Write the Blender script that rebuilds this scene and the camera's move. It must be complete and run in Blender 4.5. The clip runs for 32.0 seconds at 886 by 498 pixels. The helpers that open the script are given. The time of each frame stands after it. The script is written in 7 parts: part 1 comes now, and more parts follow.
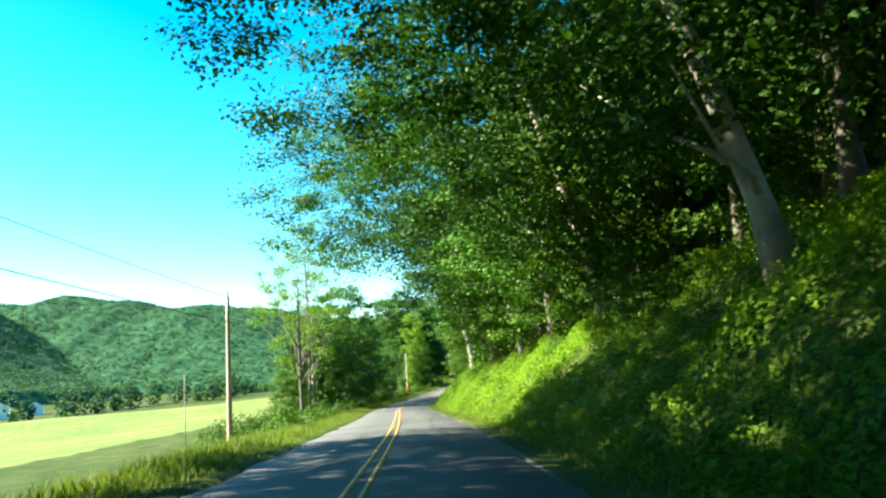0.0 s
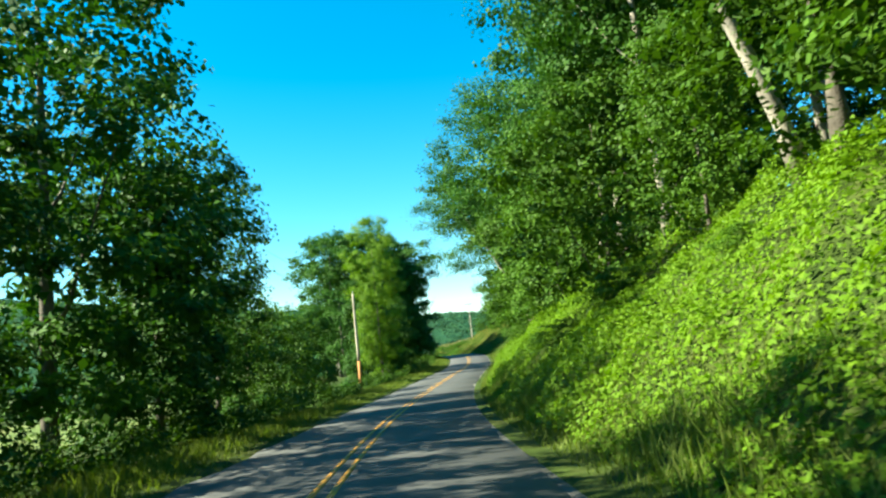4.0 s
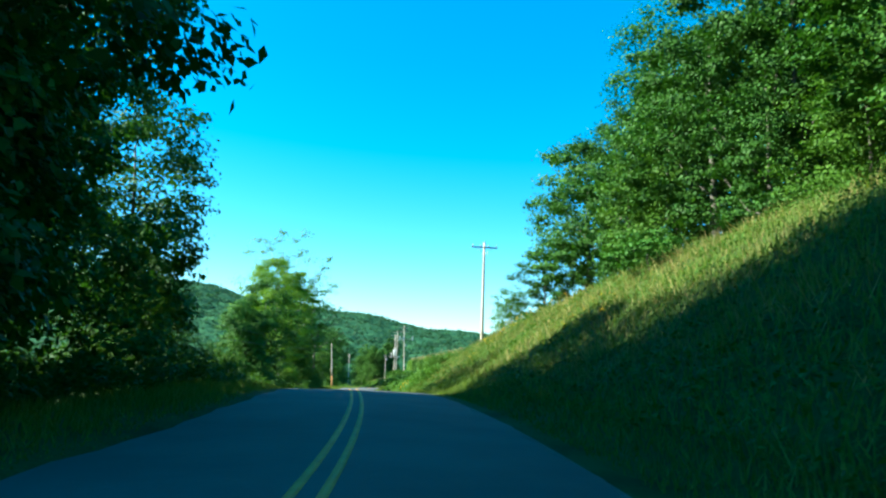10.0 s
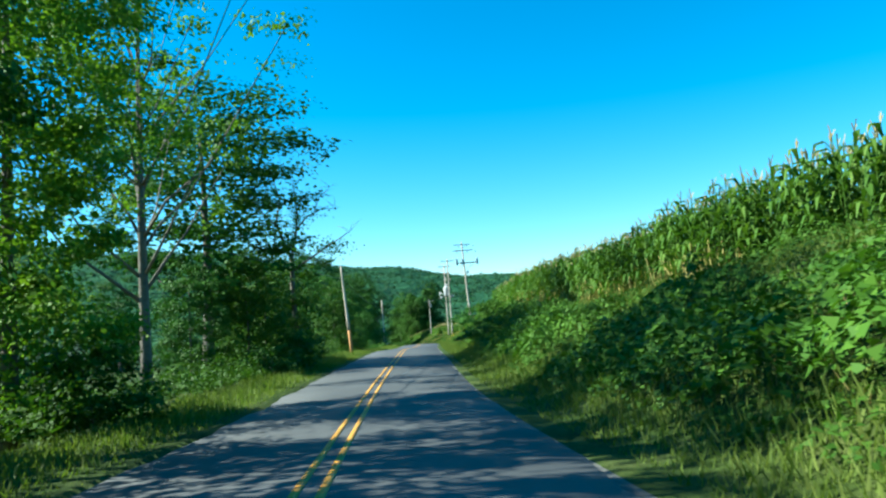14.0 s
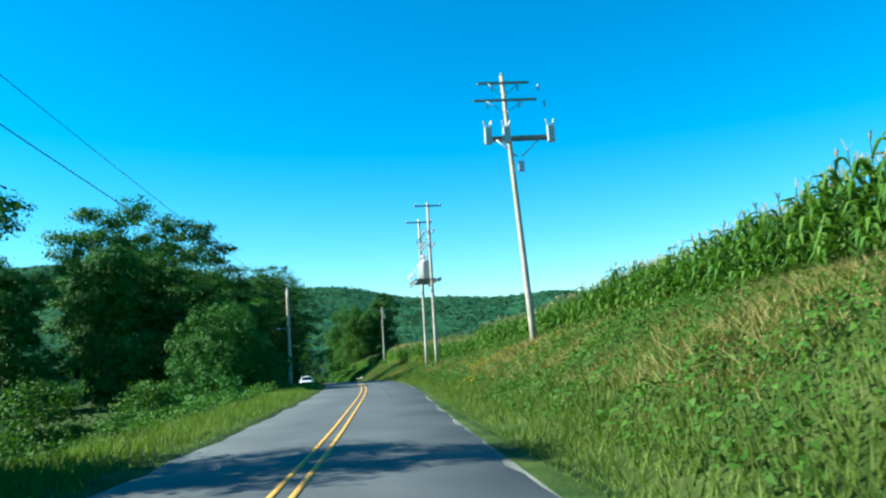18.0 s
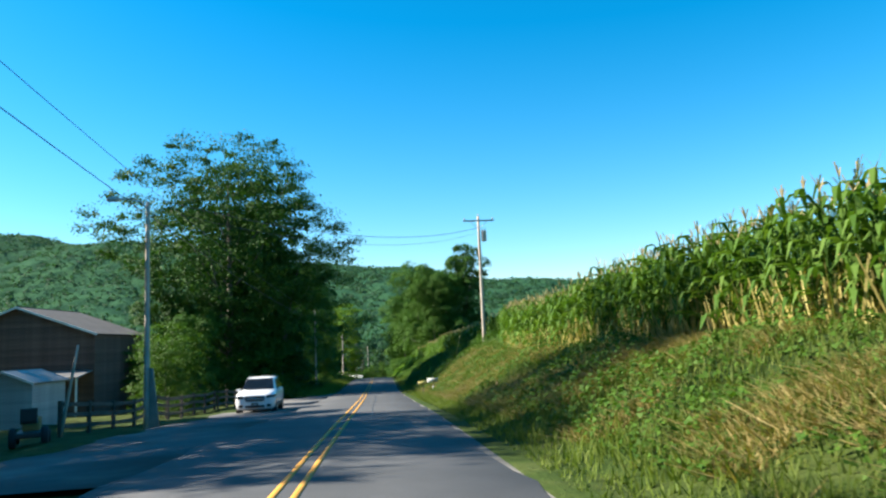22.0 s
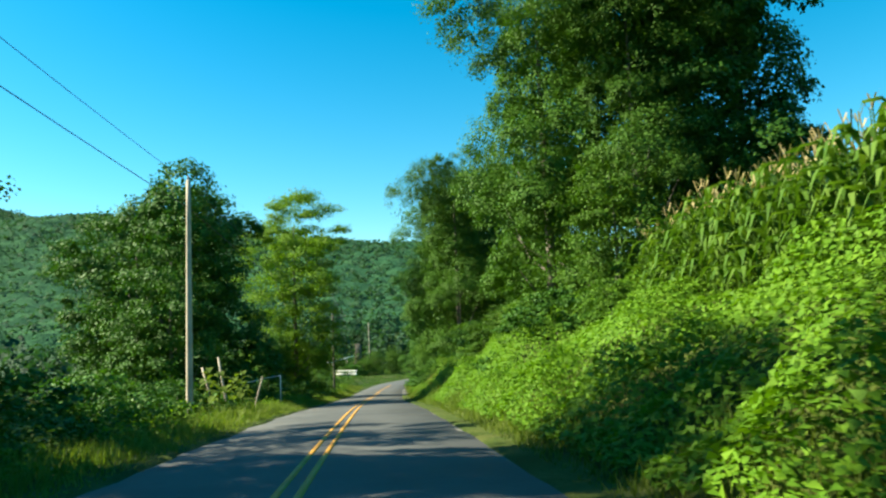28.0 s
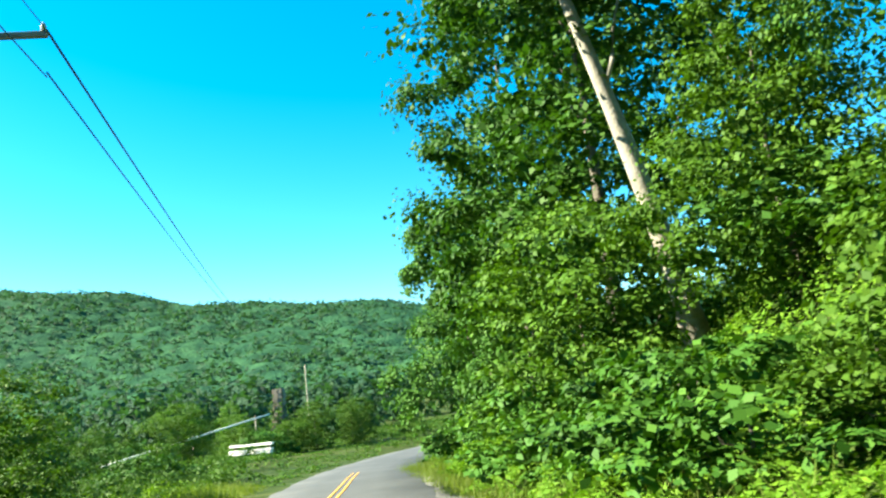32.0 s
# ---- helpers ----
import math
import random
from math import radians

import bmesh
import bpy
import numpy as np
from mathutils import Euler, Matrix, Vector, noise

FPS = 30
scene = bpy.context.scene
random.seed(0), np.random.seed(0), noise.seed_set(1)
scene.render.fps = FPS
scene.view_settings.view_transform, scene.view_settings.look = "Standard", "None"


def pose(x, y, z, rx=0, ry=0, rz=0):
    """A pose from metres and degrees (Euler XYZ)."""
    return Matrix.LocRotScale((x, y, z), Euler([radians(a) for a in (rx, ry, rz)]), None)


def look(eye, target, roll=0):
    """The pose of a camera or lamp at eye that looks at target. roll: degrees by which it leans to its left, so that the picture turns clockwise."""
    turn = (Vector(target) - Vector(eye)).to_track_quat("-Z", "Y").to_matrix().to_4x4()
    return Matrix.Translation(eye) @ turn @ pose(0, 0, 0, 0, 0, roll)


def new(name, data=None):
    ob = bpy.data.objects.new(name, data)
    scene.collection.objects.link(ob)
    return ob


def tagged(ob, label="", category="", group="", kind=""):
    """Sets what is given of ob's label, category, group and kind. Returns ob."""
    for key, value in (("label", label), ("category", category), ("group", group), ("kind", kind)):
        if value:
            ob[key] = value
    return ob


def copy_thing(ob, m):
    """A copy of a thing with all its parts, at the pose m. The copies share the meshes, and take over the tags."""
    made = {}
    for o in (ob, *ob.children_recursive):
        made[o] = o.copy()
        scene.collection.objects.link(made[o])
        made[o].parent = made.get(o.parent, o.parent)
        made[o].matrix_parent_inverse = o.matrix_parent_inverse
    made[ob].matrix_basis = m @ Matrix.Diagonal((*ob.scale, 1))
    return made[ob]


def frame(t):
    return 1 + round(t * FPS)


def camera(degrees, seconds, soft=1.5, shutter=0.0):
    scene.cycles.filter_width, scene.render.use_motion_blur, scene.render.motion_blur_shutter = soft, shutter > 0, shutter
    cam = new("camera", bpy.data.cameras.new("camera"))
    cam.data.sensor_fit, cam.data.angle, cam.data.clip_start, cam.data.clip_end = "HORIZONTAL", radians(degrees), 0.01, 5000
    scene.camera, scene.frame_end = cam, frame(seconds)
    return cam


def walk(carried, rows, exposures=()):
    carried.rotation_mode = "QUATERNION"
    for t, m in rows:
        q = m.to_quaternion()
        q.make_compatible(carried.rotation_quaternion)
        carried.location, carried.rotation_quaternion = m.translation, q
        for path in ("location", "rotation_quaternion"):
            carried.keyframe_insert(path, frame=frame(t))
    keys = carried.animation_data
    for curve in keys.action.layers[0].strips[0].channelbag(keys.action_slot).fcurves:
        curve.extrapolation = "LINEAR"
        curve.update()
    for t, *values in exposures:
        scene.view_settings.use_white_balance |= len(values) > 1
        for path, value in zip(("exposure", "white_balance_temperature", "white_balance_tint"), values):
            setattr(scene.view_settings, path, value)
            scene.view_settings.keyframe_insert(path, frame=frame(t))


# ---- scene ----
cam = camera(62.9, 32.0, soft=2.3, shutter=0.05)
ROWS = [
    (0, 0.000, 0.000, 1.400, 99.24, 3.80, 7.75),
    (0.5, -1.747, 10.434, 1.189, 98.85, 4.26, 8.03),
    (1, -3.678, 21.022, 0.862, 98.61, 5.59, 7.33),
    (1.5, -5.715, 31.709, 0.324, 97.71, 5.69, 7.35),
    (2, -7.764, 42.535, -0.113, 97.73, 5.85, 7.58),
    (2.5, -9.908, 53.502, -0.521, 97.82, 6.08, 7.42),
    (3, -11.995, 64.631, -0.909, 98.08, 6.39, 6.75),
    (3.5, -13.837, 75.703, -1.248, 98.29, 6.68, 5.58),
    (4, -15.620, 87.078, -1.592, 98.43, 6.36, 4.71),
    (4.5, -17.025, 98.725, -1.883, 98.63, 5.48, 3.23),
    (5, -18.030, 110.232, -2.101, 98.87, 4.56, 1.74),
    (5.5, -18.613, 121.184, -2.226, 99.12, 4.10, 0.83),
    (6, -19.160, 131.629, -2.305, 99.64, 4.26, -0.46),
    (6.5, -19.343, 142.257, -2.370, 100.35, 3.80, -1.29),
    (7, -19.161, 152.328, -2.272, 101.06, 3.12, -1.82),
    (7.5, -19.348, 162.574, -1.989, 100.56, 2.35, -2.55),
    (8, -19.350, 172.462, -1.902, 99.87, 1.96, -2.77),
    (8.5, -19.351, 182.351, -1.815, 99.06, 1.65, -2.49),
    (9, -19.538, 191.682, -1.574, 99.53, 0.16, -0.55),
    (9.5, -19.907, 201.014, -1.335, 100.09, -1.47, 2.18),
    (10, -20.645, 209.971, -0.935, 100.04, -2.10, 5.05),
    (10.5, -21.752, 218.555, -0.376, 98.58, -1.92, 7.86),
    (11, -23.219, 227.155, -0.187, 97.94, 0.00, 9.75),
    (11.5, -25.052, 235.573, -0.012, 96.52, 1.85, 10.93),
    (12, -27.062, 243.824, -0.214, 96.45, 2.81, 9.67),
    (12.5, -29.252, 251.902, -0.610, 95.09, 3.79, 7.81),
    (13, -31.260, 260.161, -0.995, 95.79, 4.18, 8.03),
    (13.5, -33.267, 268.604, -1.371, 95.99, 4.27, 8.13),
    (14, -35.092, 277.047, -1.745, 96.19, 4.19, 7.83),
    (14.5, -36.736, 285.298, -1.941, 96.90, 3.71, 7.31),
    (15, -38.380, 293.733, -2.129, 97.42, 3.85, 6.31),
    (15.5, -39.661, 301.976, -2.137, 97.92, 3.85, 6.31),
    (16, -41.318, 311.204, -2.142, 98.00, 3.98, 5.69),
    (16.5, -43.207, 321.703, -2.046, 97.92, 4.20, 4.58),
    (17, -45.094, 332.714, -1.977, 97.78, 4.35, 3.58),
    (17.5, -46.743, 343.477, -2.064, 97.73, 4.28, 3.26),
    (18, -48.195, 353.863, -2.271, 98.02, 3.60, 3.68),
    (18.5, -49.646, 364.248, -2.478, 97.81, 3.12, 4.30),
    (19, -51.271, 374.792, -2.693, 98.10, 3.16, 5.39),
    (19.5, -52.708, 384.847, -2.889, 98.08, 3.09, 6.30),
    (20, -54.149, 394.907, -2.919, 98.09, 2.08, 6.13),
    (20.5, -55.747, 404.794, -2.946, 98.37, 2.22, 7.13),
    (21, -57.847, 414.819, -3.153, 97.58, 1.91, 6.94),
    (21.5, -59.954, 425.010, -3.365, 96.96, 1.34, 7.96),
    (22, -62.384, 435.021, -3.577, 97.34, 2.59, 9.31),
    (22.5, -65.143, 445.011, -3.960, 96.14, 2.60, 9.41),
    (23, -67.570, 455.016, -4.338, 96.14, 3.21, 9.69),
    (23.5, -70.163, 465.014, -4.718, 96.24, 3.91, 9.67),
    (24, -72.588, 475.014, -5.261, 96.44, 3.80, 9.57),
    (24.5, -75.185, 485.172, -5.813, 96.64, 3.90, 9.37),
    (25, -77.951, 495.327, -6.202, 96.84, 3.89, 9.17),
    (25.5, -80.386, 505.498, -6.585, 96.84, 3.89, 9.17),
    (26, -82.962, 515.677, -6.840, 96.91, 3.62, 9.29),
    (26.5, -85.543, 525.938, -6.937, 97.01, 3.05, 9.60),
    (27, -88.206, 536.358, -7.037, 97.06, 2.51, 9.92),
    (27.5, -91.031, 547.014, -7.297, 96.99, 2.34, 10.03),
    (28, -93.932, 557.915, -7.682, 96.58, 2.66, 9.87),
    (28.5, -96.894, 568.615, -8.085, 96.28, 2.97, 9.81),
    (29, -99.711, 578.984, -8.725, 96.78, 3.08, 9.72),
    (29.5, -102.426, 589.288, -9.473, 97.88, 3.08, 9.72),
    (30, -105.300, 599.386, -10.330, 100.17, 3.32, 9.45),
    (30.5, -107.869, 609.420, -11.023, 101.57, 3.73, 9.40),
    (31, -110.308, 619.276, -11.650, 102.35, 4.68, 9.01),
    (31.5, -112.592, 628.779, -12.326, 102.41, 5.71, 8.02),
    (32, -114.708, 637.910, -12.865, 101.93, 6.64, 6.11),
]
CENTRE = [
    (11.25, -74.16, 1.69), (7.15, -49.50, 1.13), (3.05, -24.84, 0.56),
    (-1.05, -0.18, 0.00), (-5.60, 26.53, -0.83), (-10.76, 53.12, -1.91),
    (-15.85, 79.73, -2.77), (-19.25, 106.59, -3.42), (-20.77, 133.64, -3.71),
    (-20.78, 160.73, -3.47), (-20.61, 187.82, -3.07), (-22.16, 214.85, -2.03),
    (-27.29, 241.43, -1.60), (-33.94, 267.69, -2.74), (-39.53, 294.19, -3.49),
    (-44.14, 320.89, -3.46), (-48.59, 347.61, -3.56), (-52.44, 374.42, -4.09),
    (-56.50, 401.21, -4.36), (-61.96, 427.74, -4.83), (-68.45, 454.04, -5.71),
    (-75.19, 480.28, -6.95), (-81.98, 506.50, -7.99), (-88.56, 532.78, -8.42),
    (-95.38, 559.00, -9.14), (-102.41, 585.16, -10.61), (-109.42, 611.33, -12.55),
    (-115.78, 637.66, -14.26), (-121.11, 662.09, -15.39), (-124.73, 686.82, -16.26),
    (-121.82, 711.65, -16.76), (-109.07, 733.15, -16.76), (-90.29, 749.66, -16.76),
]
EXPOSURES = [(0, 2.76, 7000, 0), (1, 2.54, 6500, -5), (2, 2.12, 6800, -7), (3, 2.22, 7200, -7), (6, 2.0, 6350, -7), (7, 2.24, 6400, -10), (8, 2.02, 6100, -9), (9, 2.2, 6500, -8), (10, 2.14, 5900, -7), (11, 1.89, 5800, -7), (12, 1.64, 5800, -6), (15, 1.74, 5700, -7), (18, 1.59, 5600, -9), (20.5, 1.65, 5750, -7), (22, 1.69, 6500, 12), (24, 1.84, 6950, 12), (25, 1.9, 8000, 4), (27, 1.75, 7200, -3), (29, 1.86, 7500, -4), (30, 2.05, 7500, -3), (31, 2.45, 7600, -1), (32, 2.48, 7100, -2)]
walk(cam, [(t, pose(x, y, z, rx, ry, rz)) for t, x, y, z, rx, ry, rz in ROWS], EXPOSURES)
# World, sun and exposure: a clear late-summer sky, the sun low on the left.
SUN_TO = Vector((-0.985, -0.12, 0.70)).normalized()
world = bpy.data.worlds.new("sky")
scene.world = world
world.use_nodes = True
wn, wl = world.node_tree.nodes, world.node_tree.links
wn.clear()
sky = wn.new("ShaderNodeTexSky")
sky.sky_type = "NISHITA"
sky.sun_disc = False
sky.sun_elevation = math.asin(SUN_TO.z)
sky.sun_rotation = math.atan2(SUN_TO.x, SUN_TO.y)
sky.air_density, sky.dust_density, sky.ozone_density = 1.0, 0.25, 2.5
hsv = wn.new("ShaderNodeHueSaturation")
hsv.inputs["Saturation"].default_value = 1.5
hsv.inputs["Hue"].default_value = 0.487
bgd = wn.new("ShaderNodeBackground")
bgd.inputs["Strength"].default_value = 0.074
wout = wn.new("ShaderNodeOutputWorld")
wl.new(sky.outputs[0], hsv.inputs["Color"])
wl.new(hsv.outputs[0], bgd.inputs["Color"])
wl.new(bgd.outputs[0], wout.inputs["Surface"])
sun = new("sun", bpy.data.lights.new("sun", "SUN"))
sun.data.energy, sun.data.angle, sun.data.color = 5.0, radians(0.53), (1.0, 0.93, 0.80)
sun.matrix_world = look((0, 0, 300), Vector((0, 0, 300)) - SUN_TO)

# ---------------------------------------------------------------- road line and ground heights


def catmull(knots, n=40):
    k = np.array(knots, float)
    q = np.vstack([2 * k[0] - k[1], k, 2 * k[-1] - k[-2]])
    out = []
    for i in range(1, len(q) - 2):
        a, b, c, d = q[i - 1:i + 3]
        for u in np.arange(n) / n:
            out.append(0.5 * (2 * b + (c - a) * u + (2 * a - 5 * b + 4 * c - d) * u * u + (3 * b - a - 3 * c + d) * u ** 3))
    out.append(k[-1])
    return np.array(out)


def arc(c, start):
    return np.r_[0, np.cumsum(np.linalg.norm(np.diff(c[:, :2], axis=0), axis=1))] + start


def normals(c):
    t = np.gradient(c[:, :2], axis=0)
    t /= np.linalg.norm(t, axis=1)[:, None]
    return np.stack([t[:, 1], -t[:, 0]], 1)


ROAD = catmull(CENTRE)
ROAD_S = arc(ROAD, -75.0)
ROAD_N = normals(ROAD)
# The land's own base line follows the road, but runs straight on where the road bends away at the end.
cut = ROAD_S < 652
d_end = (ROAD[cut][-1] - ROAD[cut][-60]) / np.linalg.norm((ROAD[cut][-1] - ROAD[cut][-60])[:2])
d_beg = (ROAD[40] - ROAD[0]) / np.linalg.norm((ROAD[40] - ROAD[0])[:2])
ahead = np.array([ROAD[cut][-1] + np.array([d_end[0] * k, d_end[1] * k, -3.2 * (1 - math.exp(-k / 60))]) for k in (15, 30, 45, 60, 90, 130, 200, 400, 800, 1600, 2600)])
back = np.array([ROAD[0] + np.array([d_beg[0] * -k, d_beg[1] * -k, 0.02 * min(k, 200)]) for k in (1500, 600, 200, 60)])
BASE = np.vstack([back, ROAD[cut], ahead])
BASE_S = arc(BASE, 0)
BASE_S += -75.0 - BASE_S[len(back)]
BASE_N = normals(BASE)
FAR_N = np.array([0.975, 0.22])


def base_xy(s, u):
    """World x, y and the road's height for a distance s along the road and u to its right."""
    s, u = np.asarray(s, float), np.asarray(u, float)
    near = np.clip(u, -40, 40)
    far = u - near
    x = np.interp(s, BASE_S, BASE[:, 0]) + np.interp(s, BASE_S, BASE_N[:, 0]) * near + FAR_N[0] * far
    y = np.interp(s, BASE_S, BASE[:, 1]) + np.interp(s, BASE_S, BASE_N[:, 1]) * near + FAR_N[1] * far
    return x, y, np.interp(s, BASE_S, BASE[:, 2])


def road_xyz(s, u):
    s, u = np.asarray(s, float), np.asarray(u, float)
    x = np.interp(s, ROAD_S, ROAD[:, 0]) + np.interp(s, ROAD_S, ROAD_N[:, 0]) * u
    y = np.interp(s, ROAD_S, ROAD[:, 1]) + np.interp(s, ROAD_S, ROAD_N[:, 1]) * u
    return np.stack([x, y, np.interp(s, ROAD_S, ROAD[:, 2]) - 0.018 * np.abs(u)], -1)


# bank on the right: along the road, distance of its crest, height of its crest, rise beyond
BANK = np.array([
    (-200, 10, 4.0, 0.22), (0, 10, 4.2, 0.25), (60, 10.2, 4.4, 0.25), (105, 10.4, 4.8, 0.25), (150, 10.5, 5.2, 0.25),
    (190, 12, 5.6, 0.25), (222, 14.3, 6.7, 0.25), (250, 13.5, 6.0, 0.2), (272, 12.5, 5.1, 0.15), (290, 11, 3.0, 0.17),
    (311, 9.2, 2.3, 0.19), (335, 8.8, 2.8, 0.17), (355, 8.6, 2.45, 0.16), (392, 8.6, 2.2, 0.13), (407, 8.6, 1.6, 0.12), (427, 8.6, 1.5, 0.12), (440, 8.0, 0.7, 0.12),
    (453, 8.0, 1.75, 0.14), (478, 8.2, 2.1, 0.16), (500, 11, 4.15, 0.16), (522, 8.0, 2.9, 0.2)])
BANK = np.vstack([BANK, [(572, 8.6, 2.0, 0.2), (588, 9.5, 3.0, 0.25), (606, 11, 5.0, 0.25), (630, 12, 6.2, 0.25), (662, 10.5, 4.6, 0.25),
                         (678, 9.0, 2.0, 0.15), (695, 9, 0.0, 0.0), (900, 9, 0.0, 0.0), (4000, 9, 0, 0)]])
# left side: along the road, height at the foot of the verge, and farther out
LEFT = np.array([(-200, -1.6, -7), (0, -1.6, -7), (60, -1.4, -7), (100, -1.3, -6), (200, -1.3, -5), (300, -1.0, -4), (345, -0.8, -2.5),
                 (430, -0.5, -1.5), (500, -0.3, -1.5), (560, -0.4, -3), (620, -0.6, -4), (665, -0.4, -3), (700, 0.1, -2), (4000, 0, 0)])


def ground_dz(s, u):
    """Height of the ground over the road's own height at s."""
    s, u = np.broadcast_arrays(np.asarray(s, float), np.asarray(u, float))
    uc = np.interp(s, BANK[:, 0], BANK[:, 1])
    hc = np.interp(s, BANK[:, 0], BANK[:, 2])
    gs = np.interp(s, BANK[:, 0], BANK[:, 3])
    x = np.clip((u - 3.9) / (uc - 3.9), 0, 1)
    right = -0.07 + hc * (0.55 * x + 0.45 * x * x * (3 - 2 * x)) + gs * 60 * (1 - np.exp(-np.clip(u - uc, 0, 500) / 60))
    dv = np.interp(s, LEFT[:, 0], LEFT[:, 1])
    df = np.interp(s, LEFT[:, 0], LEFT[:, 2])
    y = np.clip((-u - 5.0) / 8.0, 0, 1)
    y2 = np.clip((-u - 13.0) / 90.0, 0, 1)
    left = -0.07 + dv * y * y * (3 - 2 * y) + (df - dv) * y2 * y2 * (3 - 2 * y2)
    pull = np.clip((s - 450) / 3, 0, 1) * np.clip((513 - s) / 3, 0, 1) * (u > -7.0) * (u < 0)
    return np.where(u > 0, right, left - 0.16 * pull)


RIDGE_X, RIDGE_A = (-1400, -900, -600, -350, -150, 0, 200, 500), (193, 187, 151, 112, 84, 75, 78, 78)


def hills(x, y):
    """Wooded ridges round the valley."""
    a = np.interp(x, RIDGE_X, RIDGE_A) * np.exp(-(((y - 1380 - 0.10 * (x + 300)) / 300) ** 2)) * (1 + 0.03 * np.sin(x * 0.021 + 0.7) + 0.02 * np.sin(x * 0.047))
    b = 184 * np.exp(-(((x + 820 + 0.20 * (y - 200)) / 250) ** 2)) * (1 + 0.03 * np.sin(y * 0.019 + 1.0) + 0.02 * np.sin(y * 0.043)) / (1 + np.exp((y - 1450) / 120))
    return np.maximum(a, b)


def ground_xyz(s, u):
    s, u = np.broadcast_arrays(np.asarray(s, float), np.asarray(u, float))
    x, y, z = base_xy(s, u)
    lump = 0.12 * np.sin(x * 0.9 + 1.3 * np.sin(y * 0.31)) * np.sin(y * 0.7 + 0.8 * np.sin(x * 0.43)) + 0.05 * np.sin(x * 2.1 + y * 1.7)
    side = np.clip((np.abs(u) - 4.2) / 2.5, 0, 1)
    z = z + ground_dz(s, u) + lump * side
    fade = np.clip((np.abs(u) - 120) / 300, 0, 1)
    z = z * (1 - fade) + np.minimum(z, -16.0) * fade + hills(x, y)
    # under the road and its bend at the end
    if np.any(s > 640):
        pts = ROAD[ROAD_S > 640]
        m = s > 640
        d2 = (x[m][:, None] - pts[None, ::4, 0]) ** 2 + (y[m][:, None] - pts[None, ::4, 1]) ** 2
        k = np.argmin(d2, 1)
        d = np.sqrt(d2[np.arange(len(k)), k])
        w = np.clip((d - 4.0) / 7.0, 0, 1)
        z = z.copy()
        z[m] = z[m] * w + (pts[::4][k, 2] - 0.16) * (1 - w)
    z = z - 0.12 * (np.abs(u) < 3.05) * (s <= 652)
    return np.stack([x, y, z], -1)


def at(s, u, dz=0.0):
    """A point on the ground, raised by dz."""
    p = ground_xyz(np.array([s]), np.array([u]))[0]
    return Vector((p[0], p[1], p[2] + dz))


def heading(s):
    """Degrees by which the road's forward direction is turned from +y at s."""
    n = (np.interp(s, ROAD_S, ROAD_N[:, 0]), np.interp(s, ROAD_S, ROAD_N[:, 1]))
    return math.degrees(math.atan2(n[1], n[0]))


# ---------------------------------------------------------------- mesh helpers


def mesh_np(name, verts, faces, mat, smooth=False):
    """A mesh from arrays of vertices and of equal-sided faces."""
    verts, faces = np.ascontiguousarray(verts, np.float32), np.ascontiguousarray(faces, np.int32)
    me = bpy.data.meshes.new(name)
    me.vertices.add(len(verts))
    me.vertices.foreach_set("co", verts.ravel())
    me.loops.add(faces.size)
    me.loops.foreach_set("vertex_index", faces.ravel())
    me.polygons.add(len(faces))
    me.polygons.foreach_set("loop_start", np.arange(len(faces), dtype=np.int32) * faces.shape[1])
    me.update(calc_edges=True)
    me.validate()
    if smooth:
        me.polygons.foreach_set("use_smooth", np.ones(len(faces), bool))
    me.materials.append(mat)
    return me


def thing(name, label, category, group="", loc=None, rz=0.0, data=None, kind=""):
    ob = new(name, data)
    tagged(ob, label, category, group, kind)
    if loc is not None:
        ob.matrix_basis = Matrix.Translation(loc) @ Matrix.Rotation(radians(rz), 4, "Z")
    return ob


def part(name, bm, mat, parent, label=""):
    me = bm if isinstance(bm, bpy.types.Mesh) else bpy.data.meshes.new(name)
    if me is not bm:
        bm.to_mesh(me)
        bm.free()
        me.materials.append(mat)
    ob = new(name, me)
    ob.parent = parent
    if label:
        tagged(ob, label)
    return ob


def add_box(bm, size, m=None, bevel=0.0):
    r = bmesh.ops.create_cube(bm, size=1.0, matrix=(m or Matrix()) @ Matrix.Diagonal((*size, 1)))
    if bevel:
        edges = list({e for v in r["verts"] for e in v.link_edges})
        bmesh.ops.bevel(bm, geom=edges, offset=bevel, segments=2, affect="EDGES", profile=0.6)
    return bm


def add_tube(bm, pts, radii, sides=8, caps=True):
    """A tapered tube along points."""
    rings = []
    up = Vector((0.0, 0.0, 1.0))
    n = len(pts)
    for i, p in enumerate(pts):
        p = Vector(p)
        t = (Vector(pts[min(i + 1, n - 1)]) - Vector(pts[max(i - 1, 0)])).normalized()
        a = t.cross(up if abs(t.z) < 0.95 else Vector((1, 0, 0))).normalized()
        b = t.cross(a)
        rings.append([bm.verts.new(p + radii[i] * (a * math.cos(k * math.tau / sides) + b * math.sin(k * math.tau / sides))) for k in range(sides)])
    for r0, r1 in zip(rings, rings[1:]):
        for k in range(sides):
            f = bm.faces.new((r0[k], r0[(k + 1) % sides], r1[(k + 1) % sides], r1[k]))
            f.smooth = True
    if caps:
        bm.faces.new(rings[0][::-1])
        bm.faces.new(rings[-1])
    bmesh.ops.recalc_face_normals(bm, faces=bm.faces)
    return bm


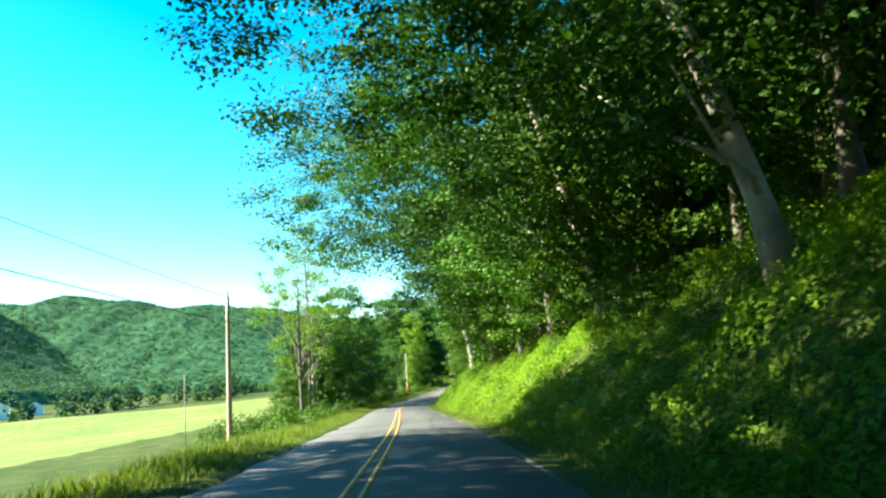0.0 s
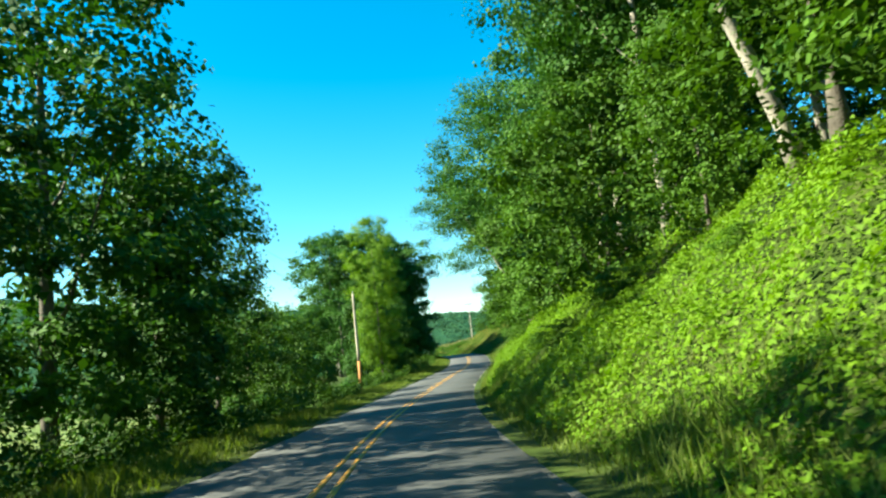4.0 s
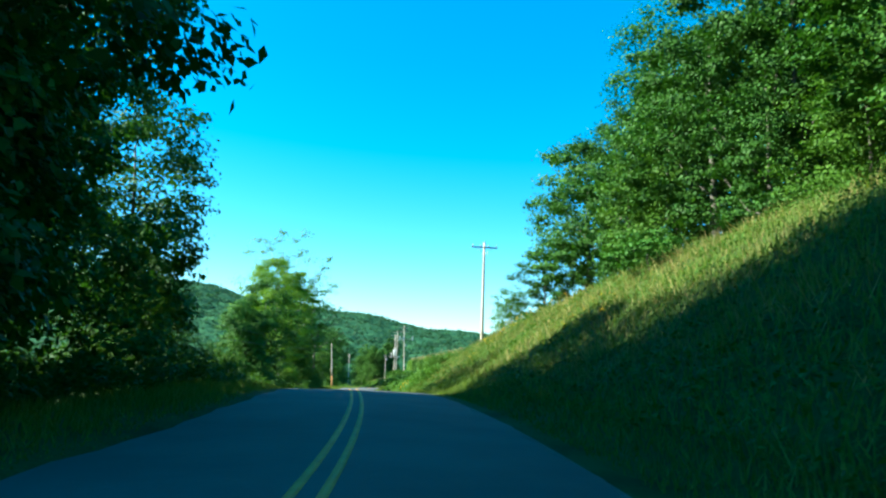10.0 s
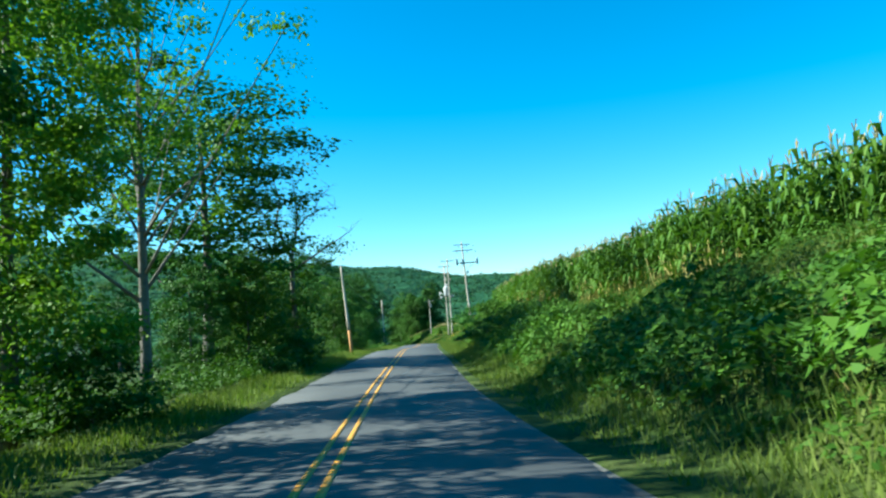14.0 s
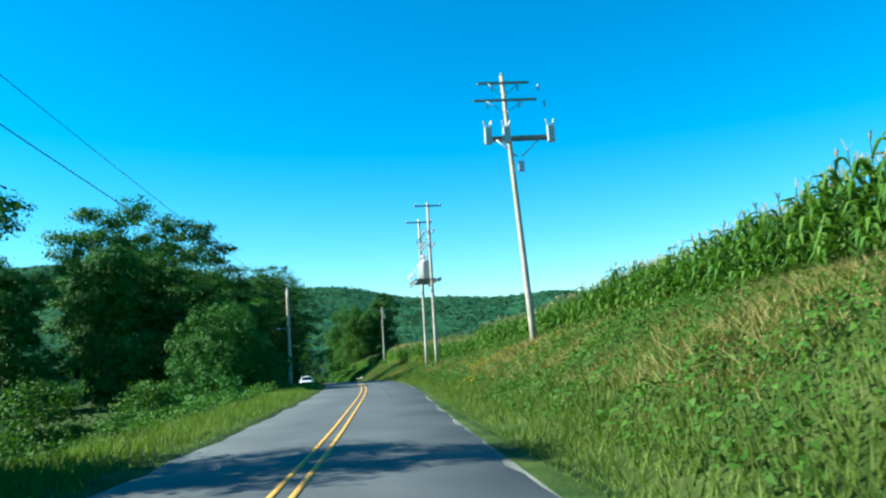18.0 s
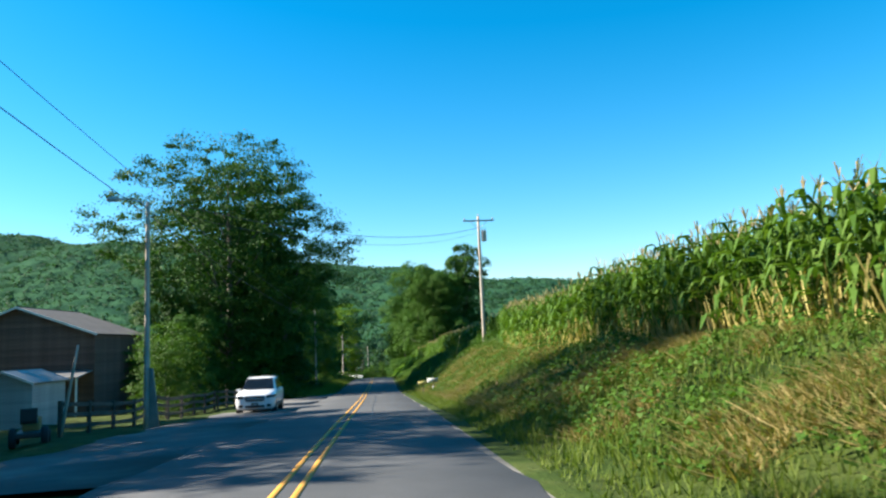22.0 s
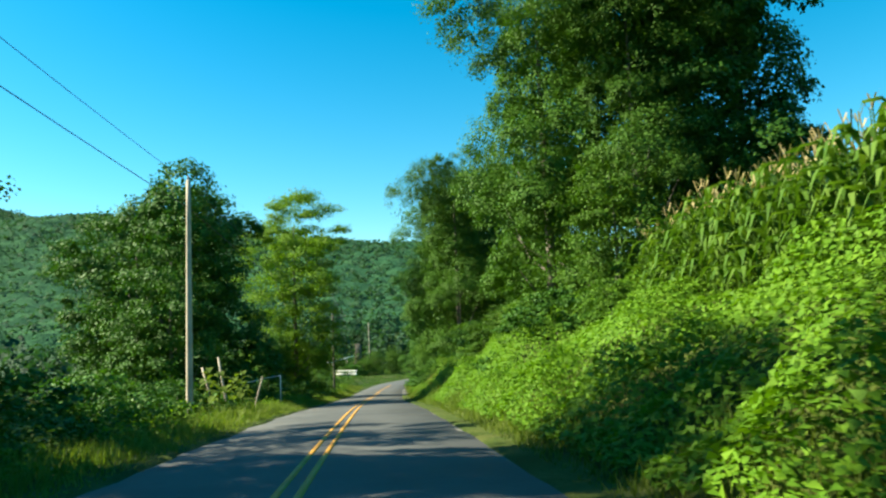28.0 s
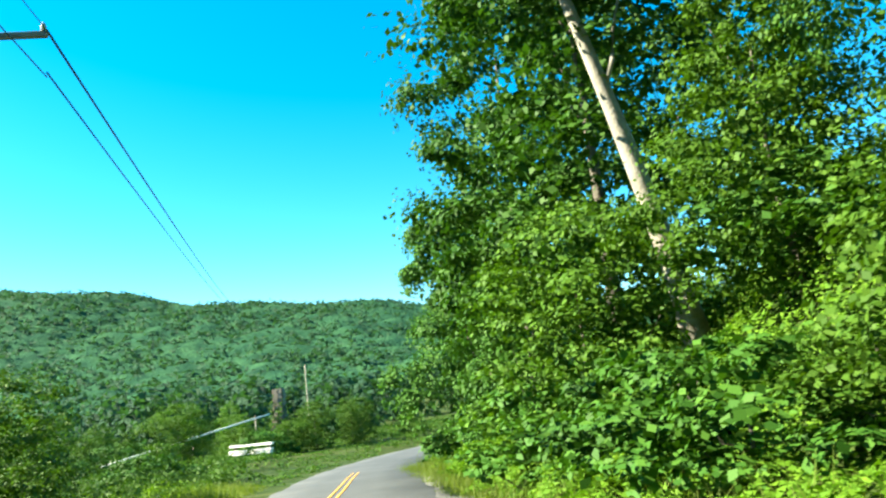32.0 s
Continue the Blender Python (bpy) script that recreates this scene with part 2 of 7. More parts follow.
def add_lathe(bm, profile, sides=16, m=None):
    """A turned body round z from (radius, height) pairs."""
    m = m or Matrix()
    rings = [[bm.verts.new(m @ Vector((r * math.cos(k * math.tau / sides), r * math.sin(k * math.tau / sides), z))) for k in range(sides)] for r, z in profile]
    for r0, r1 in zip(rings, rings[1:]):
        for k in range(sides):
            bm.faces.new((r0[k], r0[(k + 1) % sides], r1[(k + 1) % sides], r1[k])).smooth = True
    bm.faces.new(rings[0][::-1])
    bm.faces.new(rings[-1])
    return bm


# ---------------------------------------------------------------- materials


def material(name):
    mat = bpy.data.materials.new(name)
    mat.use_nodes = True
    return mat, mat.node_tree.nodes, mat.node_tree.links, mat.node_tree.nodes["Principled BSDF"]


def ramp(nodes, stops):
    r = nodes.new("ShaderNodeValToRGB")
    while len(r.color_ramp.elements) < len(stops):
        r.color_ramp.elements.new(0.5)
    for e, (pos, col) in zip(r.color_ramp.elements, stops):
        e.position, e.color = pos, (*col, 1)
    return r


def noise_node(nodes, links, scale, detail=4.0, rough=0.6, coord="Object"):
    tc = nodes.new("ShaderNodeTexCoord")
    n = nodes.new("ShaderNodeTexNoise")
    n.inputs["Scale"].default_value, n.inputs["Detail"].default_value, n.inputs["Roughness"].default_value = scale, detail, rough
    links.new(tc.outputs[coord], n.inputs["Vector"])
    return n


def mix_rgb(nodes, links, fac, a, b, mode="MIX"):
    m = nodes.new("ShaderNodeMix")
    m.data_type, m.blend_type = "RGBA", mode
    for sock, val in ((m.inputs[0], fac), (m.inputs[6], a), (m.inputs[7], b)):
        if isinstance(val, (int, float)):
            sock.default_value = val
        elif isinstance(val, tuple):
            sock.default_value = (*val, 1)
        else:
            links.new(val, sock)
    return m.outputs[2]


def add_bump(nodes, links, bsdf, height, strength=0.4, distance=0.02):
    b = nodes.new("ShaderNodeBump")
    b.inputs["Strength"].default_value, b.inputs["Distance"].default_value = strength, distance
    links.new(height, b.inputs["Height"])
    links.new(b.outputs[0], bsdf.inputs["Normal"])


def surface(name, stops, scale, rough=0.7, metal=0.0, fine=None, bump=0.3, dist=0.01, coord="Object", spread=0.0):
    """A plain material with colour varying at two scales, relief, and a little difference from object to object."""
    mat, n, l, b = material(name)
    big = noise_node(n, l, scale, coord=coord)
    small = noise_node(n, l, fine or scale * 9, 3.0, coord=coord)
    r = ramp(n, stops)
    l.new(big.outputs[0], r.inputs[0])
    col = mix_rgb(n, l, 0.35, r.outputs[0], small.outputs[0], "OVERLAY")
    if spread:
        oi = n.new("ShaderNodeObjectInfo")
        h = n.new("ShaderNodeHueSaturation")
        mr = n.new("ShaderNodeMapRange")
        mr.inputs["To Min"].default_value, mr.inputs["To Max"].default_value = 1 - spread, 1 + spread
        l.new(oi.outputs["Random"], mr.inputs["Value"])
        l.new(mr.outputs[0], h.inputs["Value"])
        l.new(col, h.inputs["Color"])
        col = h.outputs[0]
    l.new(col, b.inputs["Base Color"])
    b.inputs["Roughness"].default_value, b.inputs["Metallic"].default_value = rough, metal
    add_bump(n, l, b, small.outputs[0], bump, dist)
    return mat


def foliage(name, dark, mid, light, patch=0.25, through_light=0.25, rough=0.6, fuzz=0.0):
    """Leaves: a hue for each leaf, patches over the crown, light passing through."""
    mat, n, l, b = material(name)
    geo = n.new("ShaderNodeNewGeometry")
    dark, light = [tuple(0.5 * a + 0.5 * m for a, m in zip(c, mid)) for c in (dark, light)]
    r = ramp(n, ((0.0, dark), (0.5, mid), (1.0, light)))
    l.new(geo.outputs["Random Per Island"], r.inputs[0])
    oi = n.new("ShaderNodeObjectInfo")
    big = noise_node(n, l, patch, 2.0)
    add = n.new("ShaderNodeMath")
    l.new(big.outputs[0], add.inputs[0])
    l.new(oi.outputs["Random"], add.inputs[1])
    mr = n.new("ShaderNodeMapRange")
    mr.inputs["From Min"].default_value, mr.inputs["From Max"].default_value = 0.3, 1.7
    mr.inputs["To Min"].default_value, mr.inputs["To Max"].default_value = 0.72, 1.28
    l.new(add.outputs[0], mr.inputs["Value"])
    h = n.new("ShaderNodeHueSaturation")
    l.new(r.outputs[0], h.inputs["Color"])
    l.new(mr.outputs[0], h.inputs["Value"])
    l.new(h.outputs[0], b.inputs["Base Color"])
    b.inputs["Roughness"].default_value = rough
    b.inputs["Specular IOR Level"].default_value = 0.12
    if fuzz:
        fine = noise_node(n, l, fuzz, 5.0, 0.7)
        add_bump(n, l, b, fine.outputs[0], 1.0, 2.2)
    tr = n.new("ShaderNodeBsdfTranslucent")
    warm = mix_rgb(n, l, 1.0, h.outputs[0], (1.1, 1.2, 0.4), "MULTIPLY")
    l.new(warm, tr.inputs["Color"])
    ms = n.new("ShaderNodeMixShader")
    ms.inputs[0].default_value = through_light
    l.new(b.outputs[0], ms.inputs[1])
    l.new(tr.outputs[0], ms.inputs[2])
    l.new(ms.outputs[0], n["Material Output"].inputs["Surface"])
    return mat


M_ASPHALT = surface("asphalt", ((0.3, (0.044, 0.046, 0.047)), (0.5, (0.060, 0.062, 0.063)), (0.7, (0.080, 0.081, 0.081))), 0.35, 0.85, fine=30, bump=0.5, dist=0.006)
M_YELLOW = surface("yellow_road_paint", ((0.3, (0.38, 0.175, 0.012)), (0.7, (0.52, 0.26, 0.02))), 2.0, 0.7, fine=40, bump=0.3, dist=0.003)
M_TAR = surface("crack_sealing_tar", ((0.3, (0.03, 0.03, 0.032)), (0.7, (0.05, 0.05, 0.052))), 3.0, 0.5, bump=0.2)
M_GRAVEL = surface("pale_gravel", ((0.3, (0.058, 0.056, 0.052)), (0.7, (0.115, 0.11, 0.098))), 1.2, 0.9, fine=25, bump=0.8, dist=0.02)
M_PULLOFF = surface("worn_grey_pull_off", ((0.3, (0.062, 0.062, 0.062)), (0.5, (0.088, 0.087, 0.085)), (0.7, (0.15, 0.143, 0.13))), 0.5, 0.9, fine=25, bump=0.7, dist=0.012)
M_DIRT = surface("dry_dirt", ((0.3, (0.20, 0.14, 0.08)), (0.7, (0.42, 0.33, 0.21))), 0.8, 0.95, fine=14, bump=0.6, dist=0.03)
M_BARK = surface("grey_bark", ((0.3, (0.06, 0.05, 0.04)), (0.7, (0.16, 0.14, 0.11))), 1.5, 0.9, fine=14, bump=0.9, dist=0.03)
M_PALEBARK = surface("pale_bark", ((0.3, (0.16, 0.14, 0.115)), (0.7, (0.36, 0.325, 0.27))), 1.2, 0.85, fine=12, bump=0.7, dist=0.03)
M_POLE = surface("weathered_pole_wood", ((0.3, (0.29, 0.235, 0.18)), (0.7, (0.49, 0.42, 0.34))), 0.9, 0.85, fine=25, bump=0.5, dist=0.01)
M_POLEFOOT = surface("orange_pole_foot", ((0.3, (0.34, 0.15, 0.045)), (0.7, (0.52, 0.26, 0.09))), 0.9, 0.85, fine=25, bump=0.5, dist=0.01)
M_ARM = surface("grey_crossarm_wood", ((0.3, (0.15, 0.13, 0.11)), (0.7, (0.30, 0.27, 0.23))), 1.5, 0.85, bump=0.5)
M_METAL = surface("galvanised_steel", ((0.3, (0.36, 0.37, 0.38)), (0.7, (0.52, 0.53, 0.54))), 2.0, 0.45, 0.7, bump=0.1)
M_TANK = surface("pale_grey_tank_paint", ((0.3, (0.38, 0.39, 0.39)), (0.7, (0.50, 0.51, 0.51))), 2.0, 0.4, bump=0.1)
M_PORCELAIN = surface("porcelain", ((0.3, (0.28, 0.26, 0.25)), (0.7, (0.42, 0.40, 0.39))), 2.0, 0.25, bump=0.05)
M_WIRE = surface("dark_wire", ((0.3, (0.02, 0.02, 0.022)), (0.7, (0.04, 0.04, 0.042))), 2.0, 0.6, bump=0.0)
M_LEAF = foliage("tree_leaves", (0.018, 0.058, 0.009), (0.037, 0.102, 0.014), (0.078, 0.160, 0.022), through_light=0.2)
M_LEAF2 = foliage("yellowish_leaves", (0.062, 0.130, 0.012), (0.115, 0.210, 0.019), (0.190, 0.285, 0.032), through_light=0.34)
M_VINE = foliage("vine_leaves", (0.020, 0.064, 0.010), (0.040, 0.110, 0.015), (0.080, 0.165, 0.024), through_light=0.2)
# Lighter twin of vine_leaves: the sun on it is put into the colour.
M_NEARVINE = foliage("sunlit_vine_leaves", (0.026, 0.074, 0.009), (0.050, 0.120, 0.014), (0.092, 0.178, 0.023), through_light=0.22)
M_PINE = foliage("pine_needles", (0.010, 0.037, 0.016), (0.021, 0.064, 0.026), (0.040, 0.104, 0.038), through_light=0.15)
M_WEED = foliage("bank_weeds", (0.070, 0.155, 0.010), (0.132, 0.250, 0.016), (0.210, 0.330, 0.026), patch=0.35, through_light=0.36)
M_LUSHWEED = foliage("lush_bank_weeds", (0.045, 0.115, 0.010), (0.088, 0.182, 0.016), (0.150, 0.250, 0.024), patch=0.35, through_light=0.32)
M_BRUSH = foliage("brush_leaves", (0.026, 0.070, 0.008), (0.054, 0.120, 0.013), (0.100, 0.180, 0.021), patch=0.4)
M_GRASS = foliage("grass_blades", (0.060, 0.100, 0.014), (0.112, 0.160, 0.028), (0.190, 0.215, 0.062), patch=0.3, through_light=0.34)
M_DRYGRASS = foliage("dry_grass", (0.18, 0.14, 0.045), (0.29, 0.225, 0.08), (0.40, 0.33, 0.15), patch=0.3, through_light=0.25)
M_CORN = foliage("corn_leaves", (0.026, 0.068, 0.010), (0.062, 0.125, 0.020), (0.142, 0.208, 0.045), patch=0.2, through_light=0.3)
M_CORNDRY = foliage("dry_corn_stalks", (0.24, 0.20, 0.06), (0.36, 0.30, 0.10), (0.46, 0.40, 0.17), through_light=0.2)
M_FLOWER = foliage("yellow_petals", (0.55, 0.30, 0.01), (0.66, 0.40, 0.015), (0.72, 0.50, 0.03), through_light=0.25)
M_TASSEL = foliage("corn_tassels", (0.19, 0.155, 0.07), (0.26, 0.21, 0.10), (0.33, 0.27, 0.15), through_light=0.2)
# Bluer than the near leaves: distance haze is mixed into this colour.
M_FAR = foliage("hazy_far_wood", (0.020, 0.062, 0.034), (0.032, 0.086, 0.044), (0.052, 0.118, 0.054), patch=0.02, through_light=0.3, fuzz=0.35)

# The canopy greens carry the same blue haze of distance.
M_CANOPY = surface("hazy_canopy_leaf", ((0.35, (0.014, 0.052, 0.028)), (0.5, (0.024, 0.074, 0.036)), (0.65, (0.038, 0.100, 0.044))), 0.06, 0.95, fine=0.5, bump=1.0, dist=1.5)
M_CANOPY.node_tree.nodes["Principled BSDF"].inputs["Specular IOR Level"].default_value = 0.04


def ground_material(name, stops):
    mat, n, l, b = material(name)
    big = noise_node(n, l, 0.05, 4, coord="Object")
    mid = noise_node(n, l, 0.6, 5, coord="Object")
    fine = noise_node(n, l, 9.0, 4, coord="Object")
    r1 = ramp(n, stops)
    l.new(mid.outputs[0], r1.inputs[0])
    r2 = ramp(n, ((0.35, (0.75, 0.9, 0.7)), (0.65, (1.25, 1.15, 1.0))))
    l.new(big.outputs[0], r2.inputs[0])
    col = mix_rgb(n, l, 1.0, r1.outputs[0], r2.outputs[0], "MULTIPLY")
    col = mix_rgb(n, l, 0.4, col, fine.outputs[0], "OVERLAY")
    l.new(col, b.inputs["Base Color"])
    b.inputs["Roughness"].default_value = 0.95
    b.inputs["Specular IOR Level"].default_value = 0.1
    add_bump(n, l, b, fine.outputs[0], 0.9, 0.06)
    return mat


M_GROUND = ground_material("weedy_bank_ground", ((0.35, (0.020, 0.036, 0.008)), (0.5, (0.036, 0.056, 0.013)), (0.66, (0.062, 0.074, 0.024))))
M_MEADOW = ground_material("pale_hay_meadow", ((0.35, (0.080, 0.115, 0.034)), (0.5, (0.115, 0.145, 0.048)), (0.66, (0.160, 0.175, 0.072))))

# ---------------------------------------------------------------- ground and road


def build_ground():
    ss = np.r_[-1500, -1100, -800, -600, -450, -330, -240, -180, -130, -100, np.arange(-78, 720, 2.0), np.arange(725, 900, 12), np.arange(900, 1900, 40), 2000, 2200, 2500]
    uu = np.r_[-2600, -2000, -1700, np.arange(-1500, -300, 45), -300, -250, -200, -160, -130, -100, -80, -65, -50, -40, -32, -26, -21, -17, -14.5, -13, -11.5, -10,
               -9, -8, -7, -6.2, -5.5, -5, -4.5, -4, -3.6, -3.1, -2.9, 0, 2.9, 3.1, 3.6, 4, 4.5, 5, 5.6, 6.2, 7, 7.8, 8.6, 9.4, 10.2, 11, 12, 13, 14, 15.5, 17,
               19, 22, 26, 31, 36, 40, 48, 58, 70, 90, 120, 160, 220, np.arange(300, 1200, 60), 1300, 1500, 2000, 2600]
    g = ground_xyz(*np.meshgrid(ss, uu, indexing="ij"))
    idx = np.arange(len(ss) * len(uu)).reshape(len(ss), len(uu))
    f = np.stack([idx[:-1, :-1], idx[1:, :-1], idx[1:, 1:], idx[:-1, 1:]], -1).reshape(-1, 4)[:, ::-1]
    me = mesh_np("ground", g.reshape(-1, 3), f, M_GROUND, True)
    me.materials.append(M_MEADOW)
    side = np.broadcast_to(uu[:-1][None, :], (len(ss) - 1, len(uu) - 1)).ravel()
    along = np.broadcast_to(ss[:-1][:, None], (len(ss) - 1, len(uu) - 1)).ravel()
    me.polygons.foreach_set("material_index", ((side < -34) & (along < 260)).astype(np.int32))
    return thing("ground", "grassy land with a cut bank and valley fields", "ground", data=me, kind="structure")


build_ground()


def ribbon(s0, s1, edges, lift, step=1.0, wob=None):
    """A strip of the road between two offsets, with thickness at its borders."""
    ss = np.arange(s0, s1 + step * 0.5, step)
    vs = []
    for k, u in enumerate(edges):
        du = wob(ss, k) if wob else 0.0
        p = road_xyz(ss, np.full(len(ss), u) + du)
        p[:, 2] += lift - (0.10 if k in (0, len(edges) - 1) else 0.0)
        vs.append(p)
    v = np.stack(vs, 1)
    idx = np.arange(v.shape[0] * v.shape[1]).reshape(v.shape[:2])
    f = np.stack([idx[:-1, :-1], idx[:-1, 1:], idx[1:, 1:], idx[1:, :-1]], -1).reshape(-1, 4)
    return v.reshape(-1, 3), f


def ragged(ss, k):
    r = 0.07 * np.sin(ss * 0.9 + k) + 0.05 * np.sin(ss * 2.3 + 2 * k) + 0.03 * np.sin(ss * 5.1)
    return r if k < 2 or k > 4 else 0 * ss


road = thing("road", "worn grey asphalt two-lane country road", "road", kind="structure",
             data=mesh_np("road", *ribbon(-75, 745, (-2.98, -2.86, -1.2, 0, 1.2, 3.0, 3.12), 0.0, wob=ragged), M_ASPHALT, True))
for side in (-0.14, 0.14):
    v, f = ribbon(-75, 690, (side - 0.056, side - 0.05, side + 0.05, side + 0.056), 0.006)
    part("painted_line", mesh_np("painted_line", v, f, M_YELLOW), M_YELLOW, road, "solid yellow painted centre line")


def edge_strip(name, u0, u1, s0, s1, mat, label, amp=0.2):
    w = lambda ss, k: (amp * np.sin(ss * 0.55 + k * 2.0) + amp * 0.6 * np.sin(ss * 1.7 + k)) if k in (0, 3) else 0 * ss
    v, f = ribbon(s0, s1, (u0, u0 + 0.04, u1 - 0.04, u1), -0.012, wob=w)
    thing(name, label, "road shoulder", kind="structure", data=mesh_np(name, v, f, mat, True))


edge_strip("shoulder", 2.7, 3.75, 330, 690, M_GRAVEL, "narrow strip of pale gravel along the road")
edge_strip("shoulder", 2.7, 3.4, -75, 330, M_GRAVEL, "narrow strip of pale gravel along the road")
edge_strip("pull_off", -7.2, -2.6, 452, 512, M_PULLOFF, "grey gravel and asphalt pull-off beside the road", 0.25)

# ---------------------------------------------------------------- foliage builders


def vnoise(x, y, seed=0):
    """Smooth random values between 0 and 1 over the plan."""
    xi, yi = np.floor(x).astype(np.int64), np.floor(y).astype(np.int64)
    fx, fy = x - xi, y - yi
    fx, fy = fx * fx * (3 - 2 * fx), fy * fy * (3 - 2 * fy)

    def h(a, b):
        v = (a * 374761393 + b * 668265263 + seed * 974634721) & 0x7FFFFFFF
        v = ((v ^ (v >> 13)) * 1274126177) & 0x7FFFFFFF
        return (v ^ (v >> 16)) / 0x7FFFFFFF

    a = h(xi, yi) * (1 - fx) + h(xi + 1, yi) * fx
    b = h(xi, yi + 1) * (1 - fx) + h(xi + 1, yi + 1) * fx
    return a * (1 - fy) + b * fy


def leaf_arrays(c, size, rng, up=0.6, aspect=0.62, droop=0.0, out=None, tri=False, spread=0.45):
    """One leaf at each centre; out: the way that each one's clump faces."""
    n = len(c)
    nor = rng.normal(size=(n, 3)) * (1 - up)
    nor[:, 2] += up
    if out is not None:
        nor = out * 0.85 + rng.normal(size=(n, 3)) * spread
        nor[:, 2] += 0.45
    nor /= np.linalg.norm(nor, axis=1)[:, None] + 1e-9
    a = np.cross(nor, rng.normal(size=(n, 3)))
    a /= np.linalg.norm(a, axis=1)[:, None] + 1e-9
    b = np.cross(nor, a)
    a = a.copy()
    a[:, 2] -= droop
    sz = (np.asarray(size) * np.ones(n))[:, None]
    if tri:
        w = b * sz * aspect * 0.55
        v = np.stack([c - a * sz * 0.55, c + a * sz * 0.45 + w, c + a * sz * 0.45 - w], 1)
        return v.reshape(-1, 3), np.arange(3 * n).reshape(-1, 3)
    fold = nor * sz * 0.06
    v = np.stack([c - a * sz * 0.5, c + b * sz * aspect * 0.5 + fold - a * sz * 0.08, c + a * sz * 0.5, c - b * sz * aspect * 0.5 + fold - a * sz * 0.08], 1)
    return v.reshape(-1, 3), np.arange(4 * n).reshape(-1, 4)


def crown_points(rng, clumps, radii, per, flat=0.6, axis=(0.0, 0.0)):
    """Places of leaves along the twigs of each clump, and the ways that they face."""
    out, ways = [], []
    for (x, y, z), r in zip(clumps, radii):
        cloak = flat > 0.85
        k = 70 if cloak else max(7, int(9 + 5 * r))
        tw = rng.normal(size=(k, 3))
        rad = np.array([x - axis[0], y - axis[1], 0.0])
        tw += rad / (np.linalg.norm(rad) + 0.3) * 0.55
        tw[:, 2] = np.where(rng.random(k) < 0.75, np.abs(tw[:, 2]) * 0.9 + 0.1, tw[:, 2] * 0.8)
        tw /= np.linalg.norm(tw, axis=1)[:, None]
        n = max(per, int(per * (0.5 + 0.5 * r)))
        d = tw[rng.integers(0, k, n)]
        reach = ((0.74 + 0.30 * rng.random(n)) if cloak else 0.30 + 0.78 * rng.random(n) ** 0.75)[:, None]
        q = d * reach * r + rng.normal(size=(n, 3)) * ((0.09 if cloak else 0.17) * r)
        w = d + rng.normal(size=(n, 3)) * 0.25
        ways.append(w / np.linalg.norm(w, axis=1)[:, None])
        q[:, 2] *= flat
        out.append(q + (x, y, z))
    return np.vstack(out), np.vstack(ways)


def envelope(kind, t):
    if kind == "vase":
        return (0.35 + 0.65 * min(1.0, t * 1.7)) * math.sqrt(max(0.0, 1 - max(0, t - 0.45) ** 2 / 0.36))
    if kind == "column":
        return 0.72 + 0.28 * math.sin(9 * t) if t < 0.8 else max(0.1, 1 - (t - 0.8) * 3.6)
    if kind == "mound":
        return math.sqrt(max(0.0, 1 - t * t * 0.97))
    if kind == "cone":
        return 1.0 - 0.93 * t
    return max(0.12, math.sin(math.pi * min(0.98, 0.12 + 0.86 * t)) ** 0.55)


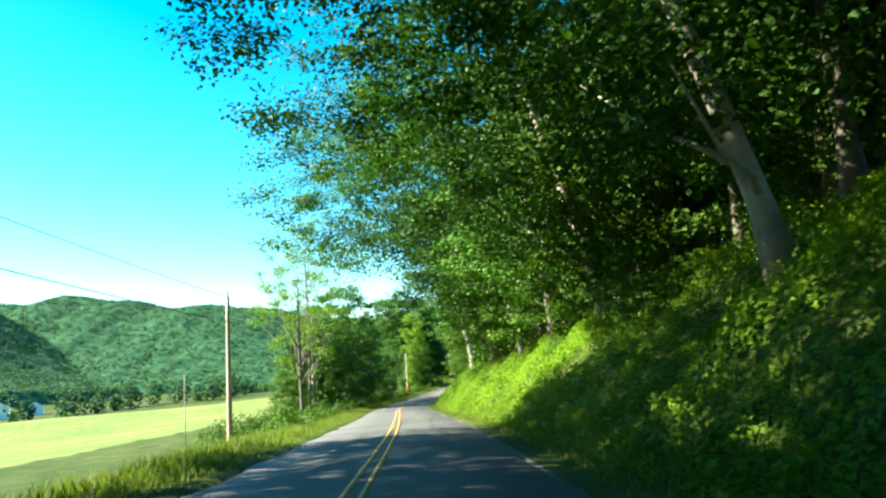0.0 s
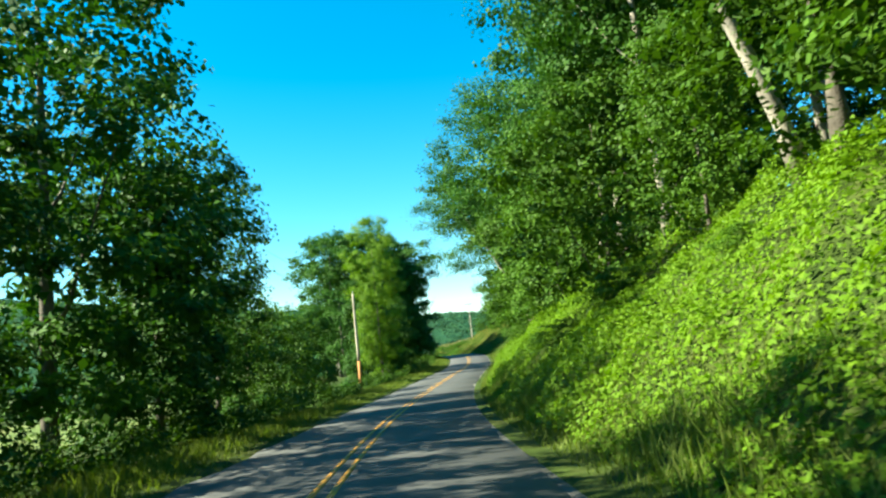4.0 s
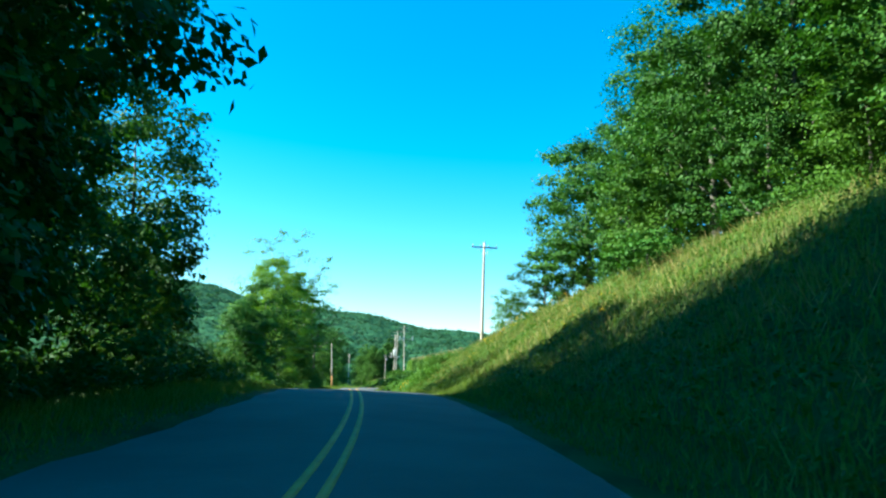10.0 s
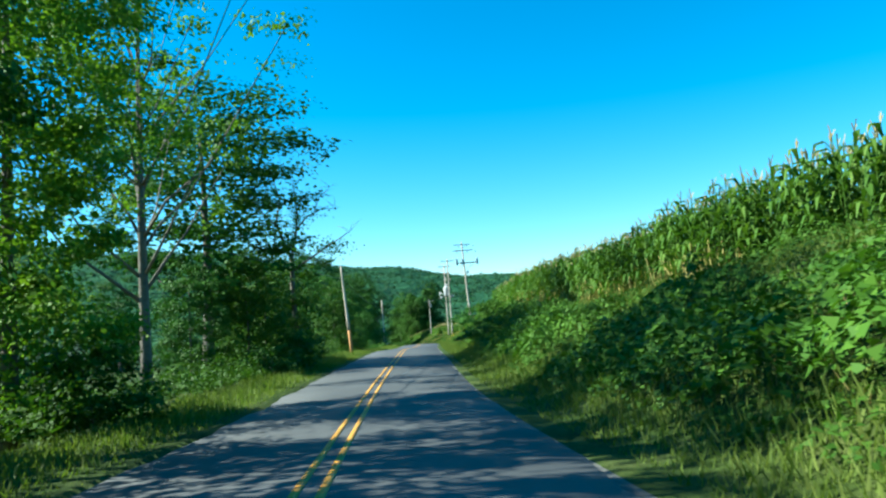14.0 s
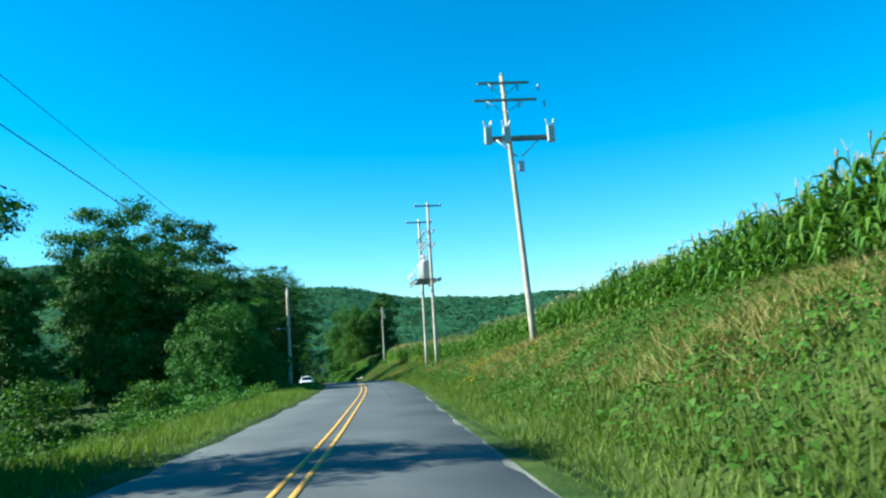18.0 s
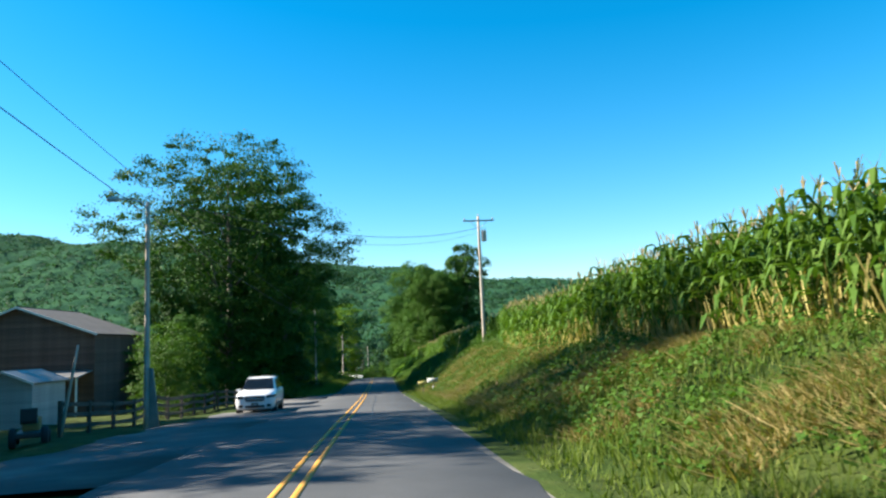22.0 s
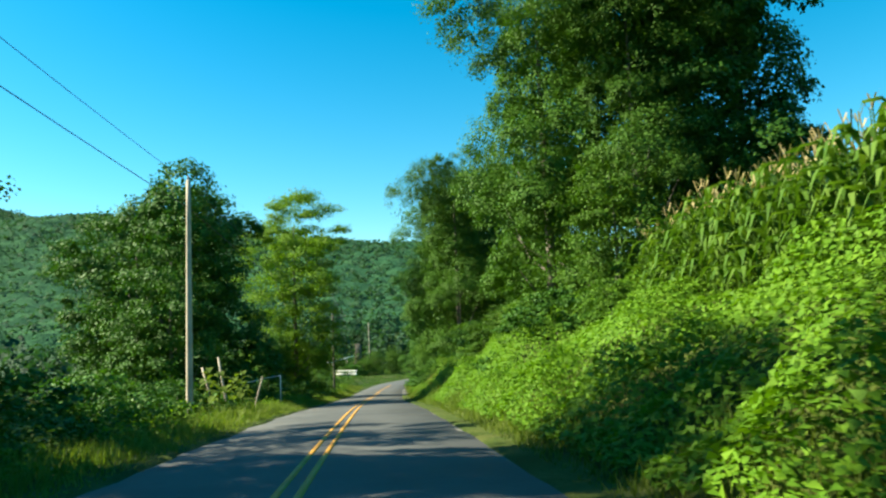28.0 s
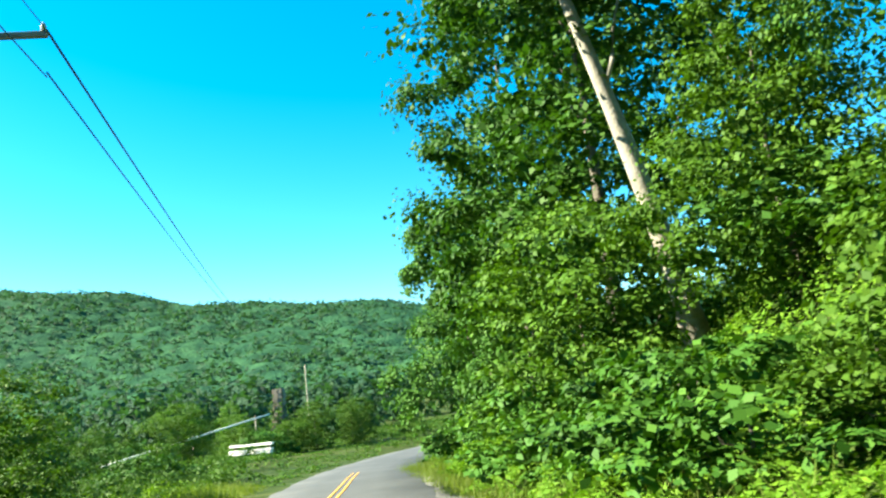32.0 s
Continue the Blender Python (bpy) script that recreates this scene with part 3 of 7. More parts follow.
def tree(name, label, seed, h, r, kind="round", base=0.25, clumps=60, per=90, leaf=0.36, mat=None, bark=None, rc=1.1, trunk_r=0.22, lean=0.0, up=0.5, limb_share=0.22, droop=0.0, flat=0.6, spread=0.85, fine=0.64, share=0.66, core=1.0):
    """A tree with its foot at the origin: trunk, limbs and a crown of leaves."""
    rng = np.random.default_rng(seed)
    root = thing(name, label, "tree")
    bm = bmesh.new()
    top = h * (0.86 if kind != "cone" else 0.98)
    pts, rad = [], []
    ax, ay = rng.normal(0, 0.25, 2)
    for i in range(9):
        t = i / 8
        pts.append((lean * h * t ** 1.3 + ax * math.sin(t * 3.0) * 0.6, ay * math.sin(t * 2.4) * 0.6, top * t - 0.35))
        rad.append(trunk_r * (1.5 if i == 0 else 1.0) * (1 - 0.82 * t))
    add_tube(bm, pts, rad, 9)
    part("trunk", bm, bark or M_BARK, root)
    if kind in ("round", "vase", "column") and h > 10:
        clumps, per = int(clumps * share), int(per * 1.45)
    cl, rr = [], []
    wave = rng.uniform(0, math.tau, 4)
    for i in range(clumps):
        best = None
        for _ in range(7):
            t = rng.random() ** 0.85
            ang = rng.random() * math.tau
            lobes = 0.86 + 0.17 * math.sin(2 * ang + wave[0] + 3.1 * t) + 0.15 * math.sin(3 * ang + wave[1] - 5.3 * t) + 0.12 * math.sin(9 * t + wave[2])
            q = r * envelope(kind, t) * lobes * rng.random() ** 0.42
            c = (q * math.cos(ang) + lean * h * (base + (1 - base) * t) ** 1.3, q * math.sin(ang), h * (base + (0.985 - base) * t))
            gap = min(((c[0] - o[0]) ** 2 + (c[1] - o[1]) ** 2 + (1.25 * (c[2] - o[2])) ** 2 for o in cl), default=1e9)
            if best is None or gap > best[0]:
                best = (gap, c)
        cl.append(best[1])
        rr.append(rc * spread * rng.uniform(0.62, 1.3))
    few = clumps * limb_share < 24
    bm = bmesh.new()
    limbs = 0
    for (x, y, z) in cl:
        if few and limbs >= 4:
            break
        if rng.random() > limb_share:
            continue
        reach = math.hypot(x - lean * z, y)
        if reach > 4.2:
            continue
        z0 = max(h * base * 0.7, z - 0.35 * z * 0.5 - reach * 0.7)
        t0 = min(1.0, z0 / top)
        k = t0 * 8
        i0 = min(7, int(k))
        a = Vector(pts[i0]).lerp(Vector(pts[i0 + 1]), k - i0)
        e = Vector((x, y, z))
        m1 = a.lerp(e, 0.45) + Vector((0, 0, -0.12 * reach + rng.normal(0, 0.15)))
        r0 = max(0.025, trunk_r * (1 - 0.8 * t0) * 0.45)
        add_tube(bm, [a, a.lerp(m1, 0.5) + Vector((rng.normal(0, 0.1), rng.normal(0, 0.1), 0.05)), m1, e], [r0, r0 * 0.75, r0 * 0.5, 0.012], 5)
        limbs += 1
        if few:
            part("limb", bm, bark or M_BARK, root)
            bm = bmesh.new()
    if len(bm.verts):
        part("branch_frame", bm, bark or M_BARK, root)
    p, out = crown_points(rng, cl, rr, int(per * 2.7), flat)
    inner = np.repeat(np.array(cl), 16, 0) + rng.normal(size=(16 * len(cl), 3)) * np.repeat(np.array(rr) * 0.26, 16)[:, None] * (1, 1, flat)
    sizes = np.r_[leaf * fine * rng.uniform(0.6, 1.4, len(p)), leaf * 0.8 * rng.uniform(0.8, 1.4, len(inner))]
    p, out = np.vstack([p, inner]), np.vstack([out, rng.normal(size=inner.shape) * 0.7])
    # the dense inside of the crown
    small = min(1.0, leaf / 0.24)
    k = int(core * h * 95 / small ** 1.5) if h > 5 else 0
    if k:
        t = rng.random(k) ** 0.9 * 0.78
        ang, q = rng.uniform(0, math.tau, k), 0.58 * r * np.array([envelope(kind, a) for a in t]) * rng.random(k) ** 0.5
        mid = np.stack([q * np.cos(ang) + lean * h * (base + (1 - base) * t) ** 1.3, q * np.sin(ang), h * (base + (0.96 - base) * t)], 1)
        p, out = np.vstack([p, mid]), np.vstack([out, rng.normal(size=mid.shape)])
        sizes = np.r_[sizes, rng.uniform(0.2, 0.42, k) * min(1.0, r / 4) * small]
    ok = p[:, 2] > 0.15
    v, f = leaf_arrays(p[ok], sizes[ok], rng, up, 0.7, droop=droop, out=out[ok], spread=0.28 if flat > 0.85 else 0.4)
    part("crown", mesh_np("crown", v, f, mat or M_LEAF), None, root)
    return root


def set_tree(proto, s, u, h=1.0, rz=0.0, wide=None, first=[]):
    """Stands a copy of a tree on the ground; the model itself takes its first place."""
    w = wide or h
    m = Matrix.Translation(at(s, u, -0.1)) @ Matrix.Rotation(radians(rz), 4, "Z") @ Matrix.Diagonal((w, w, h, 1))
    if proto in first:
        return copy_thing(proto, m)
    first.append(proto)
    proto.matrix_basis = m
    return proto


T_BROAD = [tree("broadleaf_tree", "tall broadleaf tree with a dense green crown", 11, 14, 4.4, "round", 0.12, 81, 87, 0.31, rc=1.57, core=0.6),
           tree("broadleaf_tree", "broadleaf tree with an uneven green crown", 12, 13, 4.0, "round", 0.10, 73, 87, 0.31, rc=1.51, core=0.6),
           tree("broadleaf_tree", "full broadleaf tree with a dark green crown", 13, 15, 4.9, "vase", 0.14, 89, 87, 0.32, rc=1.62, core=0.6)]
T_VINE = [tree("vine_covered_tree", "tree draped in climbing vines to the ground", 21, 13, 4.0, "column", 0.02, 64, 250, 0.28, M_VINE, rc=1.66, up=0.35, droop=0.25, flat=0.95),
          tree("vine_covered_tree", "tall tree wrapped in climbing vines", 22, 16, 4.4, "column", 0.03, 74, 250, 0.28, M_VINE, rc=1.8, up=0.35, droop=0.25, flat=0.95)]
T_NEAR = tree("vine_covered_tree", "tall tree hung with sunlit fine-leaved vines", 23, 15, 4.2, "column", 0.03, 74, 520, 0.155, M_NEARVINE, rc=1.7, up=0.35, droop=0.25, flat=0.95)
T_WOOD = [tree("woodland_tree", "tall slender woodland tree with a pale trunk", 31, 19, 4.4, "round", 0.26, 72, 70, 0.31, bark=M_PALEBARK, rc=1.6, trunk_r=0.22),
          tree("woodland_tree", "tall woodland tree with a grey trunk", 32, 18, 4.8, "vase", 0.24, 76, 70, 0.31, rc=1.6, trunk_r=0.24),
          tree("woodland_tree", "woodland tree with a dark trunk", 33, 17, 4.2, "round", 0.26, 68, 70, 0.31, rc=1.55, trunk_r=0.22)]
T_DEEP = [tree("woodland_tree", "dense tree deep in the hillside wood", 34, 19, 5.0, "round", 0.12, 76, 70, 0.40, rc=1.8, limb_share=0.2),
          tree("woodland_tree", "full green tree deep in the wood", 35, 18, 5.4, "vase", 0.12, 76, 70, 0.40, rc=1.8, limb_share=0.2)]
T_LEAN = tree("leaning_tree", "tree with a thick pale trunk leaning over the road", 36, 16, 4.0, "round", 0.5, 70, 80, 0.24, bark=M_PALEBARK, rc=1.5, trunk_r=0.24, lean=-0.42, limb_share=0.12)
T_POLE = tree("woodland_tree", "tree with a thick bare pale trunk and high crown", 39, 17, 3.6, "round", 0.62, 50, 62, 0.32, bark=M_PALEBARK, rc=1.5, trunk_r=0.36, lean=-0.2, limb_share=0.15)
T_BIG = [tree("spreading_tree", "great spreading tree overhanging the road", 37, 19, 7.4, "vase", 0.16, 128, 91, 0.25, rc=1.89, trunk_r=0.28, limb_share=0.12, lean=-0.12),
         tree("spreading_tree", "tall tree with branches reaching over the road", 38, 18, 6.6, "round", 0.14, 111, 91, 0.25, rc=1.89, trunk_r=0.26, limb_share=0.12, lean=-0.12)]
T_OVER = tree("spreading_tree", "wide tree whose leafy boughs hang over the road", 40, 17, 9.6, "vase", 0.16, 178, 108, 0.23, bark=M_PALEBARK, rc=1.94, trunk_r=0.24, limb_share=0.06, lean=-0.22)
T_EDGE = [tree("understorey_tree", "small leafy tree at the edge of the wood", 41, 8, 3.2, "mound", 0.05, 70, 74, 0.23, M_BRUSH, rc=1.15, trunk_r=0.1, up=0.55),
          tree("understorey_tree", "bushy young tree at the edge of the wood", 42, 6.5, 2.8, "round", 0.04, 60, 74, 0.22, M_BRUSH, rc=1.05, trunk_r=0.08, up=0.55)]
T_AIRY = [tree("locust_tree", "open-crowned tree with sparse brownish-green leaves", 51, 12.5, 4.6, "vase", 0.3, 90, 26, 0.17, M_LEAF2, rc=0.95, trunk_r=0.15, limb_share=0.45, core=0.0)]
T_SHRUB = [tree("shrub", "sprawling yellow-green shrub on the bank", 63, 2.3, 1.9, "mound", 0.02, 38, 44, 0.19, M_WEED, rc=0.75, trunk_r=0.04, limb_share=0.1),
           tree("shrub", "leafy green shrub on the bank", 64, 2.8, 1.7, "round", 0.02, 36, 44, 0.19, M_BRUSH, rc=0.75, trunk_r=0.04, limb_share=0.1)]
T_LUSH = tree("roadside_tree", "tall full roadside tree with bright yellow-green leaves", 53, 17, 4.6, "vase", 0.05, 140, 170, 0.21, M_LEAF2, rc=1.51, trunk_r=0.22, limb_share=0.15)
T_BUSH = [tree("bush", "rounded green bush beside the road", 61, 2.4, 1.7, "mound", 0.04, 34, 44, 0.20, M_BRUSH, rc=0.75, trunk_r=0.05, up=0.55, limb_share=0.2),
          tree("bush", "low spreading leafy bush beside the road", 62, 1.7, 1.9, "mound", 0.03, 32, 44, 0.20, M_VINE, rc=0.7, trunk_r=0.04, up=0.55, limb_share=0.2)]

R = random.Random(5)
# left of the road: along the road, distance, model, height scale
for s, u, proto, k in (
        # first row: out of view, added to cast shade on road and bank
        (-17, -9.5, T_VINE[1], 1.25), (-10, -9.5, T_BROAD[0], 1.15), (-2, -9.5, T_VINE[1], 1.2), (3, -10.5, T_BROAD[2], 1.35), (8, -14.5, T_VINE[1], 0.9), 
        (75, -9.6, T_AIRY[0], 1.55), (85, -10.5, T_AIRY[0], 1.2), (79, -11.5, T_EDGE[0], 0.9), (95, -13, T_BROAD[1], 0.8), (92, -10.5, T_BROAD[0], 0.95), (98, -10, T_BROAD[1], 1.1),
        (104, -10.2, T_BROAD[1], 1.25), (111, -10, T_BROAD[0], 1.2), (119, -10, T_VINE[0], 1.0), (127, -10.5, T_BROAD[2], 0.7), (135, -11, T_EDGE[0], 1.2), (143, -12, T_EDGE[1], 1.3),
        (157, -13.5, T_VINE[0], 0.7), (174.5, -10.5, T_VINE[0], 0.85), (180, -9.5, T_BROAD[1], 1.0), (186, -10.5, T_VINE[0], 0.85),
        # (223, -22) and (231, -23) are extras behind, added to shade the front row
        (190, -17, T_BROAD[0], 0.9), (221, -19, T_BROAD[0], 1.0), (219, -13.5, T_BROAD[2], 0.98), (221, -11.5, T_VINE[1], 1.0), (223, -15, T_BROAD[2], 1.25), (222, -16, T_BROAD[2], 1.25), (231, -17, T_BROAD[0], 1.25), (223, -22, T_BROAD[2], 1.3), (231, -23, T_BROAD[2], 1.3), (222.5, -10.4, T_VINE[1], 1.05),
        (223, -10.8, T_BROAD[2], 1.15), (225, -11.6, T_VINE[1], 0.98), (232, -12.4, T_BROAD[0], 1.05), (239, -12.5, T_VINE[1], 0.95), (251.5, -12.5, T_BROAD[2], 0.82), (246, -9.4, T_EDGE[0], 0.9), (257, -12.5, T_BROAD[1], 0.85),
        (281, -10.5, T_EDGE[0], 0.8), (286, -9.6, T_VINE[0], 0.7), (291, -8.8, T_BROAD[1], 1.2), (298.5, -8.4, T_LUSH, 0.94), (316, -9.5, T_BROAD[1], 0.6),
        (322, -8.3, T_EDGE[0], 0.9), (328, -8.6, T_EDGE[1], 0.95), (333, -9.2, T_EDGE[0], 0.75), (352, -11, T_EDGE[0], 0.8), (357, -7.4, T_EDGE[0], 1.0), (371, -10, T_BROAD[1], 0.95), (370, -8.5, T_EDGE[0], 0.85),
        # (457, -21.5) and (464, -21.5) stand out of view, added for shade on the road
        (421, -20.5, T_VINE[1], 0.70), (428, -15.8, T_BROAD[0], 0.88), (430.5, -9.9, T_VINE[0], 0.68), (427, -12.2, T_VINE[0], 0.70), (436, -12, T_VINE[0], 0.95), (440, -17, T_BROAD[0], 0.88), (443, -12.8, T_VINE[0], 0.8), (452, -18.5, T_VINE[0], 0.85), (457, -21.5, T_BROAD[2], 0.8), (464, -21.5, T_BROAD[2], 1.2), (416, -26, T_VINE[0], 0.85), (408, -30, T_BROAD[1], 0.8), (446, -19, T_BROAD[1], 1.0), (450.5, -22, T_VINE[0], 0.95), (455, -24, T_BROAD[0], 0.9), (446, -26, T_BROAD[2], 1.1), (437, -24, T_BROAD[0], 1.0), (425, -36, T_BROAD[2], 1.1),
        (415, -44, T_BROAD[1], 1.1), (405, -50, T_BROAD[0], 1.0), (475, -26, T_VINE[1], 0.9), (467, -25, T_BROAD[2], 0.9), (486, -11.6, T_EDGE[0], 0.6), (491, -12.5, T_EDGE[1], 0.7), (470, -34, T_BROAD[2], 1.0), (484, -34, T_BROAD[0], 1.0), (430, -20, T_VINE[1], 0.7),
        (518, -14, T_VINE[1], 0.7), (524, -14, T_BROAD[2], 1.25), (506.5, -14.5, T_VINE[0], 0.62), (511, -18, T_VINE[0], 0.8), (516.5, -11.8, T_VINE[0], 0.7), (521.5, -9.6, T_VINE[0], 0.6), (530, -14.5, T_BROAD[0], 1.2), (508.5, -11.5, T_EDGE[0], 0.6), (514, -9.8, T_EDGE[1], 0.7), (503, -17.5, T_EDGE[0], 0.8), (519.5, -12.2, T_VINE[1], 1.0), (528, -11, T_BROAD[0], 0.55), (537, -10.0, T_BROAD[1], 1.05),
        (545, -9.5, T_BROAD[1], 0.86), (551, -9.5, T_VINE[0], 0.85), (557, -9, T_EDGE[0], 1.2), (562, -9.6, T_VINE[1], 0.86), (571, -12, T_VINE[1], 1.0), (580, -12.5, T_VINE[1], 0.75), (587, -14, T_BROAD[0], 0.78), (624, -17, T_BROAD[0], 1.0), (628, -20, T_BROAD[2], 0.8),
        (616, -12, T_BROAD[1], 1.2), (620.5, -12, T_VINE[0], 1.3), (648, -8.3, T_LUSH, 1.42), (643, -10.4, T_VINE[0], 0.5), (628, -17, T_BROAD[2], 0.5),
        (579, -10, T_EDGE[0], 0.9), (585, -10.5, T_EDGE[0], 0.75), (645, -10, T_EDGE[0], 1.0), (648, -11.5, T_BROAD[1], 0.6), (652, -11, T_EDGE[1], 0.9)):
    set_tree(proto, s, u, k, heading(s) if proto in T_BIG else R.uniform(0, 360), k * R.uniform(0.92, 1.08))

# the wood on the right-hand bank
for u0, step, protos, s1 in ((8.8, 7.5, T_EDGE, 185), (10.4, 7.5, T_WOOD, 190), (14.5, 6.5, T_WOOD + T_BROAD[:1], 262), (20, 7, T_DEEP, 262), (28, 9, T_DEEP, 262)):
    s = -26 + u0 * 0.3
    while s < s1:
        if u0 > 25 and s < 185:
            s += 8
            continue
        shift = 4.0 if s > 190 else 0.0
        u = u0 + shift + R.uniform(-1.0, 1.2) + max(0.0, s - 235) * 0.08
        k = R.uniform(0.85, 1.1)
        if not (protos is T_EDGE and (s < 22 or 66 < s < 84)):
            set_tree(R.choice(protos), s, u, k, R.uniform(0, 360), k * R.uniform(0.9, 1.1))
        s += step * R.uniform(0.75, 1.3)
for s, u, proto, k in ((22, 16, T_DEEP[0], 1.0), (28, 19, T_DEEP[1], 1.0), (34, 23, T_DEEP[0], 1.05), (41, 26, T_DEEP[1], 1.05), (49, 28, T_DEEP[0], 1.1), (17, 12, T_EDGE[0], 1.0), (23, 12.5, T_EDGE[1], 1.2), (29, 13, T_EDGE[0], 1.1), (36, 14, T_EDGE[0], 1.1)):
    set_tree(proto, s, u, k, R.uniform(0, 360))
# trees that reach over the road
for s, u, proto, k, w in ((-17, 8.6, T_OVER, 1.0, 1.1), (3, 9.6, T_OVER, 1.0, 1.0), (13.5, 8.2, T_OVER, 1.0, 1.1), (27.8, 8.6, T_OVER, 1.05, 1.1), (36, 8.2, T_BIG[0], 0.95, 1.3), (48, 8.8, T_OVER, 1.15, 1.1), (59, 8.4, T_OVER, 1.3, 1.12), (71, 15, T_BIG[1], 0.95, 0.8), (92, 10.5, T_BIG[0], 0.9, 1.0),
                          (118, 10.5, T_BIG[1], 0.85, 1.0), (135, 9.6, T_BIG[0], 0.85, 0.95), (146, 10.4, T_BIG[1], 0.85, 0.95), (160, 9.0, T_OVER, 0.9, 1.0), (176, 12, T_BIG[1], 0.85, 0.9)):
    set_tree(proto, s, u, k, heading(s) + R.uniform(-25, 25), k * w)
for s, u, proto, k, turn in ((77.9, 8.3, T_POLE, 1.1, 0), (152.5, 8.4, T_LEAN, 1.0, 0), (104, 10.4, T_LEAN, 0.9, 20), (665, 8.9, T_POLE, 0.8, 8)):
    set_tree(proto, s, u, k, heading(s) + turn)
# leafy edge of the wood above the open bank
s = 192.0
while s < 266:
    u = 18.0 + R.uniform(-0.6, 0.9) + max(0, 205 - s) * -0.25 + max(0.0, s - 240) * 0.02
    set_tree(R.choice(T_BROAD[:2] + T_EDGE), s, u, R.uniform(0.85, 1.1), R.uniform(0, 360))
    s += R.uniform(4.0, 5.5)
set_tree(T_BROAD[1], 270, 16.5, 0.75, 30)
set_tree(T_EDGE[0], 275, 14.8, 0.7, 80)
# the tall group on the right, farther on
for s, u, proto, k in ((601, 14, T_NEAR, 1.1), (607, 11, T_NEAR, 1.25), (603, 17, T_VINE[0], 1.3), (606, 22, T_VINE[1], 1.1), (613, 13.5, T_NEAR, 1.1), (638, 8.8, T_NEAR, 1.15), (643.5, 8.3, T_NEAR, 1.1), (648, 10, T_NEAR, 1.2),
                       (598, 11.5, T_EDGE[0], 0.9), (616, 14, T_EDGE[0], 0.6), (622, 15, T_EDGE[1], 0.7), (638, 15, T_BROAD[0], 0.72), (643, 17.5, T_BROAD[1], 0.8), (633, 14.5, T_EDGE[0], 0.9), (647, 14, T_BIG[0], 0.8), (651, 9.6, T_NEAR, 0.75),
                       (652, 11.5, T_NEAR, 1.0), (659, 11, T_BIG[1], 0.85), (662, 9.5, T_EDGE[0], 0.9), (667, 6.8, T_EDGE[1], 0.7), (670, 9, T_BROAD[0], 1.0), (676, 8, T_BROAD[1], 1.0), (684, 7.5, T_VINE[0], 0.9), (681, 10, T_BROAD[2], 1.0),
                       (660, 18, T_BROAD[2], 1.1), (672, 16, T_BROAD[1], 1.1), (690, 11, T_EDGE[0], 1.1)):
    set_tree(proto, s, u, k, heading(s) if proto in T_BIG else R.uniform(0, 360), k * R.uniform(0.9, 1.05))
set_tree(T_WOOD[1], 321, -10.2, 0.95, 30, 1.5)
set_tree(T_AIRY[0], 309, -9, 1.1, 60)
# unseen high crowns, added to shade the road but not the left verge
for s in (14, 22):
    set_tree(T_POLE, s, -25, 1.35, heading(s) + 180, 1.75)
set_tree(T_WOOD[1], 14.2, 10.2, 1.0, 200)
set_tree(T_WOOD[2], 20, 10.4, 1.0, 140)
set_tree(T_LUSH, 165.5, -7.7, 1.12, 70, 0.62)
set_tree(T_BIG[1], 519, -9.2, 0.95, heading(520) + 180, 1.35)
pine = tree("white_pine", "bluish-green white pine on the bank", 71, 10, 3.0, "cone", 0.08, 90, 60, 0.34, M_PINE, rc=0.75, trunk_r=0.16, up=0.75, flat=0.35)
set_tree(pine, 225, 16.4, 1.05, 20)
maple = tree("maple_tree", "large silver maple with a spreading many-stemmed crown", 81, 16, 6.8, "vase", 0.08, 330, 46, 0.20, rc=1.05, trunk_r=0.26, limb_share=0.12, droop=0.25, share=1.0, core=1.6)
set_tree(maple, 513.3, -13.2, 1.62, 40, 1.75)
mound = tree("vine_covered_mound", "great rounded mound of vine-covered trees", 91, 9.5, 7.0, "mound", 0.01, 220, 72, 0.30, M_VINE, rc=1.35, trunk_r=0.2, limb_share=0.1, flat=0.9, droop=0.15)
set_tree(mound, 414.5, -10.2, 0.74, 0, 0.60)

# shrubs that make the bank uneven
for s0, s1, step, lo, hi in ((18, 190, 2.6, 5.6, 9.6), (592, 672, 1.9, 5.6, 10.5), (508, 575, 4.0, 5.5, 7.6)):
    s = s0
    while s < s1:
        u = lo + (hi - lo) * R.random()
        k = R.uniform(0.35, 0.75) * (0.7 + 0.5 * (u - lo) / (hi - lo))
        if s > 590:
            k *= 1.45
        if not (622 < s < 631):
            set_tree(T_BUSH[1] if s > 590 and R.random() < 0.5 else R.choice(T_SHRUB), s, u, k, R.uniform(0, 360), k * R.uniform(1.0, 1.5))
        s += step * R.uniform(0.6, 1.4)
set_tree(T_EDGE[1], 150.5, 8.0, 0.5, 40)
for s, u, k in ((181, 6.2, 0.9), (186, 7.0, 1.1), (190, 8.0, 1.1), (176, 6.4, 0.9), (194, 9.0, 1.0), (170, 6.6, 0.8)):
    set_tree(T_SHRUB[0], s, u, k, R.uniform(0, 360), k * 1.2)
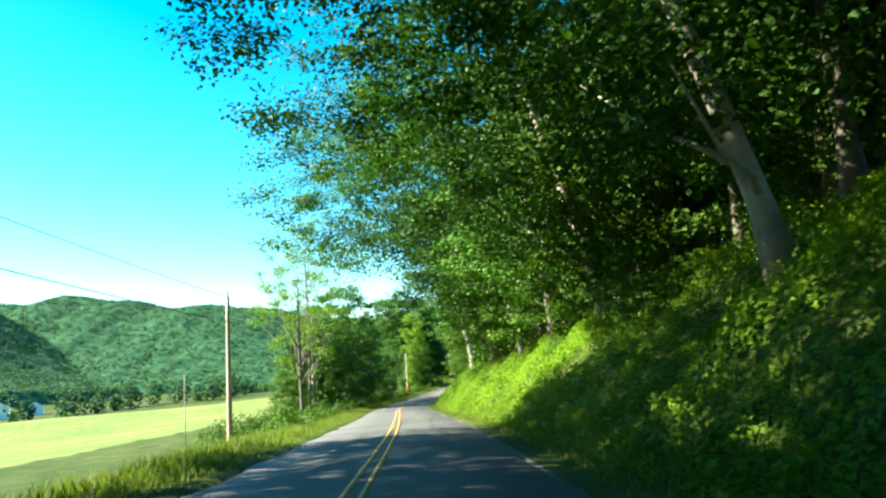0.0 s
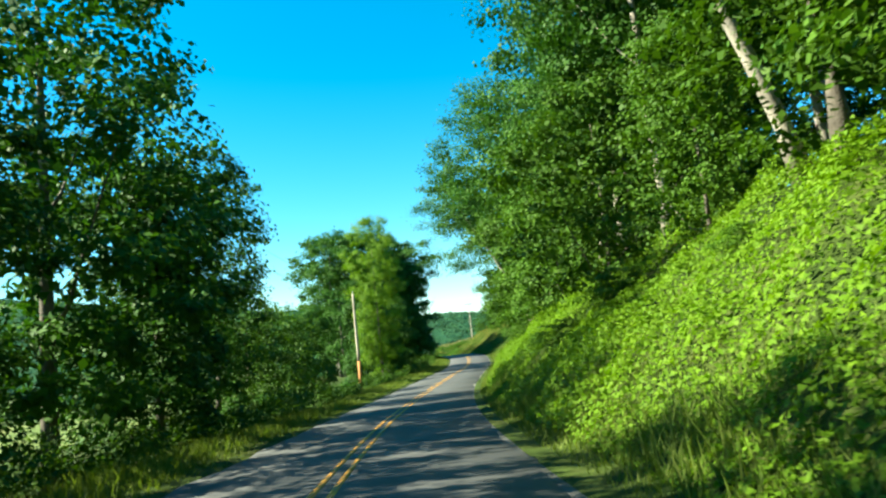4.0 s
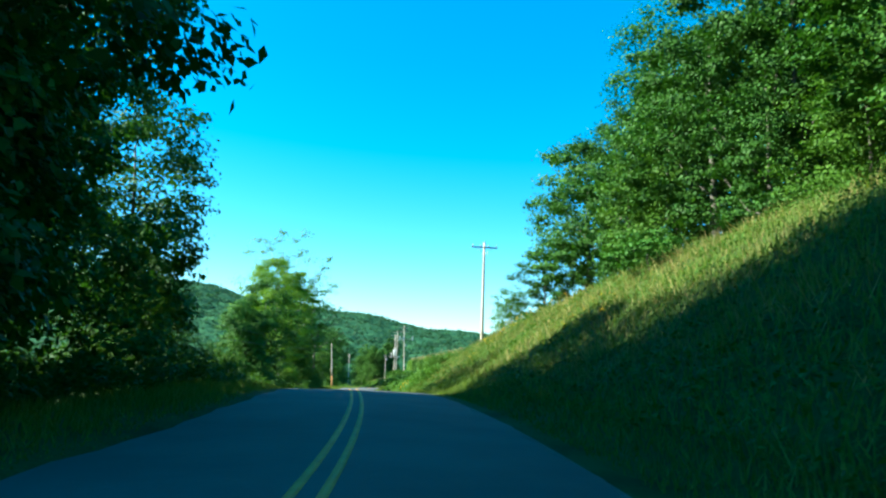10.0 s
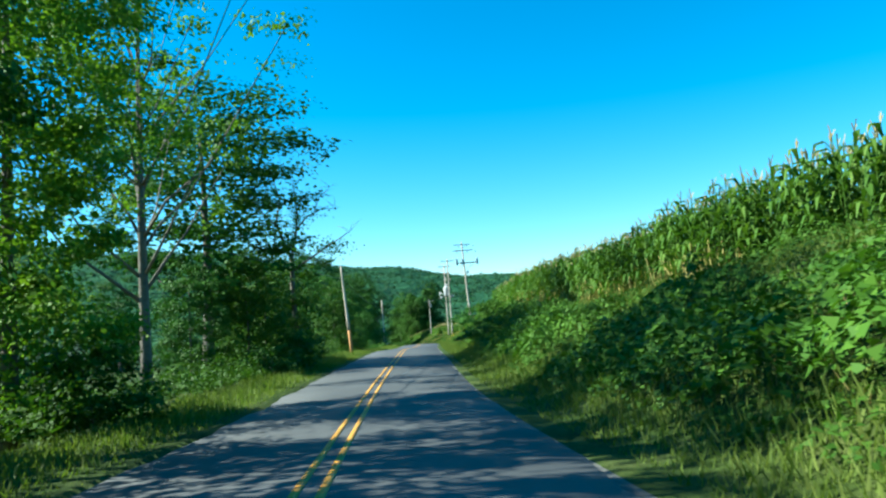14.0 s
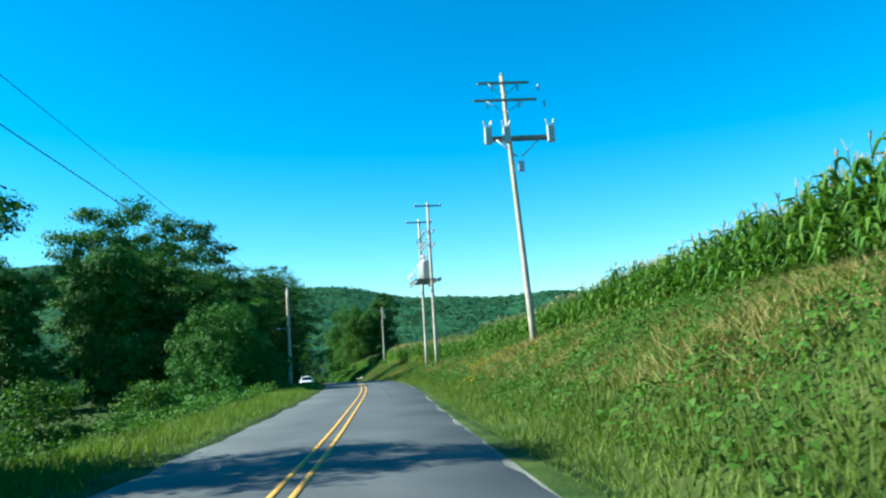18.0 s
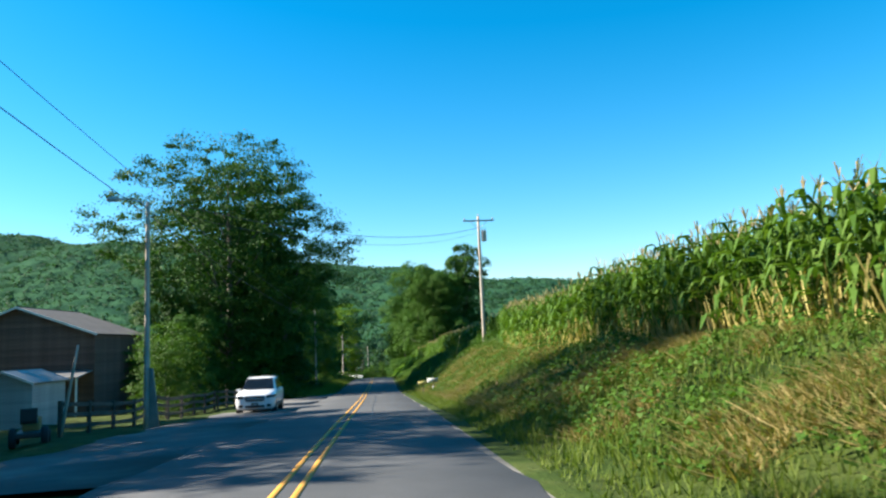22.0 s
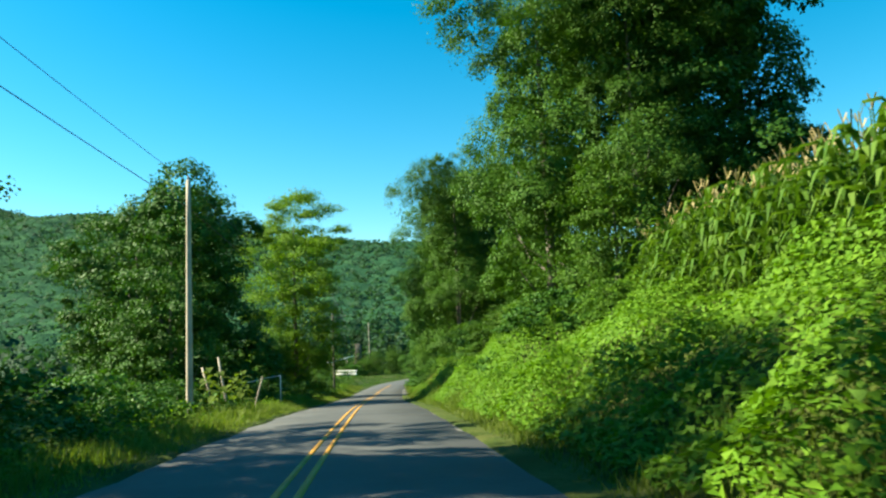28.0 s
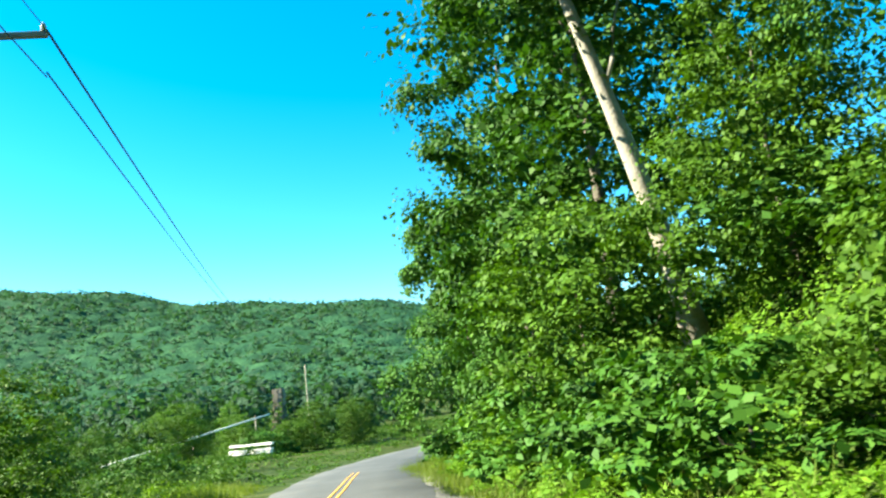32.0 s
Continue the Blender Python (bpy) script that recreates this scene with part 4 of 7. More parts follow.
# bushes along the verges
for s, u in ((243, -7.5), (249, -8.5), (256, -7), (262, -9), (270, -8), (277, -7.2), (283, -8.4), (298, -6.2), (318, -6.0), (324, -5.8), (336, -7), (372, -7.5), (380, -8.5), (388, -8),
             (404, -9), (506, -8), (511, -8.2), (517, -7.6), (523, -7.4), (529, -7.8), (540, -7), (536, -8.5), (582, -7.2), (587, -8.5), (592, -8), (598, -7.6), (603, -8.8), (609, -7.6), (616, -7.4), (623, -7), (630, -6.6), (650, -8), (656, -7.5),
             (324, 5.8), (330, 6.6), (336, 7.0), (356, 7.2), (596, 7.5), (590, 8.5), (602, 8), (610, 7.5), (617, 8.2), (634, 9), (645, 7.5), (652, 7), (660, 6.4), (667, 6.5), (657, 7.6), (663, 6.8),
             (50, -8), (58, -9), (66, -8.5), (117, -8), (125, -8.2), (134, -9), (143, -9), (152, -9), (186, -8), (192, -9), (199, -8.5), (240, 12), (281, 9), (285, 7.5)):
    set_tree(R.choice(T_BUSH), s, u, R.uniform(0.7, 1.25), R.uniform(0, 360))


def scatter(name, label, category, s0, s1, lo, hi, density, height, size, mat, seed, up=0.45, patch=2.2, gap=0.0):
    """Leafy ground cover between two offsets, in clumps."""
    rng = np.random.default_rng(seed)
    n = int((s1 - s0) * 8 * density * 1.5)
    s = rng.uniform(s0, s1, n)
    a = np.interp(s, BANK[:, 0], BANK[:, 1]) if hi == "crest" else None
    top = a + 1.6 if hi == "crest" else np.full(n, float(hi))
    keep = rng.random(n) < np.abs(top - lo) / 8.0 if np.max(np.abs(top - lo)) <= 8.0 else np.ones(n, bool)
    s, top = s[keep], top[keep]
    u = lo + (top - lo) * rng.random(len(s))
    p = ground_xyz(s, u)
    cl = vnoise(p[:, 0] / patch, p[:, 1] / patch, seed) * 0.6 + vnoise(p[:, 0] / patch * 3.1, p[:, 1] / patch * 3.1, seed + 1) * 0.4
    bare = np.abs(s - (628.6 - 0.58 * (u - 4.6))) < 1.15 * (u > 4.3)
    ok = (cl > gap) & ~bare
    if s1 > 650:
        line = ROAD[ROAD_S > 630][::8, :2]
        ok &= np.min((p[:, None, 0] - line[None, :, 0]) ** 2 + (p[:, None, 1] - line[None, :, 1]) ** 2, 1) > 4.3 ** 2
    p, cl, s, u = p[ok], cl[ok], s[ok], u[ok]
    edge = np.clip((np.abs(u) - 3.4) / 1.6, 0.15, 1)

    def lumps(x, y):
        w = vnoise(x / patch, y / patch, seed) * 0.6 + vnoise(x / patch * 2.6, y / patch * 2.6, seed + 1) * 0.4
        return height * 2.3 * np.clip(w - 0.12, 0.03, 1) ** 1.5

    h0 = lumps(p[:, 0], p[:, 1]) * edge
    gx = (lumps(p[:, 0] + 0.12, p[:, 1]) * edge - h0) / 0.12
    gy = (lumps(p[:, 0], p[:, 1] + 0.12) * edge - h0) / 0.12
    out = np.stack([-gx * 1.3, -gy * 1.3, np.full(len(p), 0.75)], 1)
    step = ground_xyz(s, u + 0.3) - ground_xyz(s, u)
    out[:, :2] -= step[:, :2] * (step[:, 2] / 0.09)[:, None]
    out /= np.linalg.norm(out, axis=1)[:, None]
    p[:, 2] += h0 * (0.35 + 0.65 * rng.random(len(p)) ** 0.6)
    v, f = leaf_arrays(p, size * 0.85 * rng.uniform(0.55, 1.4, len(p)), rng, up, 0.75, out=out, tri=True, spread=0.5)
    return thing(name, label, category, data=mesh_np(name, v, f, mat), kind="stuff")


def blades(name, label, s0, s1, lo, hi, density, height, mat, seed, width=0.035, gap=0.0, lay=0.35):
    """Grass blades between two offsets."""
    rng = np.random.default_rng(seed)
    n = int((s1 - s0) * abs(hi - lo) * density)
    s, u = rng.uniform(s0, s1, n), rng.uniform(lo, hi, n)
    p = ground_xyz(s, u)
    cl = vnoise(p[:, 0] * 0.5, p[:, 1] * 0.5, seed) * 0.6 + vnoise(p[:, 0] * 1.7, p[:, 1] * 1.7, seed + 1) * 0.4
    ok = cl > gap
    p, cl, u = p[ok], cl[ok], u[ok]
    n = len(p)
    edge = np.clip((np.abs(u) - 2.9) / 1.4, 0.12, 1)
    hgt = height * rng.uniform(0.45, 1.2, n) * (0.5 + cl) * edge
    ang = rng.uniform(0, math.tau, n)
    w = np.stack([np.cos(ang), np.sin(ang), 0 * ang], 1) * (width * rng.uniform(0.6, 1.5, n))[:, None]
    ln = np.stack([rng.normal(0, lay, n), rng.normal(0, lay, n), np.ones(n)], 1) * hgt[:, None]
    p[:, 2] -= 0.03
    v = np.stack([p - w, p + w, p + ln], 1).reshape(-1, 3)
    return thing(name, label, "grass", data=mesh_np(name, v, np.arange(3 * n).reshape(-1, 3), mat), kind="stuff")


scatter("bank_weeds", "bright yellow-green weeds and vines on the cut bank", "weeds", -30, 110, 3.9, "crest", 200, 0.95, 0.104, M_WEED, 101)
scatter("bank_weeds", "bright yellow-green weeds and vines on the cut bank", "weeds", 110, 200, 3.9, "crest", 200, 1.0, 0.104, M_WEED, 109)
scatter("bank_weeds", "leafy weeds and low brush on the bank", "weeds", 200, 345, 4.4, "crest", 66, 0.5, 0.11, M_BRUSH, 102)
scatter("bank_brush", "dark green brush on the bank", "brush", 262, 345, 4.8, 8.4, 130, 0.85, 0.15, M_BRUSH, 103, gap=0.40)
scatter("bank_weeds", "weeds and wild flowers among the grass", "weeds", 345, 500, 4.4, "crest", 40, 0.5, 0.11, M_BRUSH, 104, gap=0.3)
scatter("bank_weeds", "tall leafy weeds on the shaded bank", "weeds", 500, 560, 4.0, "crest", 70, 0.7, 0.14, M_BRUSH, 105)
scatter("bank_weeds", "tall leafy weeds and vines on the bank", "weeds", 560, 690, 3.9, "crest", 190, 1.1, 0.12, M_LUSHWEED, 110, patch=3.0)
scatter("verge_brush", "brush and weeds beyond the verge", "brush", 38, 345, -11.5, -5.4, 75, 1.25, 0.15, M_BRUSH, 106, gap=0.28)
scatter("verge_brush", "brush and weeds beyond the verge", "brush", 345, 435, -12, -6.0, 45, 0.7, 0.14, M_BRUSH, 107, gap=0.35)
scatter("verge_brush", "brush and weeds beyond the verge", "brush", 505, 700, -13, -5.2, 65, 1.0, 0.15, M_BRUSH, 108, gap=0.26)
scatter("bend_brush", "low brush and weeds round the bend", "brush", 668, 770, -44, -13, 60, 1.1, 0.22, M_BRUSH, 119, gap=0.3, patch=4.0)
scatter("bend_brush", "low brush and weeds round the bend", "brush", 690, 790, -13, 24, 60, 0.9, 0.22, M_BRUSH, 120, gap=0.34, patch=4.0)
blades("verge_grass", "green grass along the road verge", -30, 450, -6.4, -2.9, 95, 0.34, M_GRASS, 111, 0.018)
blades("verge_grass", "green grass along the road verge", 508, 690, -6.8, -2.9, 110, 0.5, M_GRASS, 112, 0.018)
scatter("verge_weeds", "tall yellow-green weeds along the verge", "weeds", 575, 690, -7.5, -4.0, 70, 0.8, 0.10, M_WEED, 121, gap=0.25)
blades("verge_grass", "short grass at the foot of the bank", -30, 690, 3.45, 4.9, 130, 0.30, M_GRASS, 113, 0.016)
blades("bank_grass", "fine tall grass among the bank weeds", -20, 190, 3.6, 6.0, 40, 0.6, M_GRASS, 117, 0.012)
blades("bank_grass", "fine tall grass among the bank weeds", 575, 690, 3.6, 6.0, 40, 0.6, M_GRASS, 118, 0.012)
blades("bank_grass", "tall grass on the open bank", 190, 345, 4.6, 15, 50, 0.42, M_GRASS, 114, 0.02)
blades("bank_grass", "tall grass on the open bank", 345, 575, 4.6, 10, 150, 0.27, M_GRASS, 115, 0.017)
blades("bank_grass", "straw-coloured grass among the green on the bank", 200, 290, 5.2, 14.5, 22, 0.55, M_DRYGRASS, 123, 0.012, gap=0.42, lay=0.5)
blades("bank_grass", "straw-brown grass patches under the corn", 345, 437, 5.6, 11.5, 120, 0.34, M_DRYGRASS, 122, 0.016, gap=0.5, lay=0.8)
blades("bank_grass", "dry brown grass patches on the bank", 438, 500, 4.4, 9.0, 400, 0.22, M_DRYGRASS, 116, 0.018, gap=0.46, lay=1.5)

# ---------------------------------------------------------------- the corn field


def corn_plant(rng, leaves=9, height=2.7):
    """Vertices and quads of one corn plant: stalk, arching leaves."""
    v, f = [], []

    def strip(pts, wid, side):
        k = len(v)
        for p, w in zip(pts, wid):
            v.append(p - side * w)
            v.append(p + side * w)
        for i in range(len(pts) - 1):
            f.append((k + 2 * i, k + 2 * i + 1, k + 2 * i + 3, k + 2 * i + 2))

    for a in (0.0, 1.57):
        strip([np.array([0, 0, 0.0]), np.array([0.02, 0, height])], (0.02, 0.012), np.array([math.cos(a), math.sin(a), 0]))
    a0 = rng.uniform(0, math.tau)
    for i in range(leaves):
        z = height * (0.16 + 0.78 * i / leaves)
        a = a0 + math.pi * i + rng.normal(0, 0.45)
        d = np.array([math.cos(a), math.sin(a), 0])
        side = np.array([-d[1], d[0], 0.25])
        ln = rng.uniform(0.6, 0.98) * (1 - 0.25 * i / leaves)
        pts = [np.array([0, 0, z]), d * ln * 0.35 + (0, 0, z + 0.32), d * ln * 0.75 + (0, 0, z + 0.30), d * ln + (0, 0, z + rng.uniform(-0.15, 0.1))]
        strip(pts, (0.025, 0.062, 0.05, 0.005), side)
    return np.array(v), np.array(f)


def tassel(rng, height=2.7):
    v, f = [], []
    for i in range(3):
        a = rng.uniform(0, math.tau)
        d = np.array([math.cos(a) * 0.12, math.sin(a) * 0.12, 0.20 if i else 0.28])
        k = len(v)
        b = np.array([0.02, 0, height - 0.02])
        w = np.array([-math.sin(a), math.cos(a), 0]) * 0.014
        v += [b - w, b + w, b + d + w, b + d - w]
        f.append((k, k + 1, k + 2, k + 3))
    return np.array(v), np.array(f)


CORN_U = np.array([(262, 24.0), (285, 15.5), (300, 10.2), (320, 9.2), (350, 9.2), (385, 12.3), (397, 12.4), (405, 11.2), (411, 10.1), (418, 9.9), (418.8, 15.0), (430, 14.0), (440, 11.2), (452, 8.8), (478, 8.7), (488, 9.6), (500, 12.8), (512, 11.8), (525, 9.6), (545, 8.9), (575, 8.6), (592, 9.8)])


def corn_rows(name, label, offsets, spacing, leaves, seed):
    rng = np.random.default_rng(seed)
    models = [corn_plant(rng, leaves) for _ in range(5)]
    tass = [tassel(rng) for _ in range(5)]
    V, F, TV, TF, nv, nt = [], [], [], [], 0, 0
    for off in offsets:
        s = np.arange(279 + off * 0.6, 590 - off * 0.1, spacing) + rng.uniform(-0.05, 0.05)
        s = s + rng.normal(0, 0.05, len(s))
        u = np.interp(s, CORN_U[:, 0], CORN_U[:, 1]) + off + rng.normal(0, 0.05, len(s))
        p = ground_xyz(s, u)
        ang = rng.uniform(0, math.tau, len(s))
        hs = rng.uniform(0.76, 0.97, len(s)) * (0.93 + 0.14 * vnoise(p[:, 0] / 6, p[:, 1] / 6, 3))
        pick = rng.integers(0, 5, len(s))
        for m in range(5):
            k = np.nonzero(pick == m)[0]
            for (mv, mf), VV, FF, which in ((models[m], V, F, 0), (tass[m], TV, TF, 1)):
                c, sn = np.cos(ang[k]), np.sin(ang[k])
                x = mv[None, :, 0] * c[:, None] - mv[None, :, 1] * sn[:, None]
                y = mv[None, :, 0] * sn[:, None] + mv[None, :, 1] * c[:, None]
                z = mv[None, :, 2] * hs[k][:, None]
                VV.append((np.stack([x, y, z], -1) + p[k][:, None, :]).reshape(-1, 3))
                start = nt if which else nv
                FF.append((mf[None] + (start + np.arange(len(k)) * len(mv))[:, None, None]).reshape(-1, 4))
                if which:
                    nt += len(k) * len(mv)
                else:
                    nv += len(k) * len(mv)
    root = thing(name, label, "corn", kind="stuff", data=mesh_np(name, np.vstack(V), np.vstack(F), M_CORN))
    part("tassels", mesh_np("tassels", np.vstack(TV), np.vstack(TF), M_TASSEL), None, root, "pale dry corn tassels")


corn_rows("corn_edge_rows", "tall green corn plants at the edge of the field", (0, 0.75, 1.5, 2.25), 0.25, 9, 7)
corn_rows("corn_field_rows", "tall green corn filling the sloping field", np.r_[np.arange(3.0, 12, 1.5), np.arange(12.5, 34, 3.5)], 0.7, 7, 8)

# ---------------------------------------------------------------- far woods on the ridges


def far_woods():
    """Woods on the ridges: a rough canopy and the crowns that stand out of it."""
    rng = np.random.default_rng(77)
    gx, gy = np.meshgrid(np.arange(-1900, 700, 6.5), np.arange(-300, 1600, 6.5), indexing="ij")
    hh = hills(gx, gy)
    zc = -15 + hh + np.where(hh > 11, 1.0, -9.0) + 6.5 * vnoise(gx / 9, gy / 9, 9) + 4.0 * vnoise(gx / 21, gy / 21, 10)
    idx = np.arange(gx.size).reshape(gx.shape)
    f = np.stack([idx[:-1, :-1], idx[1:, :-1], idx[1:, 1:], idx[:-1, 1:]], -1).reshape(-1, 4)
    top = hh.ravel()[f].max(1)
    f = f[(top > 10)]
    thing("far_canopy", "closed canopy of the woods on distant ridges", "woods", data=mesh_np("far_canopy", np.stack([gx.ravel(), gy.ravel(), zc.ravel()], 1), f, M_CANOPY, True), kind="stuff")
    # boughs that stand out of the canopy
    cell = 9.0
    gx, gy = np.meshgrid(np.arange(-1150, 560, cell), np.arange(-150, 1500, cell), indexing="ij")
    x, y = gx.ravel() + rng.uniform(-5, 5, gx.size), gy.ravel() + rng.uniform(-5, 5, gx.size)
    hh = hills(x, y)
    west = x > -820 - 0.20 * (y - 200) - 60
    north = y < 1420 + 0.10 * (x + 300)
    ok = (hh > 8 + 5 * vnoise(x / 90, y / 90, 4)) & west & north
    x, y, hh = x[ok], y[ok], hh[ok]
    n = len(x)
    rad = 2.6 + 3.6 * rng.random(n) ** 1.6
    tall = rng.uniform(5, 8, n) + rad * rng.uniform(0.4, 0.9, n)
    d = rng.normal(size=(n * 16, 3))
    d[:, 2] = np.abs(d[:, 2])
    d /= np.linalg.norm(d, axis=1)[:, None]
    c = np.repeat(np.stack([x, y, -15 + hh + tall * 0.45], 1), 16, 0) + d * np.repeat(np.stack([rad, rad, tall * 0.55], 1), 16, 0)
    v2, f2 = leaf_arrays(c, rng.uniform(1.4, 3.2, len(c)), rng, 0.5, 0.9, out=d, tri=True)
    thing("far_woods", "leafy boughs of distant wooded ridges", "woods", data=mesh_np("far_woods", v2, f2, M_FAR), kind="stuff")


far_woods()


def valley_trees():
    """Tree lines and scattered trees on the valley floor, too far to tell apart."""
    rng = np.random.default_rng(78)
    P, W = [], []
    for s0, u0, s1, u1, n in ((-60, -230, 420, -260, 90), (420, -120, 700, -140, 70), (500, -60, 560, -70, 18), (690, -50, 860, -160, 70), (735, 40, 900, 60, 60), (770, -20, 980, -60, 80), (850, -200, 1000, 120, 90),
                              (380, -75, 440, -60, 22), (360, -90, 300, -160, 20), (760, -90, 800, 20, 40), (820, -150, 830, 40, 60)):
        t = rng.random(n)
        s, u = s0 + (s1 - s0) * t + rng.normal(0, 6, n), u0 + (u1 - u0) * t + rng.normal(0, 6, n)
        for p in ground_xyz(s, u):
            h = rng.uniform(6, 12)
            d = rng.normal(size=(130, 3))
            d /= np.linalg.norm(d, axis=1)[:, None]
            W.append(d)
            P.append(p + (0, 0, h * 0.5) + d * (h * 0.38, h * 0.38, h * 0.5) * (0.7 + 0.45 * rng.random((130, 1))))
    p = np.vstack(P)
    v, f = leaf_arrays(p, rng.uniform(0.9, 1.9, len(p)), rng, 0.5, 0.8, out=np.vstack(W))
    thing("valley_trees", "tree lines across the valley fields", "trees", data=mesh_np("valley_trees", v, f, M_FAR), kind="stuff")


valley_trees()
for s, u, proto, k in ((676, -9, T_BUSH[0], 1.2), (681, -12, T_EDGE[1], 0.7), (688, -15, T_BUSH[0], 1.4), (694, -10, T_BUSH[1], 1.2), (700, -18, T_EDGE[1], 0.6), (706, -12, T_BUSH[0], 1.3), (712, -20, T_BUSH[1], 1.4),
                       (722, -14, T_EDGE[1], 0.7), (728, -24, T_EDGE[0], 0.6), (735, -10, T_BUSH[0], 1.6), (742, -18, T_EDGE[1], 0.8), (738, 3, T_EDGE[1], 0.6), (745, -4, T_BUSH[0], 1.8), (752, -30, T_EDGE[0], 0.8),
                       (660, -13, T_EDGE[0], 0.8), (667, -15, T_EDGE[1], 1.0), (672, -20, T_EDGE[0], 0.9), (656, -18, T_BROAD[1], 0.6), (755, -14, T_EDGE[0], 0.9), (762, 2, T_EDGE[0], 0.8)):
    set_tree(proto, s, u, k, R.uniform(0, 360))

# ---------------------------------------------------------------- poles and wires


def pole(s, u, h, r=0.15, foot=0.0, arms=(), lean=(0.0, 0.0), label="weathered wooden utility pole", dz=0.0, transformer=None, wood=None):
    """A wooden utility pole. arms: (height below the top, length, insulators)."""
    root = thing("utility_pole", label, "utility pole", "utility poles", at(s, u, dz), heading(s))
    lx, ly = lean
    tip = Vector((lx * h, ly * h, h))
    n = 7
    bm = bmesh.new()
    f0 = foot / h
    low = f0 if foot else -0.6 / h
    add_tube(bm, [tip * (low + (1 - low) * i / n) for i in range(n + 1)], [r * (1 - 0.38 * (low + (1 - low) * i / n)) for i in range(n + 1)], 12)
    part("shaft", bm, wood or M_POLE, root)
    if foot:
        bm = bmesh.new()
        add_tube(bm, [tip * (-0.6 / h), tip * f0], [r * 1.06, r * (1 - 0.38 * f0) * 1.01], 12)
        part("foot", bm, M_POLEFOOT, root, "orange-brown treated lower end")
    for below, ln, ins in arms:
        bm = bmesh.new()
        c = tip * ((h - below) / h)
        add_box(bm, (ln, 0.10, 0.12), Matrix.Translation(c + Vector((0, -r - 0.02, 0))), 0.012)
        arm = part("crossarm", bm, M_ARM, root)
        for sg in (-1, 1):
            bm = bmesh.new()
            add_tube(bm, [c + Vector((sg * ln * 0.30, -r - 0.06, -0.05)), c + Vector((sg * 0.05, -r * 0.8, -0.62))], [0.022, 0.022], 6)
            part("brace", bm, M_METAL, root)
        for k in range(ins):
            x = -ln * 0.46 + ln * 0.92 * k / max(1, ins - 1)
            bm = bmesh.new()
            add_lathe(bm, ((0.02, 0.06), (0.055, 0.08), (0.04, 0.13), (0.06, 0.16), (0.04, 0.21), (0.025, 0.25)), 10, Matrix.Translation(c + Vector((x, -r - 0.02, 0))))
            part("insulator", bm, M_PORCELAIN, arm)
    bm = bmesh.new()
    add_lathe(bm, ((0.015, 0), (0.05, 0.04), (0.035, 0.1), (0.055, 0.14), (0.02, 0.2)), 10, Matrix.Translation(tip))
    part("pin_insulator", bm, M_PORCELAIN, root)
    if transformer:
        z, side = transformer
        bm = bmesh.new()
        c = Matrix.Translation(tip * (z / h) + Vector((side * (r + 0.26), 0, 0)))
        add_lathe(bm, ((0.18, -0.45), (0.22, -0.42), (0.22, 0.38), (0.24, 0.40), (0.20, 0.47), (0.08, 0.5)), 16, c)
        can = part("transformer", bm, M_TANK, root, "grey pole-mounted transformer")
        for k in (-1, 1):
            bm = bmesh.new()
            add_tube(bm, [c @ Vector((0.1 * k, 0, 0.45)), c @ Vector((0.14 * k, 0, 0.72))], [0.035, 0.025], 8)
            part("bushing", bm, M_PORCELAIN, can)
    return root


pole(30.3, -6.6, 5.9, 0.12)
pole(89, -10.7, 12.6, 0.15)
pole(148.6, -6.62, 8.2, 0.15, 2.6, label="pale wooden utility pole with an orange foot")
pole(221.6, 13.3, 12.6, 0.16, 1.2, ((0.5, 2.4, 4),), label="tall utility pole with crossarm on the grassy bank")
pole(277, 12.5, 9.9, 0.16, 0.0, ((0.45, 2.4, 4),))
pole(346.4, -4.7, 8.0, 0.14, 2.2, lean=(-0.07, 0.0), label="slightly leaning pole with an orange foot")
pole(430.3, -6.3, 9.4, 0.18, 0.0, lean=(-0.01, 0))
pole(500.7, 10.0, 10.6, 0.16, 0.0, ((0.4, 2.6, 3),), transformer=(8.9, 1), label="utility pole with crossarm and transformer above the corn")
pole(532, -6.6, 9.2, 0.15)
pole(596, -6.0, 9.4, 0.14, lean=(0.0, 0.0))
arm_pole = pole(664, -5.65, 10.3, 0.16, wood=M_BARK, label="dark wooden pole with a one-sided arm at the bend")
bm = bmesh.new()
add_box(bm, (1.75, 0.1, 0.12), Matrix.Translation((0.85, -0.12, 9.95)), 0.012)
side_arm = part("crossarm", bm, M_ARM, arm_pole)
bm = bmesh.new()
add_tube(bm, [(0.85, -0.12, 9.9), (0.08, -0.1, 9.1)], [0.025, 0.025], 6)
part("brace", bm, M_METAL, arm_pole)
bm = bmesh.new()
add_lathe(bm, ((0.02, 0.06), (0.055, 0.08), (0.04, 0.13), (0.06, 0.16), (0.025, 0.25)), 10, Matrix.Translation((1.65, -0.12, 9.95)))
part("insulator", bm, M_PORCELAIN, side_arm)


